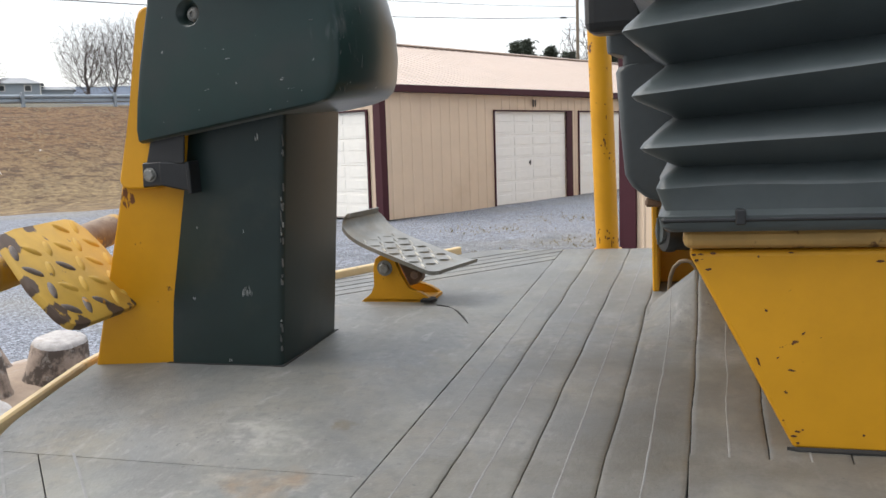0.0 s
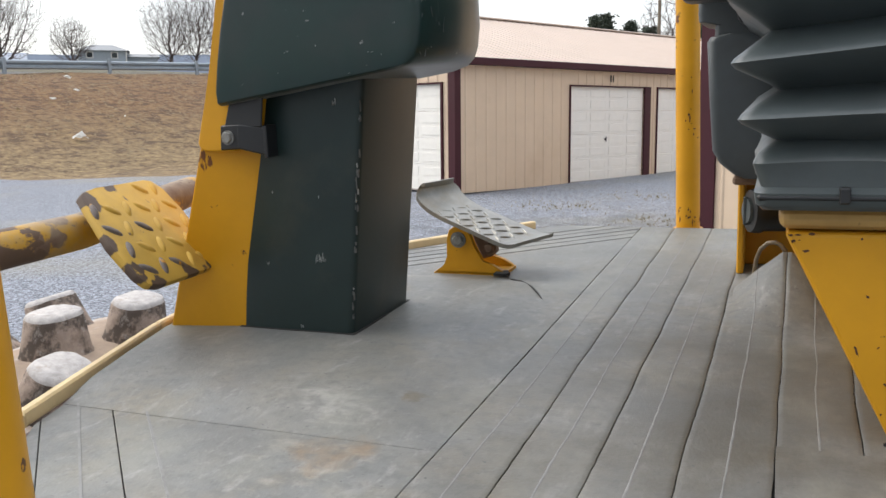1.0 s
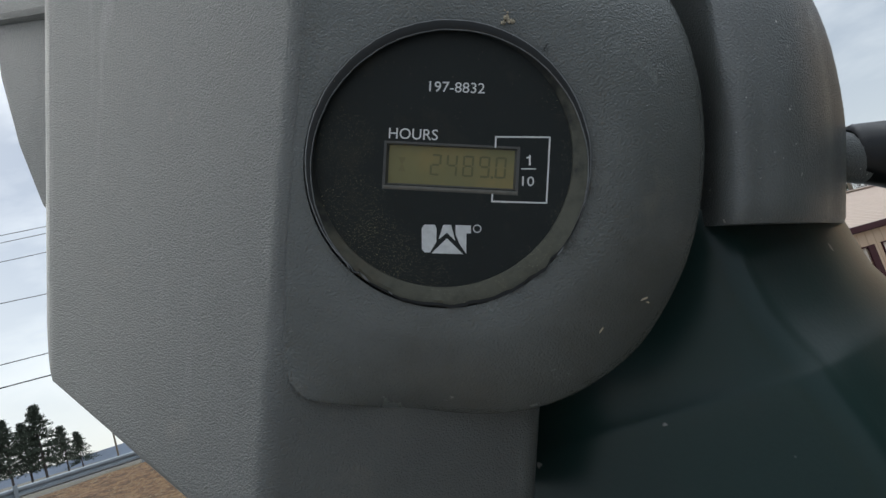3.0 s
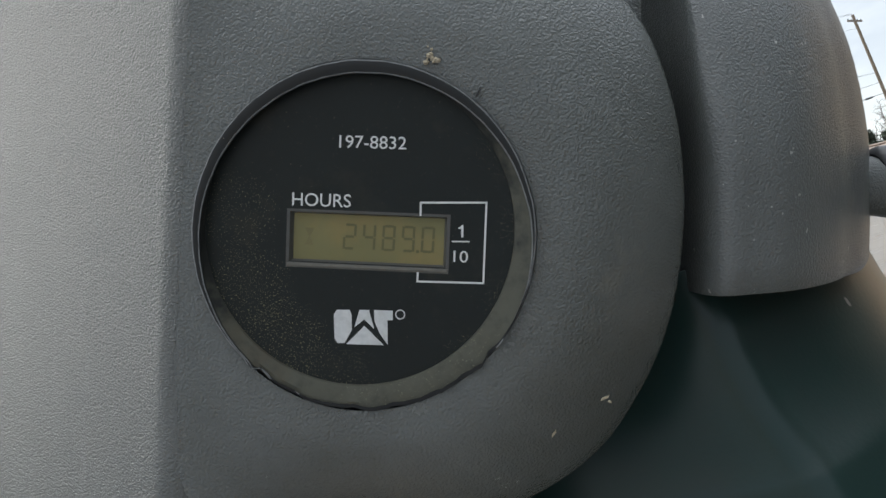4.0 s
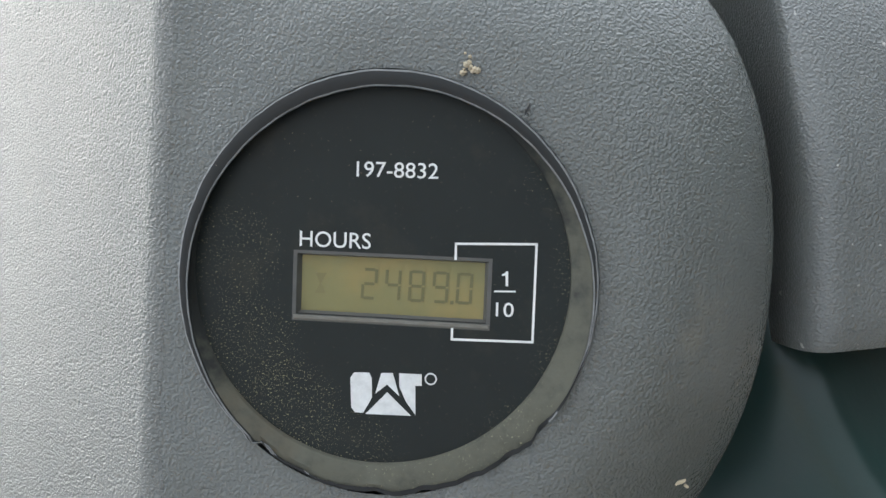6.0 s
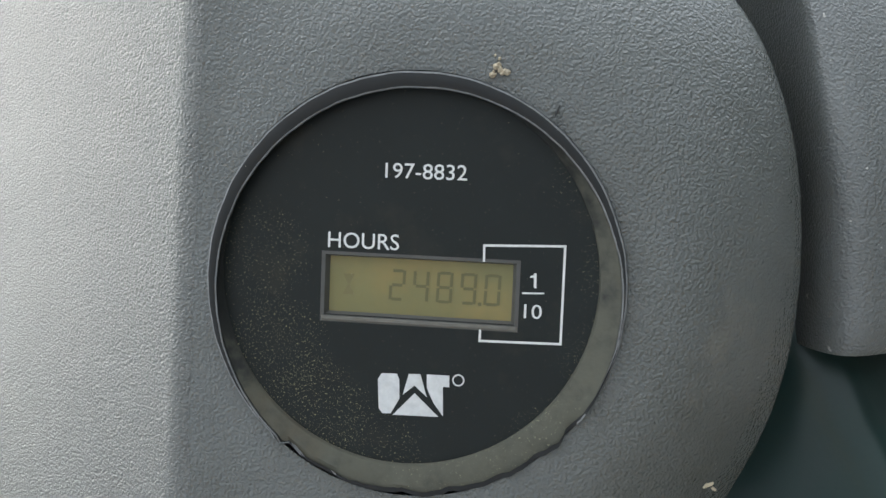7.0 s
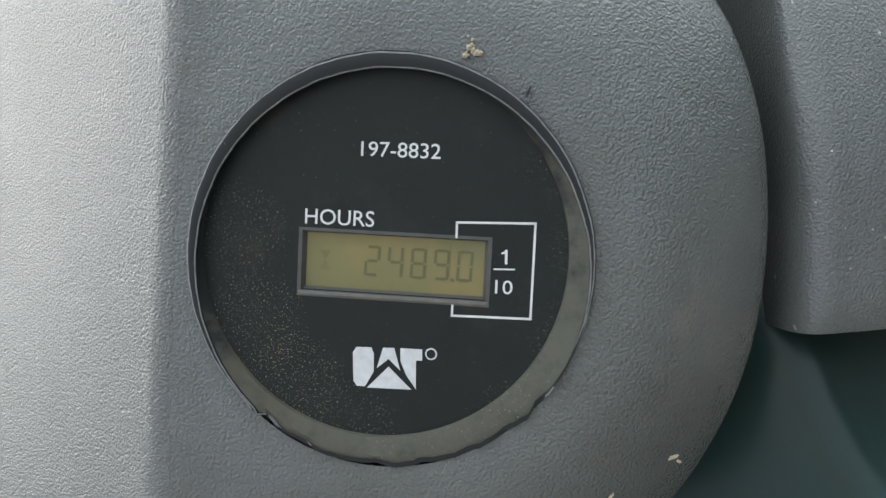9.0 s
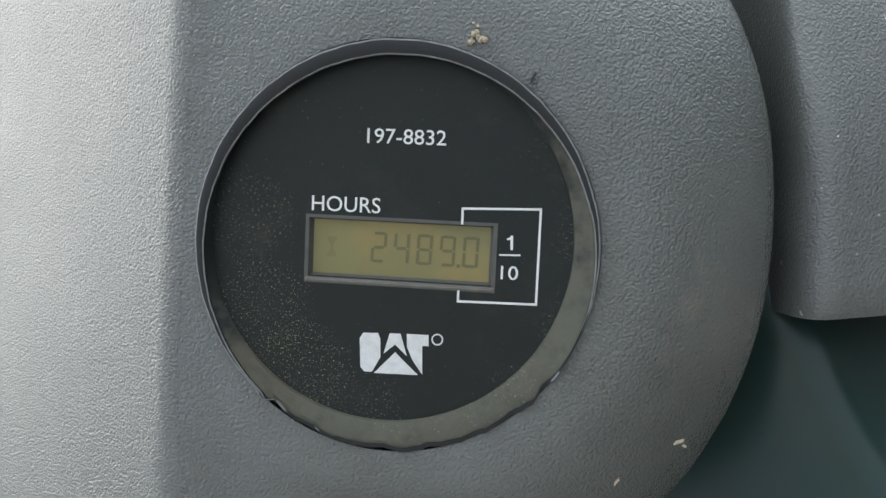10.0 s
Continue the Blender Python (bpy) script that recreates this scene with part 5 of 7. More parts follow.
def make_column():
    col = thing("steering_column", "yellow steel steering column with dark covers", "steering column", MACHINE)
    # the yellow mast: a tapered plate folded round the column
    bm = bmesh.new()
    prism(bm, [(-0.221, -0.023, 0.0), (-0.126, -0.003, 0.0), (-0.126, 0.138, 0.0), (-0.221, 0.150, 0.0)],
          [(-0.1440, -0.020, 0.260), (-0.080, -0.006, 0.262), (-0.080, 0.138, 0.262), (-0.1440, 0.150, 0.260)], 0.0025, 2)
    part("mast", bm, YELLOW, col)
    bm = bmesh.new()
    outer = [(-0.1600, 0.2100), (-0.137, 0.286), (-0.1185, 0.370), (-0.1155, 0.379), (-0.109, 0.3835), (-0.086, 0.3835), (-0.086, 0.290), (-0.112, 0.262), (-0.1135, 0.2005),
             (-0.1500, 0.2005), (-0.1570, 0.2035)]
    slab(bm, outer, "y", -0.0245, 0.140, 0.0025, 2)
    part("upper_plate", bm, YELLOW, col)
    # the dark cover in front of it, leaning back a little
    bm = bmesh.new()
    lean = 0.103
    def rect(z, m=0.0):
        return [(x + lean * z, y, z) for x, y in rounded(-0.134, 0.0, -0.006, 0.139, 0.004, 0.007, 3)]
    loft(bm, [rect(0.0), rect(0.10), rect(0.20), rect(0.275)])
    part("lower_cover", bm, PANEL, col, "dark painted cover with chipped edge", smooth=True)
    # foot flange in the mat
    bm = bmesh.new()
    slab(bm, [(-0.137, -0.009), (0.004, -0.009), (0.002, 0.143), (-0.137, 0.143)], "z", 0.0005, 0.0078)
    part("foot_gap", bm, GROOVE, col)
    # chips along the vertical edge
    rnd = random.Random(8)
    for k in range(24):
        z = rnd.uniform(0.13, 0.250) if k < 15 else rnd.uniform(0.01, 0.13)
        x = lean * z + rnd.uniform(-0.0030, -0.0006)
        w, h = rnd.uniform(0.0002, 0.0005), rnd.uniform(0.0010, 0.0055)
        loop = [(x + w * math.cos(q) * rnd.uniform(0.4, 1.2), z + h * math.sin(q) * rnd.uniform(0.4, 1.2)) for q in (0.1, 0.9, 1.8, 2.7, 3.6, 4.5, 5.4)]
        y = -0.0062 + 0.0006 if x > lean * z - 0.003 else -0.0062
        bm = bmesh.new()
        slab(bm, loop, "y", y - 0.0004, y + 0.003)
        part("chip", bm, NICK if k % 7 == 0 else SCRATCH, col)
    # scratches down to the primer on the front of the lower cover
    for px, pz, cnt, size in ((-0.040, 0.083, 9, 0.0085), (-0.104, 0.078, 4, 0.004), (-0.060, 0.010, 5, 0.004), (-0.03, 0.245, 5, 0.006), (-0.10, 0.155, 2, 0.003), (-0.045, 0.150, 2, 0.003)):
        for k in range(cnt):
            x = px + (k - cnt / 2) * size * 0.16 + rnd.uniform(-0.0004, 0.0004)
            z0 = pz + rnd.uniform(-0.2, 0.2) * size
            z1 = z0 + size * rnd.uniform(0.4, 1.2)
            w = rnd.uniform(0.00010, 0.00028)
            lx = lean * z0
            bm = bmesh.new()
            slab(bm, [(x + lx - w, z0), (x + lx + w * 0.6, z0 + 0.0006), (x + lx + w * 1.4, z1), (x + lx - w * 0.5, z1 - 0.0005)], "y", -0.0064, -0.0058)
            part("scratch", bm, NICK, col)
    # strap with its bolt
    bm = bmesh.new()
    prism(bm, [(-0.108, -0.0245, 0.204), (-0.0755, -0.0205, 0.196), (-0.0745, -0.0205, 0.226), (-0.107, -0.0245, 0.229)],
          [(-0.108, -0.0290, 0.204), (-0.0755, -0.0245, 0.196), (-0.0745, -0.0245, 0.226), (-0.107, -0.0290, 0.229)], 0.0018, 2)
    box(bm, -0.0785, -0.0742, -0.0255, 0.004, 0.194, 0.2275, 0.001, 1)
    part("strap", bm, BLACK, col, "bent black steel strap")
    bm = bmesh.new()
    slab(bm, [(-0.1300, 0.2020), (-0.105, 0.2035), (-0.104, 0.2295), (-0.1280, 0.2280)], "y", -0.0275, -0.0235, 0.0015, 1)
    part("strap_plate", bm, BLACK, col)
    # Dark filler slab, added for the shadowy dark between strap and shroud.
    bm = bmesh.new()
    slab(bm, [(-0.1230, 0.2270), (-0.0790, 0.2255), (-0.0740, 0.2640), (-0.1110, 0.2640)], "y", -0.0268, -0.0238, 0.001, 1)
    part("dark_filler", bm, BLACK, col)
    bm = bmesh.new()
    bolt_head(bm, (-0.1190, -0.0275, 0.2155), (0, -1, 0), 0.0060, 0.0045, 6, 1.25)
    part("bolt", bm, SCREW, col, "zinc hexagon bolt")
    # the moulded shroud round the top
    secs = [(-0.1215, -0.0240, -0.0330, 0.150, 0.2478, 0.145), (-0.1228, -0.0125, -0.0366, 0.156, 0.2505, 0.145), (-0.1230, -0.0065, -0.0375, 0.160, 0.262, 0.12),
            (-0.1185, -0.0030, -0.0375, 0.163, 0.290, 0.04), (-0.1125, 0.0, -0.0365, 0.163, 0.322, 0.0), (-0.1060, 0.0002, -0.0345, 0.160, 0.352, 0.0),
            (-0.1002, -0.0046, -0.0319, 0.155, 0.380, 0.0), (-0.0984, -0.0074, -0.0313, 0.153, 0.390, 0.0), (-0.0967, -0.0100, -0.0304, 0.151, 0.399, 0.0), (-0.0945, -0.0112, -0.0299, 0.150, 0.403, 0.0),
            (-0.070, -0.0118, -0.0295, 0.149, 0.4045, 0.0), (-0.030, -0.0128, -0.0286, 0.148, 0.407, 0.0), (-0.010, -0.0152, -0.0280, 0.146, 0.412, 0.0), (-0.004, -0.0180, -0.0272, 0.138, 0.420, 0.0),
            (0.002, -0.0195, -0.0262, 0.136, 0.430, 0.0), (0.006, -0.0202, -0.0250, 0.132, 0.4395, 0.0), (0.006, -0.0230, -0.0230, 0.130, 0.450, 0.0)]

    bm = bmesh.new()
    loft(bm, [[(x, y, z + sl * (x + 0.122)) for x, y in shell(xl, dx, yf, yb)] for xl, dx, yf, yb, z, sl in secs])
    shroud = part("shroud", bm, SHROUD, col, "scuffed black moulded plastic shroud", smooth=True)
    c = Vector((-0.0508, -0.0240, 0.3712))
    ax = Vector((0, -1, 0.04)).normalized()
    cut = bmesh.new()
    off = Vector((-0.0032, 0, 0.0014))           # the dimple runs out longer to its upper left
    loft(cut, [ring(c - ax * 0.001, ax, 0.0085, 32), ring(c + ax * 0.003, ax, 0.0090, 32), ring(c + ax * 0.0055 + off * 0.4, ax, 0.0100, 32), ring(c + ax * 0.0078 + off * 0.8, ax, 0.0124, 32),
               ring(c + ax * 0.0100 + off, ax, 0.0158, 32), ring(c + ax * 0.0125 + off, ax, 0.0235, 32)])
    carve(shroud, cut)
    even = shroud.modifiers.new("even_shading", "WEIGHTED_NORMAL")
    even.keep_sharp, even.weight = True, 80
    # screw in its dimple
    bm = bmesh.new()
    loft(bm, [ring(c + ax * 0.0002, ax, 0.0070, 24), ring(c + ax * 0.0024, ax, 0.0068, 24), ring(c + ax * 0.0040, ax, 0.0052, 24), ring(c + ax * 0.0044, ax, 0.0028, 24),
              ring(c + ax * 0.0026, ax, 0.0026, 24)])
    part("screw", bm, SCREW, col, "zinc socket-head screw", smooth=True)
    # nicks on the front of the shroud
    for x, z, w, h, tilt in ((-0.010, 0.326, 0.0030, 0.0009, -30), (-0.0035, 0.3015, 0.0016, 0.0006, 20), (-0.037, 0.298, 0.0018, 0.0009, 60), (0.044, 0.303, 0.0034, 0.0010, -25), (0.0785, 0.3185, 0.0012, 0.0010, 70),
                             (0.0775, 0.3545, 0.0022, 0.0005, 10), (-0.048, 0.278, 0.0006, 0.0006, 0), (0.0645, 0.2905, 0.0009, 0.0006, 80), (-0.0158, 0.3345, 0.0014, 0.0005, -40), (-0.089, 0.2685, 0.0007, 0.0005, 0),
                             (0.053, 0.2935, 0.0022, 0.0005, 30), (-0.082, 0.370, 0.0012, 0.0005, 15), (0.020, 0.345, 0.0007, 0.0005, 0), (0.030, 0.275, 0.0016, 0.0005, -15)):
        y = -0.0375 + 0.001 * smooth(0.290, 0.322, z) + 0.002 * smooth(0.322, 0.352, z) + 0.0026 * smooth(0.352, 0.380, z)
        for _ in range(3):
            px, pz = x + rnd.gauss(0, 0.5) * w, z + rnd.gauss(0, 0.5) * h * 1.5
            c0, s0 = math.cos(radians(tilt + rnd.uniform(-25, 25))), math.sin(radians(tilt + rnd.uniform(-25, 25)))
            loop = []
            for q in (0.2, 1.1, 1.9, 2.8, 3.9, 4.7, 5.6):
                a, b = 0.5 * w * math.cos(q) * rnd.uniform(0.3, 1.1), 0.5 * h * math.sin(q) * rnd.uniform(0.3, 1.2)
                loop.append((px + a * c0 - b * s0, pz + a * s0 + b * c0))
            bm = bmesh.new()
            slab(bm, loop, "y", y - 0.0005, y + 0.002)
            part("scuff", bm, NICK, col)
    # scuffs on the rounded end of the shroud
    for k in range(15):
        z = rnd.uniform(0.285, 0.365)
        lp = shell(-0.11, -0.0002 - 0.005 * smooth(0.322, 0.29, z), -0.0367 + 0.06 * max(0.0, z - 0.322), 0.162)
        i = rnd.randint(6, 14)
        p, q = Vector((*lp[i], z)), Vector((*lp[i + 1], z))
        nrm = (q - p).normalized()
        nrm = Vector((nrm.y, -nrm.x, 0))
        bm = bmesh.new()
        t = Vector((-nrm.y, nrm.x, 0)) * rnd.uniform(-0.6, 0.6) + Vector((0, 0, 1))
        t = t.normalized() * rnd.uniform(0.0006, 0.003) * (2.6 if k % 4 == 0 else 1.0)
        w = nrm.cross(t).normalized() * rnd.uniform(0.00015, 0.0003)
        prism(bm, [p - t - w, p + t * 0.8 - w, p + t, p - t * 0.7 + w], [q + nrm * 0.0006 for q in (p - t - w, p + t * 0.8 - w, p + t, p - t * 0.7 + w)])
        part("scuff", bm, SCRATCH, col)


make_column()

# ---------------------------------------------------------------- console and lever housing
MM_ = 0.001


CX, CY = -7.6, 0.3


def bulge_radius(a):
    """The console's rounded outline about the meter's centre, by bearing in degrees, in millimetres."""
    pts = [(53.3, 8), (52.7, -6), (50.2, -19), (44.6, -32), (38, -42.5), (28, -50.5), (16, -56.5), (2, -58.5), (-12, -57.5), (-28, -55), (-44, -52), (-42, -30), (-41.5, 0), (-40.5, 40), (-39, 60), (-24, 66), (-8, 67.5),
           (10, 65), (25, 59.5), (36.6, 51.5), (44.4, 43), (48.4, 35), (51.1, 26), (52.9, 17)]
    cx, cy = CX, CY
    pol = sorted((math.degrees(math.atan2(y - cy, x - cx)) % 360, math.hypot(x - cx, y - cy)) for x, y in pts)
    pol = [(pol[-1][0] - 360, pol[-1][1])] + pol + [(pol[0][0] + 360, pol[0][1])]
    a %= 360
    for (a0, r0), (a1, r1) in zip(pol, pol[1:]):
        if a0 <= a <= a1:
            k = (a - a0) / (a1 - a0)
            return r0 + (r1 - r0) * (k * k * (3 - 2 * k) * 0.3 + k * 0.7)
    return 50.0


def make_console():
    con = thing("instrument_console", "grey grained plastic instrument console on the steering column", "console", METER)
    s = MM_
    # the body: a folded front with a slanting underside
    bm = bmesh.new()
    top_y = 125.0
    # x, z of the plan, its lower end and the shift outward at the top
    plan = [(11, 0, -87, 12), (-49.5, 0, -93, 12.5), (-127, -51, -60, -4), (-131, -58, -42, -4), (-120, -120, -10, -8), (11, -120, -80, 12)]
    lo = [(x * s, y * s, z * s) for x, z, y, _ in plan]
    hi = [((x + d) * s, top_y * s, z * s) for x, z, y, d in plan]
    lo[0] = (lo[0][0] + 0.004, lo[0][1], -0.030)            # the skirt below the boss recedes
    prism(bm, lo, hi)
    front = min((f for f in bm.faces if len(f.verts) == 4), key=lambda f: abs(f.calc_center_median().x + 0.013) + abs(f.calc_center_median().z + 0.007))
    bmesh.ops.subdivide_edges(bm, edges=front.edges[:], cuts=14, use_grid_fill=True)
    fold = [e for e in bm.edges if all(abs(v.co.z) < 1e-5 and v.co.x < -0.02 for v in e.verts) and e.calc_face_angle(0) > 0.3]
    bmesh.ops.bevel(bm, geom=fold, offset=0.0036, segments=5, affect="EDGES", profile=0.5)
    rim = [e for e in bm.edges if e.calc_face_angle(0) > 0.3 and (all(v.co.x < -0.12 for v in e.verts) or all(v.co.y < -0.05 for v in e.verts))]
    bmesh.ops.bevel(bm, geom=rim, offset=0.0035, segments=3, affect="EDGES", profile=0.5)
    body = part("body", bm, CONSOLE, con, smooth=True)
    hole = bmesh.new()
    cyl(hole, (CX * s, CY * s, -0.02), (CX * s, CY * s, 0.02), 0.0322, 64)
    carve(body, hole, METER)
    # the flared flank and the ledge above it
    def leaning(outline, front):
        """A block whose face carries on the slant of the left facet."""
        bm = bmesh.new()
        prism(bm, [(x * s, y * s, -0.115) for x, y in outline], [(x * s, y * s, front + 0.00066 * min(0.0, x + 129)) for x, y in outline], 0.0025, 2)
        return bm
    part("flank", leaning(((-122, -12), (-134, -8), (-145, 12), (-155, 34), (-162, 50), (-162, 60), (-122, 60)), -0.0555), CONSOLE, con)
    part("ledge", leaning(((-124, 50), (-166, 52.5), (-168, 56), (-176, 124), (-124, 124)), -0.0515), CONSOLE, con)
    # the rounded boss that holds the meter
    bm = bmesh.new()
    n = 144
    cx, cy = CX, CY
    loops = []
    prof = ((0.0, 2.0), (0.2, 2.1), (0.30, 1.5), (0.42, 0.2), (0.56, -2.1), (0.70, -5.0), (0.83, -8.5), (0.93, -11.8), (0.975, -13.6), (0.992, -14.6), (1.0, -16.2), (1.0, -48.0))
    for f, z in prof:
        lp = []
        for i in range(n):
            a = 360 * i / n
            ro = sum(bulge_radius(a + d) for d in (-6, -3, 0, 3, 6)) / 5
            r = 32.6 + (ro + 0.6 - 32.6) * f
            x, y = cx + r * math.cos(radians(a)), cy + r * math.sin(radians(a))
            x = max(x, -42.6 + 0.057 * y)
            k = smooth(-42.0, -8.0, x)     # flat towards the fold
            zz = (z - 0.8) * k + 0.06 if z > -40 else z
            zz -= 1.2 * smooth(-30, -46, y) * smooth(-26, -40, x)          # low by the fold it runs into the skirt
            lp.append((x * s, y * s, zz * s))
        loops.append(lp)
    loft(bm, loops, cap=False)
    part("boss", bm, BOSS, con, "rounded boss round the meter", smooth=True)
    # backing plate behind the meter opening
    bm = bmesh.new()
    cyl(bm, (cx * s, cy * s, -0.012), (cx * s, cy * s, -0.006), 0.034, 40)
    part("backing", bm, BLACK, con)
    # small lump of dust by the bezel
    bm = bmesh.new()
    rnd = random.Random(4)
    for _ in range(16):
        p = Vector((5.9 + rnd.gauss(0, 0.8), 33.0 + rnd.gauss(0, 1.0), 1.6)) * s
        bmesh.ops.create_icosphere(bm, subdivisions=1, radius=rnd.uniform(0.0002, 0.0006), matrix=Matrix.Translation(p))
    part("dust_lump", bm, DUST, con)
    for x, y, z, dx, dy in ((37.6, -29.6, -2.2, 1.6, 0.8), (28.3, -37.0, -4.0, 0.9, 1.4), (38.6, -30.4, -2.9, 0.7, -0.2), (14.5, 26.3, 1.7, 0.9, 1.9)):
        bm = bmesh.new()
        a, d = Vector((x, y, z)) * s, Vector((dx, dy, 0)) * s
        q = Vector((-dy, dx, 0)).normalized() * 0.00016
        prism(bm, [a - d * 0.5 - q, a + d * 0.3 - q * 1.6, a + d * 0.5, a - d * 0.2 + q], [p + Vector((0, 0, 0.0007)) for p in (a - d * 0.5 - q, a + d * 0.3 - q * 1.6, a + d * 0.5, a - d * 0.2 + q)])
        part("scuff", bm, DUST if z < 0 else BLACK, con)


def seven(ch, x, y, w, h, t):
    """The strokes of one display digit, as boxes."""
    on = {"0": "abcdef", "2": "abged", "4": "fgbc", "8": "abcdefg", "9": "abcdfg"}[ch]
    hh = h / 2
    seg = {"a": (x + t, x + w - t, y + h - t, y + h), "g": (x + t, x + w - t, y + hh - t / 2, y + hh + t / 2), "d": (x + t, x + w - t, y, y + t),
           "f": (x, x + t, y + hh + t * 0.3, y + h - t * 0.3), "b": (x + w - t, x + w, y + hh + t * 0.3, y + h - t * 0.3),
           "e": (x, x + t, y + t * 0.3, y + hh - t * 0.3), "c": (x + w - t, x + w, y + t * 0.3, y + hh - t * 0.3)}
    return [seg[k] for k in on]


def lettering(text, parent, x, y, high, wide, z, material, turn=0.0):
    """Words in the built-in font, fitted to a height and width, as one flat mesh."""
    cu = bpy.data.curves.new("print", "FONT")
    cu.body, cu.size, cu.resolution_u = text, 1.0, 4
    cu.extrude, cu.offset = 0.006, 0.002
    tmp = bpy.data.objects.new("print", cu)
    me = bpy.data.meshes.new_from_object(tmp)
    bpy.data.objects.remove(tmp)
    co = np.array([v.co for v in me.vertices])
    lo, hi = co.min(0), co.max(0)
    me.transform(Matrix.Diagonal((wide / (hi[0] - lo[0]), high / (hi[1] - lo[1]), 0.004, 1)) @ Matrix.Translation((-lo[0], -lo[1], 0)))
    me.materials.clear()
    me.materials.append(material)
    ob = new("print", me)
    ob.parent = parent
    ob.matrix_local = pose(x, y, z, 0, 0, turn)
    return tagged(ob, "white printed characters")


def make_meter():
    s = MM_
    met = thing("hour_meter", "round black hour meter with a dusty chipped bezel and olive display", "hour meter", METER @ Matrix.Translation((0.0048, -0.0002, 0)))
    cx, cy = -11.95, 0.6
    fx, fy, fr = -13.1, 1.9, 29.5              # the face sits a little off the ring's middle
    n = 180
    # bezel: outer wall, narrow flat rim, sloping inner wall; low down the rim has broken away
    def loop(x, y, r, z, rough=0.0, drop=0.0):
        out = []
        for i in range(n):
            a = 2 * math.pi * i / n
            deg = math.degrees(a)
            rr, zz = r, z
            if rough:
                gone = smooth(227.5, 229.5, deg) * (1 - smooth(321, 327, deg))
                rag = noise.noise(Vector((math.cos(a) * 9, math.sin(a) * 9, 2))) + 0.6 * noise.noise(Vector((math.cos(a) * 26, math.sin(a) * 26, 5)))
                rr += rough * (0.12 * rag - gone * (0.12 - 0.45 * rag))
                zz -= gone * drop * (1.0 - 0.5 * rag)
                for at, half, deep in ((228.5, 1.6, -0.7), (301, 4.0, 0.45), (318, 3.0, 0.6), (262, 6.0, 0.25), (282, 3.0, 0.4)):
                    rr -= deep * rough * max(0.0, 1 - abs(deg - at) / half)
            out.append(((x + rr * math.cos(a)) * s, (y + rr * math.sin(a)) * s, zz * s))
        return out
    ix, iy, ir = -11.6, -0.75, 31.0
    bm = bmesh.new()
    rings = [loop(cx, cy, 32.4, 0.2), loop(cx, cy, 32.2, 2.3, 0.9, 0.9), loop(cx, cy, 32.1, 2.62, 0.9, 1.0), loop(cx, cy, 31.85, 2.72, 0.9, 1.0),
             loop(ix, iy, ir + 0.22, 2.72, 0.9, 1.0), loop(ix, iy, ir, 2.60, 0.9, 1.0), loop(ix, iy, ir - 0.05, 2.2, 0.5, 0.8)]
    loft(bm, rings, cap=False)
    bm.verts.index_update()                # a paler colour paints the highlights along the two edges
    for f in bm.faces:
        if {min(v.index for v in f.verts) // n} & {2, 4}:
            f.material_index = 1
        c = f.calc_center_median()
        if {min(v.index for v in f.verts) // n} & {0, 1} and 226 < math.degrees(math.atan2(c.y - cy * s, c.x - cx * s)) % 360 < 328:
            f.material_index = 2           # where it broke, the outer side takes the paler wall colour
    part("bezel_rim", bm, (BEZEL, PALE_EDGE, DUSTY_LIT), met, "chipped black bezel rim", smooth=True)
    bm = bmesh.new()
    rows = [loop(ix, iy, ir - 0.05, 2.2, 0.5, 0.8), loop((ix * 2 + fx) / 3, (iy * 2 + fy) / 3, ir - 0.5, 1.7), loop(fx, fy, fr, 0.7), loop(fx, fy, fr - 0.3, -0.4)]
    loft(bm, rows, cap=False)
    part("bezel_wall", bm, DUSTY_LIT, met, "inner wall of the bezel, dust and painted light low and right", smooth=True)
    # face, with the display opening cut out of it
    turn = radians(-2.4)
    def rot(x, y):
        px, py = -11.2, -0.2
        return (px + (x - px) * math.cos(turn) - (y - py) * math.sin(turn), py + (x - px) * math.sin(turn) + (y - py) * math.cos(turn))
    win = [rot(-26.2, 4.9), rot(-26.2, -4.7), rot(3.9, -4.7), rot(3.9, 4.9)]
    bm = bmesh.new()
    ringv = [bm.verts.new(((fx + (fr - 0.1) * math.cos(2 * math.pi * i / n)) * s, (fy + (fr - 0.1) * math.sin(2 * math.pi * i / n)) * s, 0)) for i in range(n)]
    wv = [bm.verts.new((x * s, y * s, 0)) for x, y in win]
    es = [bm.edges.new((ringv[i], ringv[(i + 1) % n])) for i in range(n)] + [bm.edges.new((wv[i], wv[(i + 1) % 4])) for i in range(4)]
    bmesh.ops.triangle_fill(bm, edges=es, use_beauty=True)
    for f in list(bm.faces):
        if all(v in wv for v in f.verts):
            bm.faces.remove(f)
    part("face", bm, FACE, met, "matt black meter face")
    # sunken frame of the display
    bm = bmesh.new()
    outer = [(x * s, y * s, 0.00004) for x, y in (rot(-26.6, 5.1), rot(-26.6, -5.9), rot(4.3, -5.9), rot(4.3, 5.1))]
    mid = [(x * s, y * s, 0.00004) for x, y in (rot(-26.0, 4.6), rot(-26.0, -4.9), rot(3.7, -4.9), rot(3.7, 4.6))]
    inn = [(x * s, y * s, -0.0011) for x, y in (rot(-25.4, 4.3), rot(-25.4, -4.3), rot(3.1, -4.3), rot(3.1, 4.3))]
    loft(bm, [outer, mid, inn], cap=False)
    part("display_frame", bm, LCDFRAME, met, "sunken dark display frame")
    bm = bmesh.new()
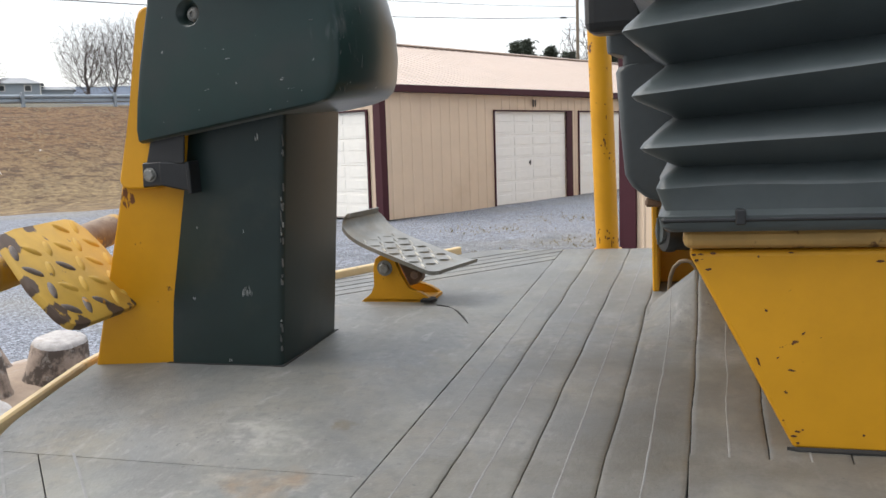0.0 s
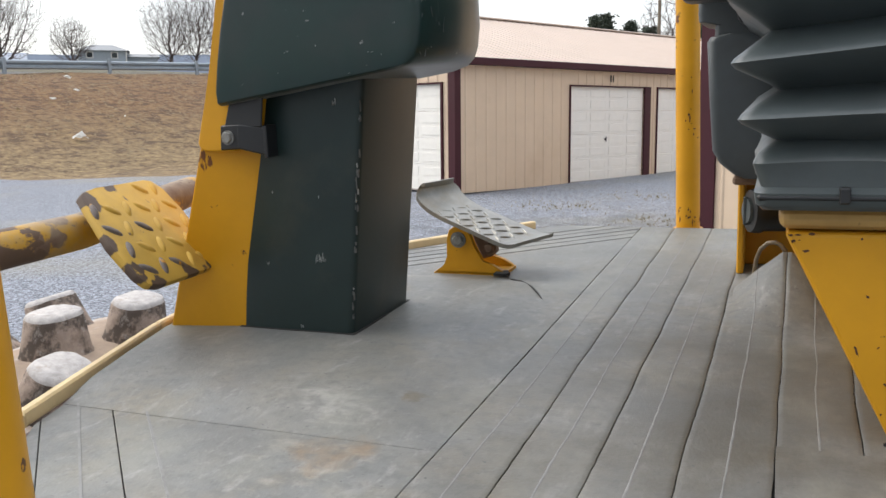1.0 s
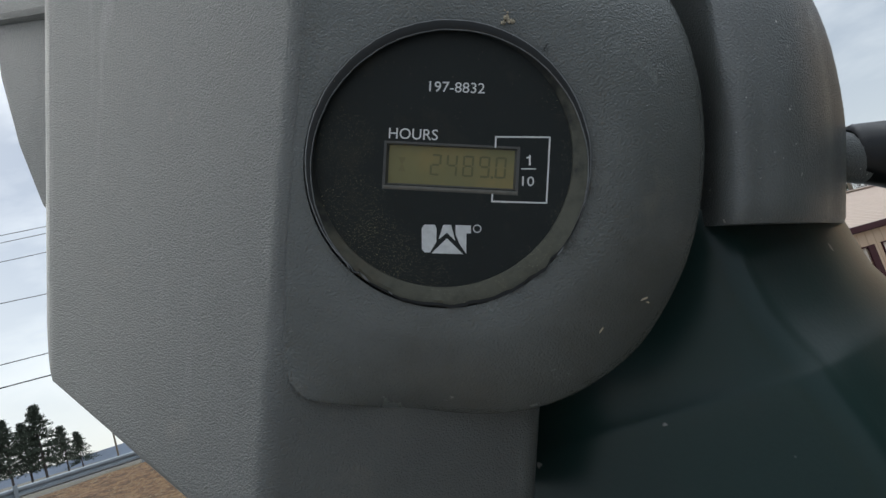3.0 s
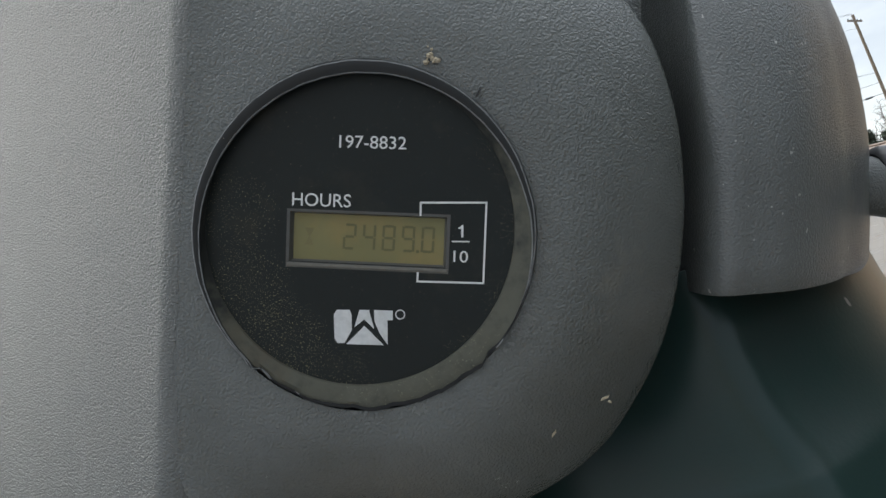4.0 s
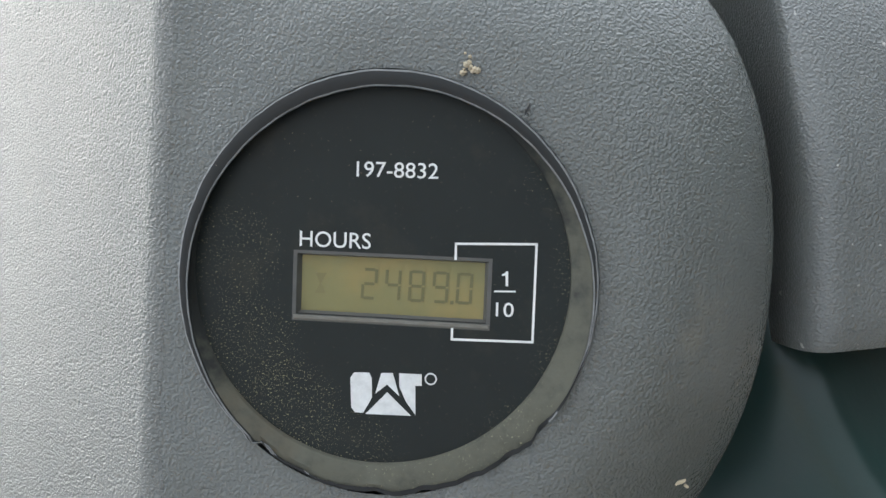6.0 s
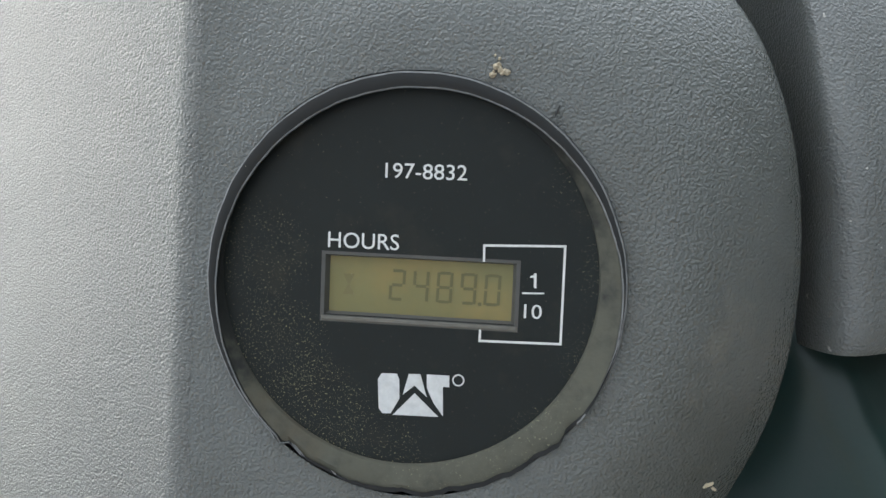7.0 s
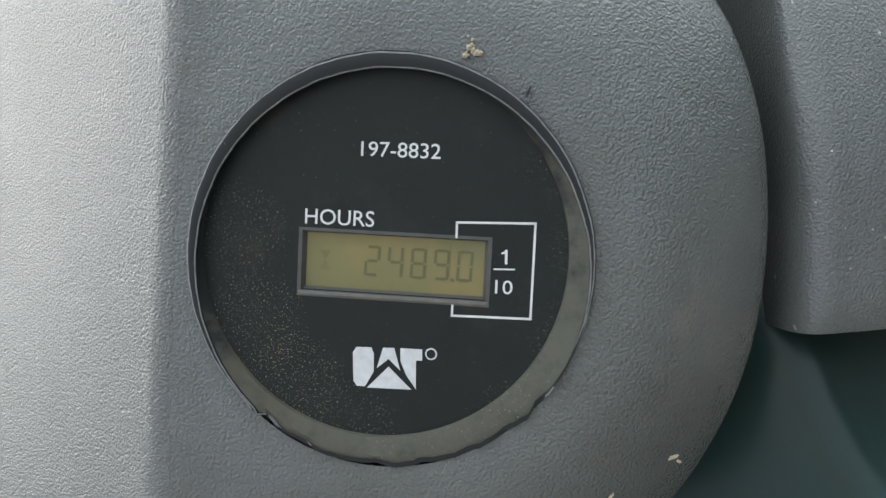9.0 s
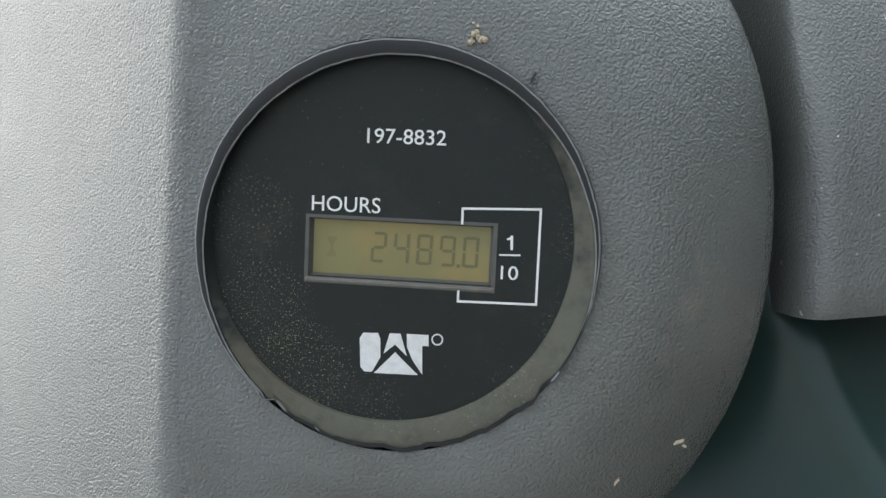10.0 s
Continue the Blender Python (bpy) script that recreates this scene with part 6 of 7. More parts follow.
    prism(bm, [(x * s, y * s, 0.00006) for x, y in (rot(-26.4, -5.0), rot(4.2, -5.0), rot(4.2, -5.8), rot(-26.4, -5.8))],
          [(x * s, y * s, 0.0003) for x, y in (rot(-26.2, -5.1), rot(4.0, -5.1), rot(4.0, -5.5), rot(-26.2, -5.5))])
    part("display_sill", bm, LCDSILL, met, "pale sill under the display")
    bm = bmesh.new()
    bm.faces.new([bm.verts.new((x * s, y * s, -0.0010)) for x, y in (rot(-26.0, 4.8), rot(-26.0, -4.8), rot(3.7, -4.8), rot(3.7, 4.8))])
    part("display", bm, LCD, met, "olive liquid-crystal display")
    # the reading
    for k, ch in enumerate("24890"):
        x, y = rot(-16.0 + 3.70 * k, -2.2)
        first = None
        for x0, x1, y0, y1 in seven(ch, 0, 0, 2.5 * s, 4.9 * s, 0.46 * s):
            bm = bmesh.new()
            box(bm, x0, x1, y0, y1, 0, 0.00003)
            bmesh.ops.transform(bm, verts=bm.verts, matrix=Matrix(((1, 0.03, 0, 0), (0, 1, 0, 0), (0, 0, 1, 0), (0, 0, 0, 1))))
            dg = part("digit" if first is None else "segment", bm, SEGMENT, first or met)
            if first is None:
                first = dg
                dg.matrix_local = pose(x * s, y * s, -0.00095, 0, 0, -2.4)
    bm = bmesh.new()
    for pts in (((-0.9, 1.6), (0.9, 1.6), (0.15, 0.05), (-0.15, 0.05)), ((-0.9, -1.6), (-0.15, -0.05), (0.15, -0.05), (0.9, -1.6))):
        slab(bm, [(x * s, y * s) for x, y in pts], "z", 0, 0.00003)
    flag = part("running_symbol", bm, SEGMENT_FAINT, met)
    x, y = rot(-22.4, 0.0)
    flag.matrix_local = pose(x * s, y * s, -0.00095, 0, 0, -2.4)
    bm = bmesh.new()
    box(bm, 0, 0.55 * s, 0, 0.55 * s, 0, 0.00003)
    pt = part("decimal_point", bm, SEGMENT, met)
    x, y = rot(-2.0, -2.3)
    pt.matrix_local = pose(x * s, y * s, -0.00095)
    # print
    z = 0.00008
    lettering("197-8832", met, -16.3 * s, 16.95 * s, 2.35 * s, 12.6 * s, z, PRINT, -2.2)
    lettering("HOURS", met, -25.4 * s, 6.25 * s, 2.45 * s, 11.2 * s, z, PRINT, -2.2)
    bm = bmesh.new()
    slab(bm, [(x * s, y * s) for x, y in ((6.45, 0.3), (6.85, 0.3), (6.85, 2.55), (6.55, 2.55), (6.35, 2.25), (5.9, 2.1), (5.9, 1.85), (6.45, 1.9))], "z", z, z + 0.00002)
    tagged(part("print", bm, PRINT, met), "white printed characters")
    lettering("10", met, 4.95 * s, -4.3 * s, 2.15 * s, 2.7 * s, z, PRINT, -2.0)
    def bar(x0, x1, y0, y1):
        bm = bmesh.new()
        box(bm, x0 * s, x1 * s, y0 * s, y1 * s, z, z + 0.00002)
        part("printed_line", bm, PRINT, met)
    bar(4.7, 8.0, -0.62, -0.36)
    def line(a, b, w=0.36):
        a, b = Vector((*a, 0)), Vector((*b, 0))
        d = (b - a).normalized()
        q = Vector((-d.y, d.x, 0)) * w / 2
        bm = bmesh.new()
        prism(bm, [(p.x * s, p.y * s, z) for p in (a - q - d * w / 2, b - q + d * w / 2, b + q + d * w / 2, a + q - d * w / 2)],
              [(p.x * s, p.y * s, z + 0.00002) for p in (a - q - d * w / 2, b - q + d * w / 2, b + q + d * w / 2, a + q - d * w / 2)])
        part("printed_line", bm, PRINT, met)
    line((-1.05, 6.7), (11.1, 6.65))
    line((11.1, 6.65), (10.5, -8.15))
    line((10.5, -8.15), (-1.75, -7.9))
    line((-1.05, 6.7), (-1.1, 4.4))
    line((-1.75, -7.9), (-1.65, -5.9))
    # the maker's mark as plain shapes: three blocks and a peak
    def mark(pts, name="mark"):
        bm = bmesh.new()
        slab(bm, [((x - 0.0) * s, y * s) for x, y in pts], "z", z, z + 0.00002)
        part(name, bm, LOGO, met)
    mark([(-17.6, -14.2), (-17.0, -13.3), (-14.6, -13.3), (-14.2, -14.2), (-14.2, -17.2), (-15.6, -19.6), (-16.9, -19.6), (-17.5, -18.8)])
    mark([(-13.7, -16.6), (-12.7, -13.3), (-10.9, -13.3), (-9.9, -16.9), (-11.8, -15.1)])
    mark([(-9.9, -13.3), (-6.4, -13.4), (-6.4, -15.2), (-7.4, -15.2), (-7.4, -19.8), (-8.9, -17.7), (-9.9, -15.4)])
    mark([(-15.3, -19.8), (-11.8, -16.3), (-8.1, -19.9)])
    bm = bmesh.new()
    c = Vector((-5.0, -14.1, 0)) * s
    loft(bm, [ring(c + Vector((0, 0, z)), (0, 0, 1), 0.95 * s, 24), ring(c + Vector((0, 0, z)), (0, 0, 1), 0.72 * s, 24)], cap=False)
    part("mark", bm, LOGO, met)


make_console()
make_meter()


COVER = [(18, -52), (46, -50), (54, -42), (56.6, -31), (58.0, -22.5), (59.4, -17.6), (61.6, -15.0), (64.4, -14.9), (67.4, -16.0), (71, -17.2), (75, -19), (80, -23), (85, -28.6), (90, -35.4), (95, -44),
         (101, -53), (106, -63), (110.5, -74), (114.5, -85), (118, -97), (121.5, -109), (124, -120), (124, -132), (112, -146), (60, -150), (18, -140)]


def cover_line(y):
    """A level section of the lever cover in the meter's axes, in millimetres: a fold beside the boss, then a long round flank."""
    shrink = 0.9 * smooth(-10.5, -12.0, y) + 1.5 * smooth(10, 36, y) + 16 * max(0.0, (y - 18) / 48) ** 2.1
    fold = 1 - 0.75 * smooth(0, 45, y)
    mid = Vector((52.0, -100.0))
    pts = []
    for px, pz in COVER:
        q = mid + (Vector((px, pz)) - mid) * (1 - shrink / 80)
        q.x -= 0.10 * max(0.0, y - 12) * smooth(44, 60, px) * smooth(80, 62, px)      # the fold leans towards the boss higher up
        if px < 60:
            q.y += (1 - fold) * 3.0
        pts.append(q)
    out = []
    for i in range(len(pts) - 1):
        p0, p1, p2, p3 = pts[max(i - 1, 0)], pts[i], pts[i + 1], pts[min(i + 2, len(pts) - 1)]
        for t in (0.0, 1 / 3, 2 / 3):
            out.append(0.5 * (2 * p1 + (p2 - p0) * t + (2 * p0 - 5 * p1 + 4 * p2 - p3) * t * t + (3 * p1 - p0 - 3 * p2 + p3) * t ** 3))
    out.append(pts[-1])
    return out


def make_lever():
    hub = thing("lever_housing", "dark grained plastic lever housing at the head of the column", "housing", METER)
    s = MM_
    bm = bmesh.new()
    loops = []
    for y in (-12.0, -11.4, -10.5, -6, 0, 6, 12, 18, 24, 30, 36, 42, 47, 52, 57, 61, 64, 66):
        lp = []
        for q in cover_line(y):
            yy = y + (0.05 * (q.x - 62) + 0.004 * max(0.0, q.x - 84) ** 1.45) * smooth(20, -12, y)
            lp.append((q.x * s, yy * s, q.y * s))
        loops.append(lp)
    loft(bm, loops)
    part("body", bm, SHROUD_EDGE, hub, smooth=True)
    # slots on the flank above and below the lever
    for y0, y1 in ((21, 44), (-5, 7)):
        bm = bmesh.new()
        lo, hi = [], []
        for y, row in ((y0, lo), (y1, hi)):
            ln = cover_line(y)
            p = ln[57]
            d = (ln[60] - ln[54]).normalized()
            nrm = Vector((-d.y, d.x))
            p = p - d * 0.16 * (y - 20)
            for u, v in ((-0.8, -3.0), (0.8, -3.0), (0.8, 0.12), (-0.8, 0.12)):
                q = p + d * u + nrm * v
                row.append((q.x * s, y * s, q.y * s))
        prism(bm, lo, hi)
        part("slot", bm, GROOVE, hub)
    lev = thing("control_lever", "short control lever with a black tapered grip", "lever", MACHINE)
    a, b = Vector((0.1030, 0.040, 0.4560)), Vector((0.1420, 0.080, 0.4290))
    d = (b - a).normalized()
    bm = bmesh.new()
    tube(bm, [a - d * 0.004, a + d * 0.012], 0.0075, 16)
    part("stem", bm, SHROUD_EDGE, lev, smooth=True)
    bm = bmesh.new()
    k = [(0.007, 0.0070), (0.009, 0.0088), (0.02, 0.0102), (0.033, 0.0112), (0.045, 0.0112), (0.050, 0.0095), (0.052, 0.006)]
    tube(bm, [a + d * t + Vector((0, 0, 0.004 * math.sin(t / 0.06 * 3.1))) for t, _ in k], [r for _, r in k], 20)
    part("grip", bm, GRIP, lev, "worn black grip", smooth=True)


make_lever()

# ---------------------------------------------------------------- pedal and foot rest


def tread(bm, place, u, v, w, cells, long=0.0125, wide=0.0048, high=0.0022):
    """Raised lozenges of tread plate, turned this way and that, on the plane through place."""
    nrm = u.cross(v).normalized() if w is None else w
    for a, b, deg in cells:
        c = place + u * a + v * b
        d = u * math.cos(radians(deg)) + v * math.sin(radians(deg))
        q = nrm.cross(d)
        loops = []
        for t, r, h in ((0.0, 1.0, 0.0), (0.5, 0.80, 0.6), (1.0, 0.35, 1.0)):
            loops.append([c + d * long * r * math.cos(2 * math.pi * i / 14) + q * wide * r * math.sin(2 * math.pi * i / 14) + nrm * high * h for i in range(14)])
        loft(bm, loops)


def make_foot_rest():
    rest = thing("foot_rest", "worn yellow tread-plate foot rest on a bent tube", "foot rest", MACHINE)
    o = Vector((-0.1536, -0.108, 0.092))
    u, nrm = Vector((-0.182, 0.979, -0.089)).normalized(), Vector((0.69, 0.19, 0.69)).normalized()
    nrm = (nrm - u * nrm.dot(u)).normalized()
    v = nrm.cross(u)
    out = [(-0.016, 0.104), (-0.006, 0.109), (0.020, 0.113), (0.122, 0.122), (0.138, 0.120), (0.148, 0.105), (0.145, 0.075), (0.132, 0.008), (0.122, -0.004), (0.090, -0.013),
           (-0.022, -0.0165), (-0.038, -0.012), (-0.044, 0.0), (-0.041, 0.040)]
    bm = bmesh.new()
    prism(bm, [o + u * a + v * b - nrm * 0.009 for a, b in out], [o + u * a + v * b for a, b in out], 0.0022, 2)
    cells = []
    for i in range(6):
        for j in range(5):
            a, b = -0.018 + i * 0.029, 0.004 + j * 0.026
            if -0.026 + 0.0 < a < 0.128 and b < 0.108 + 0.05 * (a) - 0.004:
                cells.append((a, b, 55 if (i + j) % 2 else -35))
    bare = [q for q in cells if q[0] < -0.01 or q[1] < 0.02 and q[0] < 0.05 or abs(q[0] - 0.04) < 0.012 and abs(q[1] - 0.056) < 0.012]
    tread(bm, o, u, v, nrm, [q for q in cells if q not in bare])
    plate = part("tread_plate", bm, PLATE, rest, "tread plate with its paint worn through", smooth=True)
    for q in bare:
        bm = bmesh.new()
        tread(bm, o, u, v, nrm, [q])
        part("stud", bm, BARE, plate, "stud worn to dark bare steel", smooth=True)
    bm = bmesh.new()
    tube(bm, [(-0.285, 0.12, 0.140), (-0.268, 0.05, 0.138), (-0.258, -0.03, 0.133), (-0.250, -0.11, 0.128), (-0.247, -0.21, 0.128), (-0.243, -0.30, 0.125), (-0.239, -0.38, 0.108),
              (-0.236, -0.43, 0.07), (-0.236, -0.44, 0.0), (-0.236, -0.44, -0.05)], 0.0185, 20)
    part("tube", bm, YELLOW_WORN, rest, "bent yellow tube with worn paint", smooth=True)


def make_pedal():
    ped = thing("brake_pedal", "bare-steel tread-plate pedal on a yellow bracket", "pedal", MACHINE)
    o = Vector((-0.035, 0.312, 0.0885))            # near front corner
    u = Vector((0.1205, -0.022, -0.0425))          # to the rear
    v = Vector((0.034, 0.080, 0.002))              # across
    nrm = u.cross(v).normalized()
    un, vn = u.normalized(), v.normalized()
    lu, lv = u.length, v.length
    bm = bmesh.new()
    # a sheet with its front end curled up and its rear end turned up a little
    prof = [(-0.0255, 0.0325), (-0.0285, 0.0318), (-0.0310, 0.0290), (-0.0320, 0.0245), (-0.0310, 0.0190), (-0.0280, 0.0138), (-0.0230, 0.0094), (-0.0160, 0.0058), (-0.0070, 0.0030), (0.004, 0.0012), (0.016, 0.0003), (0.03, 0.0),
            (lu * 0.5, 0.0), (lu * 0.86, 0.0), (lu * 0.92, 0.0010), (lu * 0.97, 0.0032), (lu * 1.02, 0.0066)]
    loops = []
    for a, h in prof:
        nar = 0.10 * lv * smooth(0.012, 0.032, h)
        p, q = o + un * a + nrm * h + vn * nar, o + un * a + nrm * h + vn * (lv - nar * 2.2)
        d = nrm * 0.0058
        loops.append([p, q, q - d, p - d])
    loft(bm, loops)
    cells = []
    for i in range(8):
        for j in range(6):
            a, b = 0.006 + i * 0.0160, 0.009 + j * 0.0145
            if a < lu - 0.012 and b < lv - 0.006:
                cells.append((a, b, 62 if (i + j) % 2 else -28))
    tread(bm, o, un, vn, nrm, cells, 0.0092, 0.0021, 0.0019)
    part("tread_plate", bm, STEEL, ped, "polished bare-steel tread plate", smooth=True)
    bm = bmesh.new()
    outl = [(-0.040, 0.0), (-0.022, 0.012), (-0.017, 0.024), (-0.018, 0.048), (-0.014, 0.062), (-0.004, 0.069), (0.008, 0.067), (0.016, 0.058), (0.022, 0.038), (0.034, 0.018), (0.050, 0.014),
            (0.062, 0.007), (0.066, 0.0)]
    slab(bm, outl, "y", 0.322, 0.331, 0.001, 1)
    slab(bm, outl, "y", 0.368, 0.377, 0.001, 1)
    box(bm, -0.035, 0.066, 0.322, 0.377, 0.0, 0.004)
    part("bracket", bm, YELLOW, ped, "yellow steel bracket")
    bm = bmesh.new()
    prism(bm, [(0.012, 0.334, 0.062), (0.030, 0.334, 0.020), (0.044, 0.334, 0.024), (0.050, 0.334, 0.052), (0.030, 0.334, 0.066)],
          [(0.012, 0.366, 0.062), (0.030, 0.366, 0.020), (0.044, 0.366, 0.024), (0.050, 0.366, 0.052), (0.030, 0.366, 0.066)], 0.002, 1)
    part("arm", bm, RUSTY, ped, "rusty steel arm")
    bm = bmesh.new()
    bolt_head(bm, (0.0, 0.3215, 0.049), (0, -1, 0), 0.0080, 0.006, 6, 1.4)
    part("bolt", bm, SCREW, ped)
    bm = bmesh.new()
    bolt_head(bm, (0.0425, 0.334, 0.0375), (0, -1, 0), 0.0062, 0.010, 20, 1.5)
    part("bolt", bm, RUSTY, ped)
    # small dark wedge on the floor at the end of the bracket
    bm = bmesh.new()
    slab(bm, [(0.054, 0.309), (0.070, 0.310), (0.075, 0.318), (0.068, 0.332), (0.054, 0.332)], "z", 0.0026, 0.0062)
    part("dark_wedge", bm, GROOVE, ped)


make_foot_rest()
make_pedal()

# ---------------------------------------------------------------- seat base, bellows and side console


def make_seat():
    seat = thing("operator_chair", "operator chair on a chipped yellow steel pedestal with black vinyl bellows", "chair", MACHINE)
    bm = bmesh.new()
    lo = [(0.491, -0.143, 0.001), (1.02, -0.143, 0.001), (1.02, 0.335, 0.001), (0.491, 0.335, 0.001)]
    hi = [(0.4165, -0.143, 0.150), (1.02, -0.143, 0.155), (1.02, 0.335, 0.155), (0.4165, 0.335, 0.150)]
    prism(bm, lo, hi, 0.003, 2)
    base = part("pedestal", bm, YELLOW, seat, "yellow steel pedestal with chipped paint")
    bm = bmesh.new()
    box(bm, 0.4125, 1.02, -0.138, 0.33, 0.151, 0.166, 0.007, 3)
    part("top_flange", bm, FLANGE, base, "tan dusty top flange")
    rnd = random.Random(31)
    for k in range(64):
        if k >= 46:             # longer scrapes on the open face
            z, x = rnd.uniform(0.015, 0.125), rnd.uniform(0.44, 0.70)
            x = max(x, 0.425 + (0.15 - z) * 0.497)
            t, w, h = rnd.uniform(-1.2, 1.2), rnd.uniform(0.0015, 0.0055), rnd.uniform(0.0004, 0.0010)
            loop = []
            for q in (0.2, 1.0, 1.9, 2.8, 3.7, 4.6, 5.5):
                u, v = w * math.cos(q) * rnd.uniform(0.5, 1.1), h * math.sin(q) * rnd.uniform(0.4, 1.4)
                loop.append((x + u * math.cos(t) - v * math.sin(t), z + u * math.sin(t) + v * math.cos(t)))
            bm = bmesh.new()
            slab(bm, loop, "y", -0.1433, -0.1420)
            part("paint_chip", bm, CHIP, base)
            continue
        z = 0.150 - abs(rnd.gauss(0, 0.010)) if k < 30 else 0.004 + abs(rnd.gauss(0, 0.010))
        x = rnd.uniform(0.43, 0.72) + (0.15 - z) * 0.5
        if k % 5 == 0:
            x = 0.4165 + (0.15 - z) * 0.497 + rnd.uniform(0.002, 0.010)
        w, h = rnd.uniform(0.0008, 0.0042), rnd.uniform(0.0004, 0.0012)
        loop = [(x + w * math.cos(q) * rnd.uniform(0.5, 1.1), z + h * math.sin(q) * rnd.uniform(0.5, 1.1)) for q in (0.2, 1.0, 1.9, 2.8, 3.7, 4.6, 5.5)]
        bm = bmesh.new()
        slab(bm, loop, "y", -0.1433, -0.1420)
        part("paint_chip", bm, CHIP, base)
    bm = bmesh.new()
    prism(bm, [(0.486, -0.1445, 0.0005), (0.494, -0.1475, 0.0005), (0.60, -0.1455, 0.0005), (0.60, -0.141, 0.0005)],
          [(0.486, -0.1445, 0.0032), (0.494, -0.1475, 0.0018), (0.60, -0.1455, 0.0018), (0.60, -0.141, 0.0032)])
    part("foot_gap", bm, GROOVE, base)

    bm = bmesh.new()
    rings = [(0.402, -0.158, 0.168, 0.0), (0.397, -0.162, 0.172, 0.0), (0.396, -0.163, 0.180, 0.0), (0.400, -0.159, 0.1835, 0.0), (0.396, -0.161, 0.190, 0.0), (0.394, -0.162, 0.199, 0.0), (0.399, -0.155, 0.2075, 0.0),
             (0.4090, -0.142, 0.2145, 0.0), (0.4020, -0.150, 0.2190, 0.01), (0.3880, -0.1665, 0.2275, 0.028), (0.3850, -0.1705, 0.2305, 0.03), (0.3870, -0.1685, 0.2335, 0.03),
             (0.3985, -0.153, 0.2410, 0.038), (0.4090, -0.135, 0.2480, 0.045), (0.4010, -0.145, 0.2535, 0.055), (0.3820, -0.1670, 0.2635, 0.075), (0.3790, -0.1715, 0.2668, 0.08), (0.3810, -0.1695, 0.2700, 0.08),
             (0.3920, -0.154, 0.2790, 0.075), (0.4030, -0.134, 0.2885, 0.07), (0.3940, -0.146, 0.2960, 0.08), (0.3760, -0.1680, 0.3080, 0.10), (0.3730, -0.1730, 0.3115, 0.10), (0.3750, -0.1705, 0.3150, 0.10),
             (0.3840, -0.157, 0.3240, 0.11), (0.3940, -0.137, 0.3340, 0.11), (0.3830, -0.152, 0.3440, 0.12), (0.3680, -0.1700, 0.3555, 0.13), (0.3650, -0.1750, 0.3590, 0.13), (0.3670, -0.1720, 0.3630, 0.13),
             (0.3860, -0.143, 0.3800, 0.14), (0.3700, -0.165, 0.3970, 0.14), (0.3620, -0.174, 0.4040, 0.14), (0.380, -0.15, 0.430, 0.14)]
    loops = []
    for xl, yf, z, tilt in rings:
        lp = []
        wr = 0.0080 * smooth(0.180, 0.196, z) if z < 0.2140 else 0.0016
        for x, y in rounded(xl, xl + 0.50, yf, 0.39 - (yf + 0.16), 0.008, 0.008, 3):
            lp.append((x, y))
        # more points along the straight sides, so that they can crease
        fine = []
        for (ax, ay), (bx, by) in zip(lp, lp[1:] + lp[:1]):
            m = max(1, int(math.hypot(bx - ax, by - ay) / 0.018))
            fine += [(ax + (bx - ax) * k / 28, ay + (by - ay) * k / 28) for k in range(28)] if m > 8 else [(ax, ay)]
        out = []
        for x, y in fine:
            j = wr * noise.noise(Vector((x * 11, y * 11, z * 34)))
            out.append((x + j, y + j, z + tilt * (x - xl) + 0.9 * j))
        loops.append(out)
    loft(bm, loops)
    bel = part("bellows", bm, VINYL, seat, "creased black vinyl suspension bellows", smooth=True)
    bm = bmesh.new()
    box(bm, 0.398, 0.91, -0.1635, 0.40, 0.1745, 0.1795, 0.002, 1)
    part("hem", bm, BLACK, bel)
    bm = bmesh.new()
    box(bm, 0.4490, 0.4560, -0.166, -0.158, 0.1735, 0.1845, 0.001, 1)
    part("clip", bm, BLACK, bel, "small black retaining clip")
    bm = bmesh.new()
    box(bm, 0.40, 0.9, -0.150, 0.38, 0.1665, 0.1740, 0.002, 1)
    part("base_plate", bm, RUSTY, bel, "brown steel base plate")

    # Unseen cushion and backrest, added to complete the chair and shade what is below.
    bm = bmesh.new()
    box(bm, 0.400, 0.86, -0.12, 0.34, 0.431, 0.545, 0.03, 4)
    part("cushion", bm, VINYL, seat, "black vinyl cushion", smooth=True)
    bm = bmesh.new()
    prism(bm, [(0.80, -0.16, 0.545), (0.89, -0.16, 0.545), (0.89, 0.39, 0.545), (0.80, 0.39, 0.545)], [(0.90, -0.14, 1.0), (0.97, -0.14, 1.0), (0.97, 0.37, 1.0), (0.90, 0.37, 1.0)], 0.03, 4)
    part("backrest", bm, VINYL, seat, smooth=True)

    side = thing("side_console", "dark grey plastic control console beside the seat", "console", MACHINE)
    bm = bmesh.new()
    loops = []
    for z, x0, x1 in ((0.137, 0.372, 0.46), (0.142, 0.360, 0.48), (0.155, 0.3445, 0.50), (0.170, 0.336, 0.50), (0.230, 0.3315, 0.50), (0.298, 0.3275, 0.50), (0.304, 0.331, 0.50), (0.307, 0.345, 0.50)):
        loops.append([(x, y, z + 0.05 * (y - 0.3) * 0) for x, y in rounded(x0, x1, 0.302, 0.47, 0.012, 0.012, 4)])
    loft(bm, loops)
    part("body", bm, BOXPLASTIC, side, smooth=True)
    bm = bmesh.new()
    loops = []
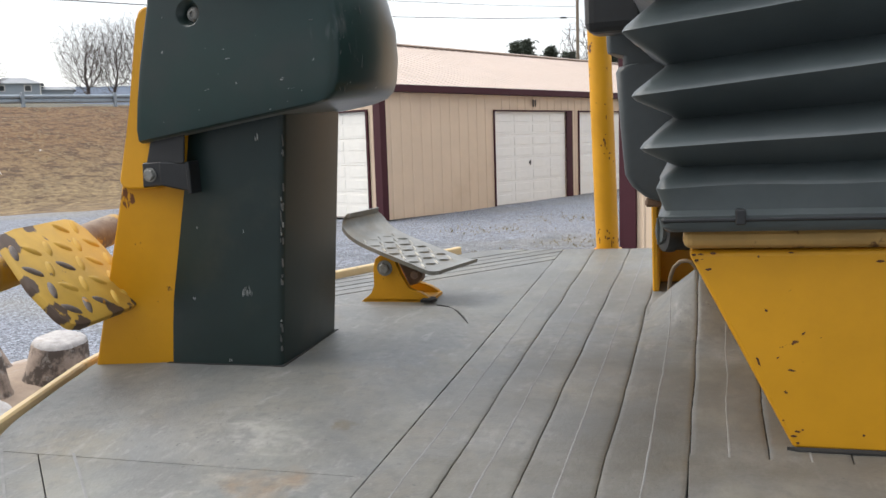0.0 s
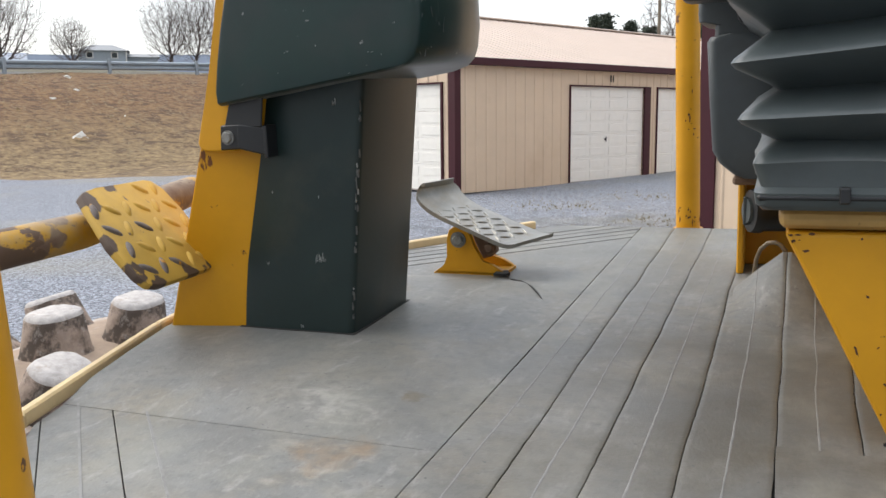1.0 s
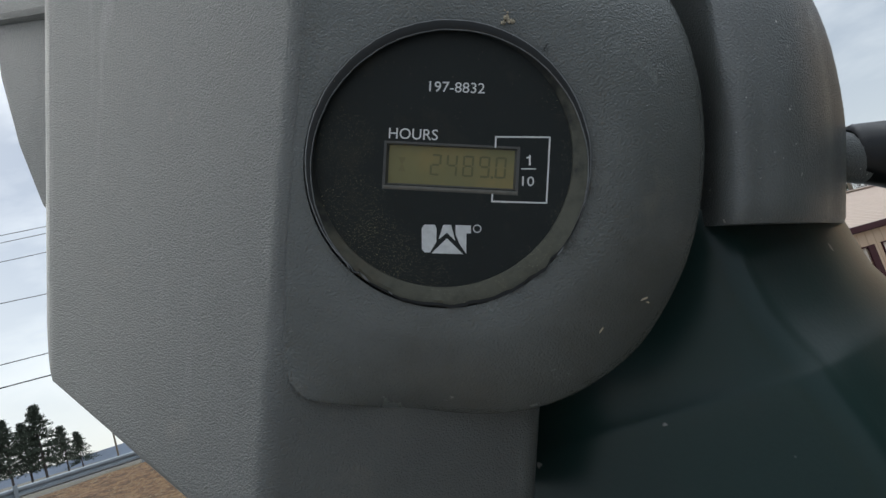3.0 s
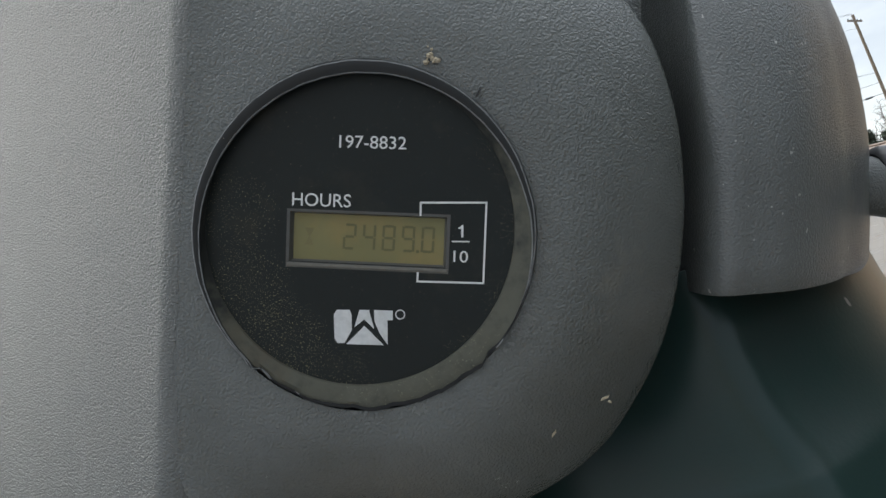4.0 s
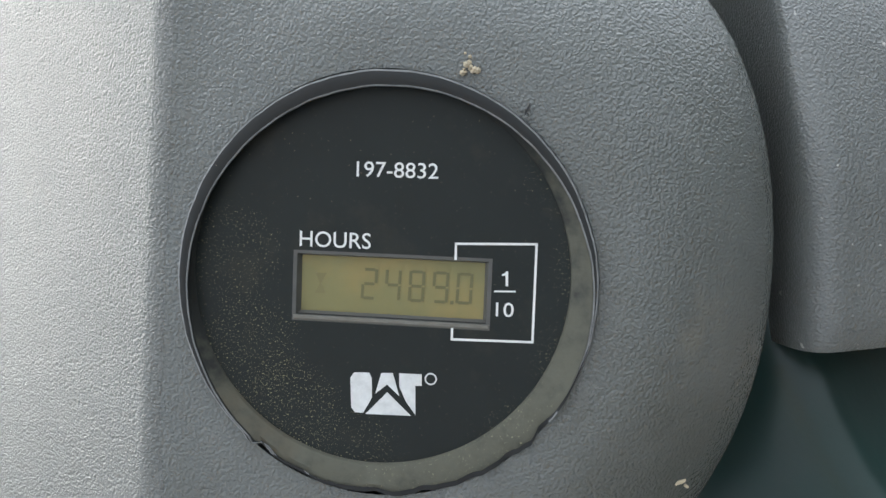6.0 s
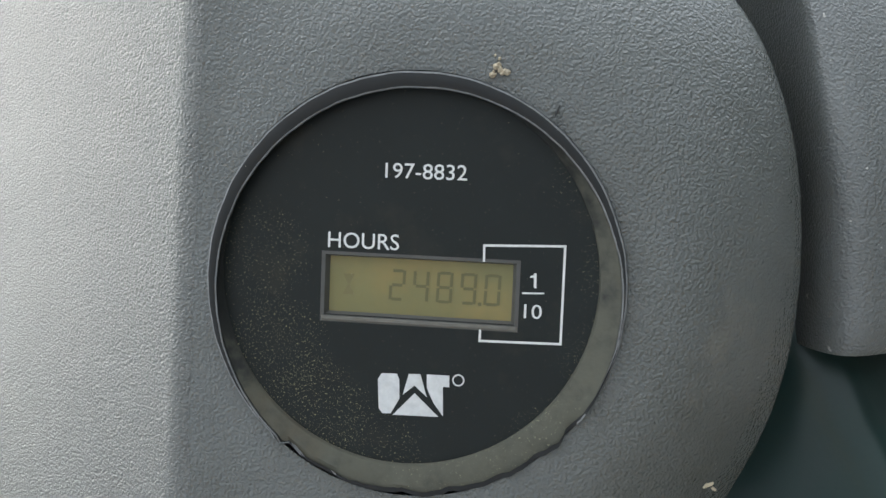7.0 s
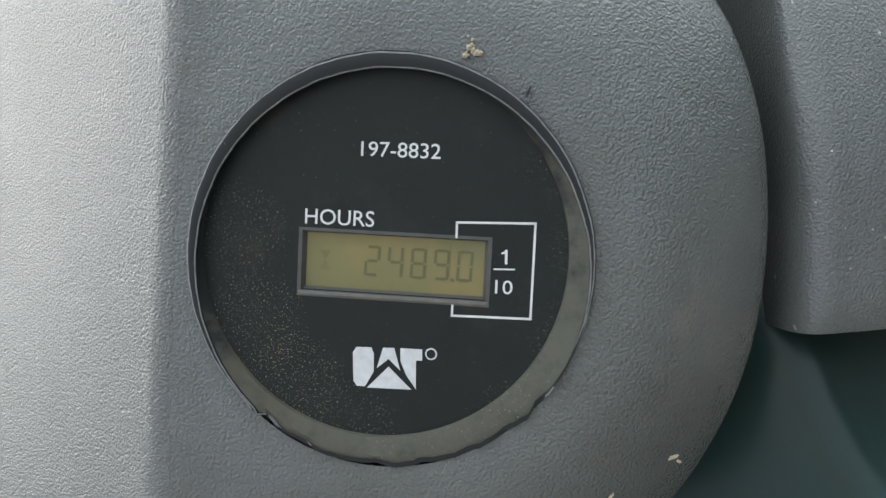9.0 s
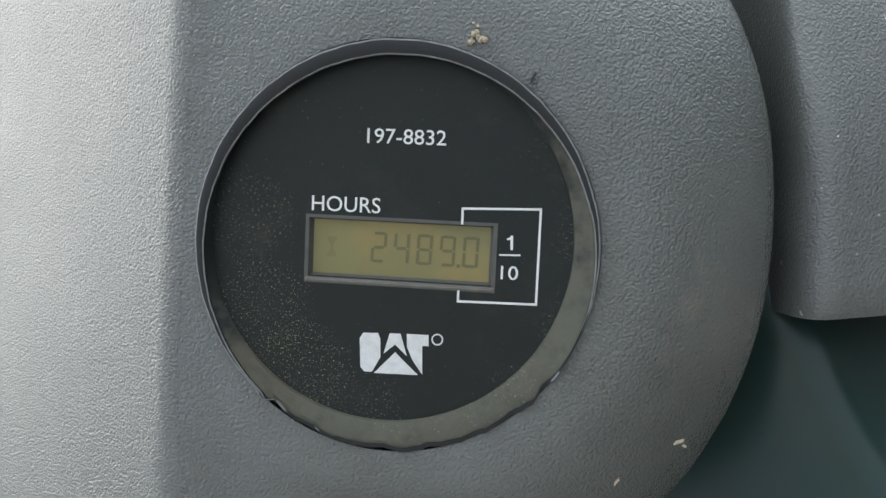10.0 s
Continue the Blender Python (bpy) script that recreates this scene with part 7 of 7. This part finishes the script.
    for z, x0, x1 in ((0.300, 0.336, 0.49), (0.318, 0.336, 0.49), (0.322, 0.3175, 0.49), (0.330, 0.3165, 0.49), (0.346, 0.3165, 0.49), (0.351, 0.318, 0.49), (0.353, 0.336, 0.49), (0.372, 0.335, 0.49), (0.376, 0.312, 0.49),
                      (0.384, 0.310, 0.49), (0.44, 0.313, 0.49), (0.50, 0.32, 0.49)):
        loops.append([(x, y, z) for x, y in rounded(x0, x1, 0.31, 0.465, 0.008, 0.01, 3)])
    loft(bm, loops)
    part("upper_body", bm, BOXPLASTIC, side, smooth=True)
    bm = bmesh.new()
    box(bm, 0.300, 0.372, 0.225, 0.295, 0.341, 0.52, 0.012, 3)
    part("armrest_pad", bm, BLACK, side, "black padded armrest")
    bm = bmesh.new()
    box(bm, 0.362, 0.44, 0.27, 0.33, 0.315, 0.50, 0.01, 3)
    part("control_box", bm, BLACK, side)
    bm = bmesh.new()
    box(bm, 0.360, 0.50, 0.31, 0.46, 0.1285, 0.139, 0.003, 1)
    part("tray", bm, RUSTY, side)

    leg = thing("support_leg", "yellow steel support leg of the side console", "bracket", MACHINE)
    bm = bmesh.new()
    box(bm, 0.3635, 0.372, 0.395, 0.47, 0.0, 0.130, 0.002, 1)
    box(bm, 0.370, 0.46, 0.462, 0.470, 0.0, 0.130, 0.002, 1)
    part("plate", bm, YELLOW, leg)

    can = thing("black_canister", "black round canister with a lid beside the seat", "canister", MACHINE)
    a, b = Vector((0.378, 0.375, 0.088)), Vector((0.455, 0.405, 0.085))
    d = (b - a).normalized()
    bm = bmesh.new()
    loft(bm, [ring(a, d, 0.020, 28), ring(a + d * 0.001, d, 0.027, 28), ring(a + d * 0.006, d, 0.0285, 28), ring(a + d * 0.014, d, 0.0285, 28), ring(a + d * 0.0145, d, 0.026, 28), ring(b, d, 0.026, 28)])
    part("can", bm, BLACK, can, smooth=True)
    bm = bmesh.new()
    loft(bm, [ring(a - d * 0.004, d, 0.010, 20), ring(a - d * 0.004, d, 0.016, 20), ring(a + d * 0.001, d, 0.017, 20)])
    box(bm, a.x - 0.007, a.x - 0.001, a.y - 0.003, a.y + 0.003, a.z - 0.018, a.z + 0.018, 0.001, 1)
    part("lid", bm, VINYL, can)
    bm = bmesh.new()
    tube(bm, [a + d * 0.03 + Vector((0, -0.004, 0.026)), a + d * 0.055 + Vector((0.0, -0.004, 0.03)), a + d * 0.085 + Vector((0, -0.01, 0.029))], 0.005, 10)
    part("strut", bm, RUSTY, can)

    hose = thing("hose_loop", "thin cream hose bent in a loop beside the seat base", "hose", MACHINE)
    bm = bmesh.new()
    tube(bm, [(0.388, 0.31, 0.020), (0.390, 0.305, 0.040), (0.3945, 0.30, 0.053), (0.4025, 0.298, 0.0610), (0.4105, 0.296, 0.0625), (0.4165, 0.295, 0.060), (0.422, 0.295, 0.053), (0.428, 0.30, 0.03)], 0.0026, 10)
    part("tube", bm, CREAM, hose, smooth=True)


make_seat()


def make_post(x, y, label, top=1.25, lean=(0, 0), r=0.0205):
    post = thing("canopy_post", label, "post", MACHINE, "canopy posts")
    bm = bmesh.new()
    tube(bm, [(x, y, -0.03), (x + lean[0] * 0.5, y + lean[1] * 0.5, top * 0.5), (x + lean[0], y + lean[1], top)], r, 24)
    part("tube", bm, YELLOW, post, smooth=True)
    rnd = random.Random(int(abs(x) * 1000))
    for k in range(24):
        z = abs(rnd.gauss(0, 0.022)) + 0.004 if k < 12 else rnd.gauss(0.19, 0.035) if k < 20 else rnd.uniform(0.0, 0.6)
        q = radians(rnd.gauss(-95, 30) if k < 12 else rnd.gauss(-72, 14))
        cx, cy = x + lean[0] * z / top, y + lean[1] * z / top
        w, h = rnd.uniform(0.02, 0.09) * (2.0 if k % 6 == 0 else 1.0), rnd.uniform(0.001, 0.0045) * (2.2 if k % 5 == 0 else 1.0)
        loops = []
        for rr in (r - 0.002, r + 0.0004):
            loops.append([(cx + rr * math.cos(q + w * u * k1), cy + rr * math.sin(q + w * u * k1), z + h * v * k1) for u, v, k1 in ((1, 0.1, 0.9), (0.5, 0.9, 0.7), (-0.3, 1, 1.0), (-1, 0.2, 0.8), (-0.5, -0.9, 1.0), (0.4, -0.8, 0.8))])
        bm = bmesh.new()
        prism(bm, loops[0], loops[1])
        part("paint_chip", bm, CHIP, post)
    bm = bmesh.new()
    cyl(bm, (x, y, -0.012), (x, y, -0.004), r * 1.25, 24)
    part("foot", bm, YELLOW, post)


make_post(0.2655, 0.779, "yellow tubular post with rusty chips at the platform edge", lean=(-0.02, 0.0))
make_post(0.192, -0.612, "yellow tubular post with chipped paint at the platform edge", lean=(-0.03, 0.0))


# ---------------------------------------------------------------- padfoot drum


def make_drum():
    drum = thing("padfoot_drum", "clay-caked padfoot drum of a soil roller", "roller drum", MACHINE)
    c, r = Vector((-1.20, 0.0, -0.845)), 0.522
    half = 0.95
    bm = bmesh.new()
    n = 96
    loops = []
    ys = [Y0 - half + 2 * half * k / 40 for k in range(41)]
    for y in ys:
        lp = []
        for i in range(n):
            a = 2 * math.pi * i / n
            rr = r + 0.006 * noise.noise(Vector((math.cos(a) * 7, y * 7, math.sin(a) * 7))) + 0.003 * noise.noise(Vector((math.cos(a) * 25, y * 25, math.sin(a) * 25)))
            lp.append((c.x + rr * math.cos(a), y, c.z + rr * math.sin(a)))
        loops.append(lp)
    loft(bm, loops)
    part("shell", bm, CLAY, drum, "drum shell caked with dried clay", smooth=True)
    return drum, c, r


def pad_mesh():
    """One pad: a tapered, rounded block."""
    bm = bmesh.new()
    loops = []
    for z, w, h in ((-0.02, 0.092, 0.078), (0.004, 0.083, 0.067), (0.045, 0.075, 0.059), (0.088, 0.0675, 0.0515), (0.0965, 0.063, 0.047), (0.1005, 0.055, 0.040)):
        lp = []
        for x, y in rounded(-w, w, -h, h, h * 0.92, h * 0.92, 7):
            j = 0.0022 * noise.noise(Vector((x * 40, y * 40, z * 40)))
            lp.append((x + j, y + j, z + j))
        loops.append(lp)
    loft(bm, loops)
    bm.normal_update()
    for f in bm.faces:
        if min(v.co.z for v in f.verts) > 0.085:
            f.material_index = 1
    return bm


def make_pads():
    drum, c, r = make_drum()
    me = None
    for col in range(-7, 2):
        for k in range(13):
            ang, y = 86.5 - 7.49 * col + 27.692 * k, 0.705 + 0.195 * col
            if me is None:
                ob = part("pad_foot", pad_mesh(), (CLAY_PAD, CHALK), drum, smooth=True)
                me = ob.data
            else:
                ob = new("pad_foot", me)
                ob.parent = drum
            a = radians(ang)
            # its own z points outwards, its own y along the drum
            nrm = Vector((math.cos(a), 0, math.sin(a)))
            ax = Vector((0, 1, 0))
            tx = ax.cross(nrm)
            ob.matrix_local = Matrix(((ax.x, tx.x, nrm.x, c.x + nrm.x * r), (ax.y, tx.y, nrm.y, y), (ax.z, tx.z, nrm.z, c.z + nrm.z * r), (0, 0, 0, 1)))


make_pads()


# ---------------------------------------------------------------- frame and wheels under the platform


def make_frame():
    fr = thing("roller_frame", "black steel frame that carries the platform and the drum", "frame", MACHINE)
    bm = bmesh.new()
    box(bm, 0.18, 2.05, -0.36, 0.55, -0.98, -0.162, 0.03, 2)
    part("rear_frame", bm, BLACK, fr)
    bm = bmesh.new()
    box(bm, -0.52, -0.30, -0.98, 1.17, -1.00, -0.68, 0.02, 2)
    part("cross_member", bm, BLACK, fr)
    bm = bmesh.new()
    box(bm, -0.31, 0.19, -0.05, 0.24, -0.96, -0.70, 0.02, 2)
    part("pivot_link", bm, BLACK, fr)
    for y in (-0.98, 1.07):
        bm = bmesh.new()
        box(bm, -1.38, -0.40, y, y + 0.10, -0.98, -0.70, 0.02, 2)
        part("side_arm", bm, BLACK, fr)
    for y in (-0.60, 0.79):
        wheel = thing("rear_wheel", "black rubber rear wheel of the roller", "wheel", MACHINE @ pose(1.52, y, -0.80), "rear wheels")
        bm = bmesh.new()
        loft(bm, [ring((0, d, 0), (0, 1, 0), r, 48, (1, 0, 0)) for d, r in ((-0.16, 0.36), (-0.20, 0.46), (-0.19, 0.60), (-0.15, 0.655), (0.15, 0.655), (0.19, 0.60), (0.20, 0.46), (0.16, 0.36))])
        part("tyre", bm, VINYL, wheel, smooth=True)
        bm = bmesh.new()
        loft(bm, [ring((0, d, 0), (0, 1, 0), r, 32, (1, 0, 0)) for d, r in ((-0.17, 0.35), (-0.12, 0.30), (0.12, 0.30), (0.17, 0.35))])
        part("rim", bm, YELLOW, wheel, smooth=True)


make_frame()
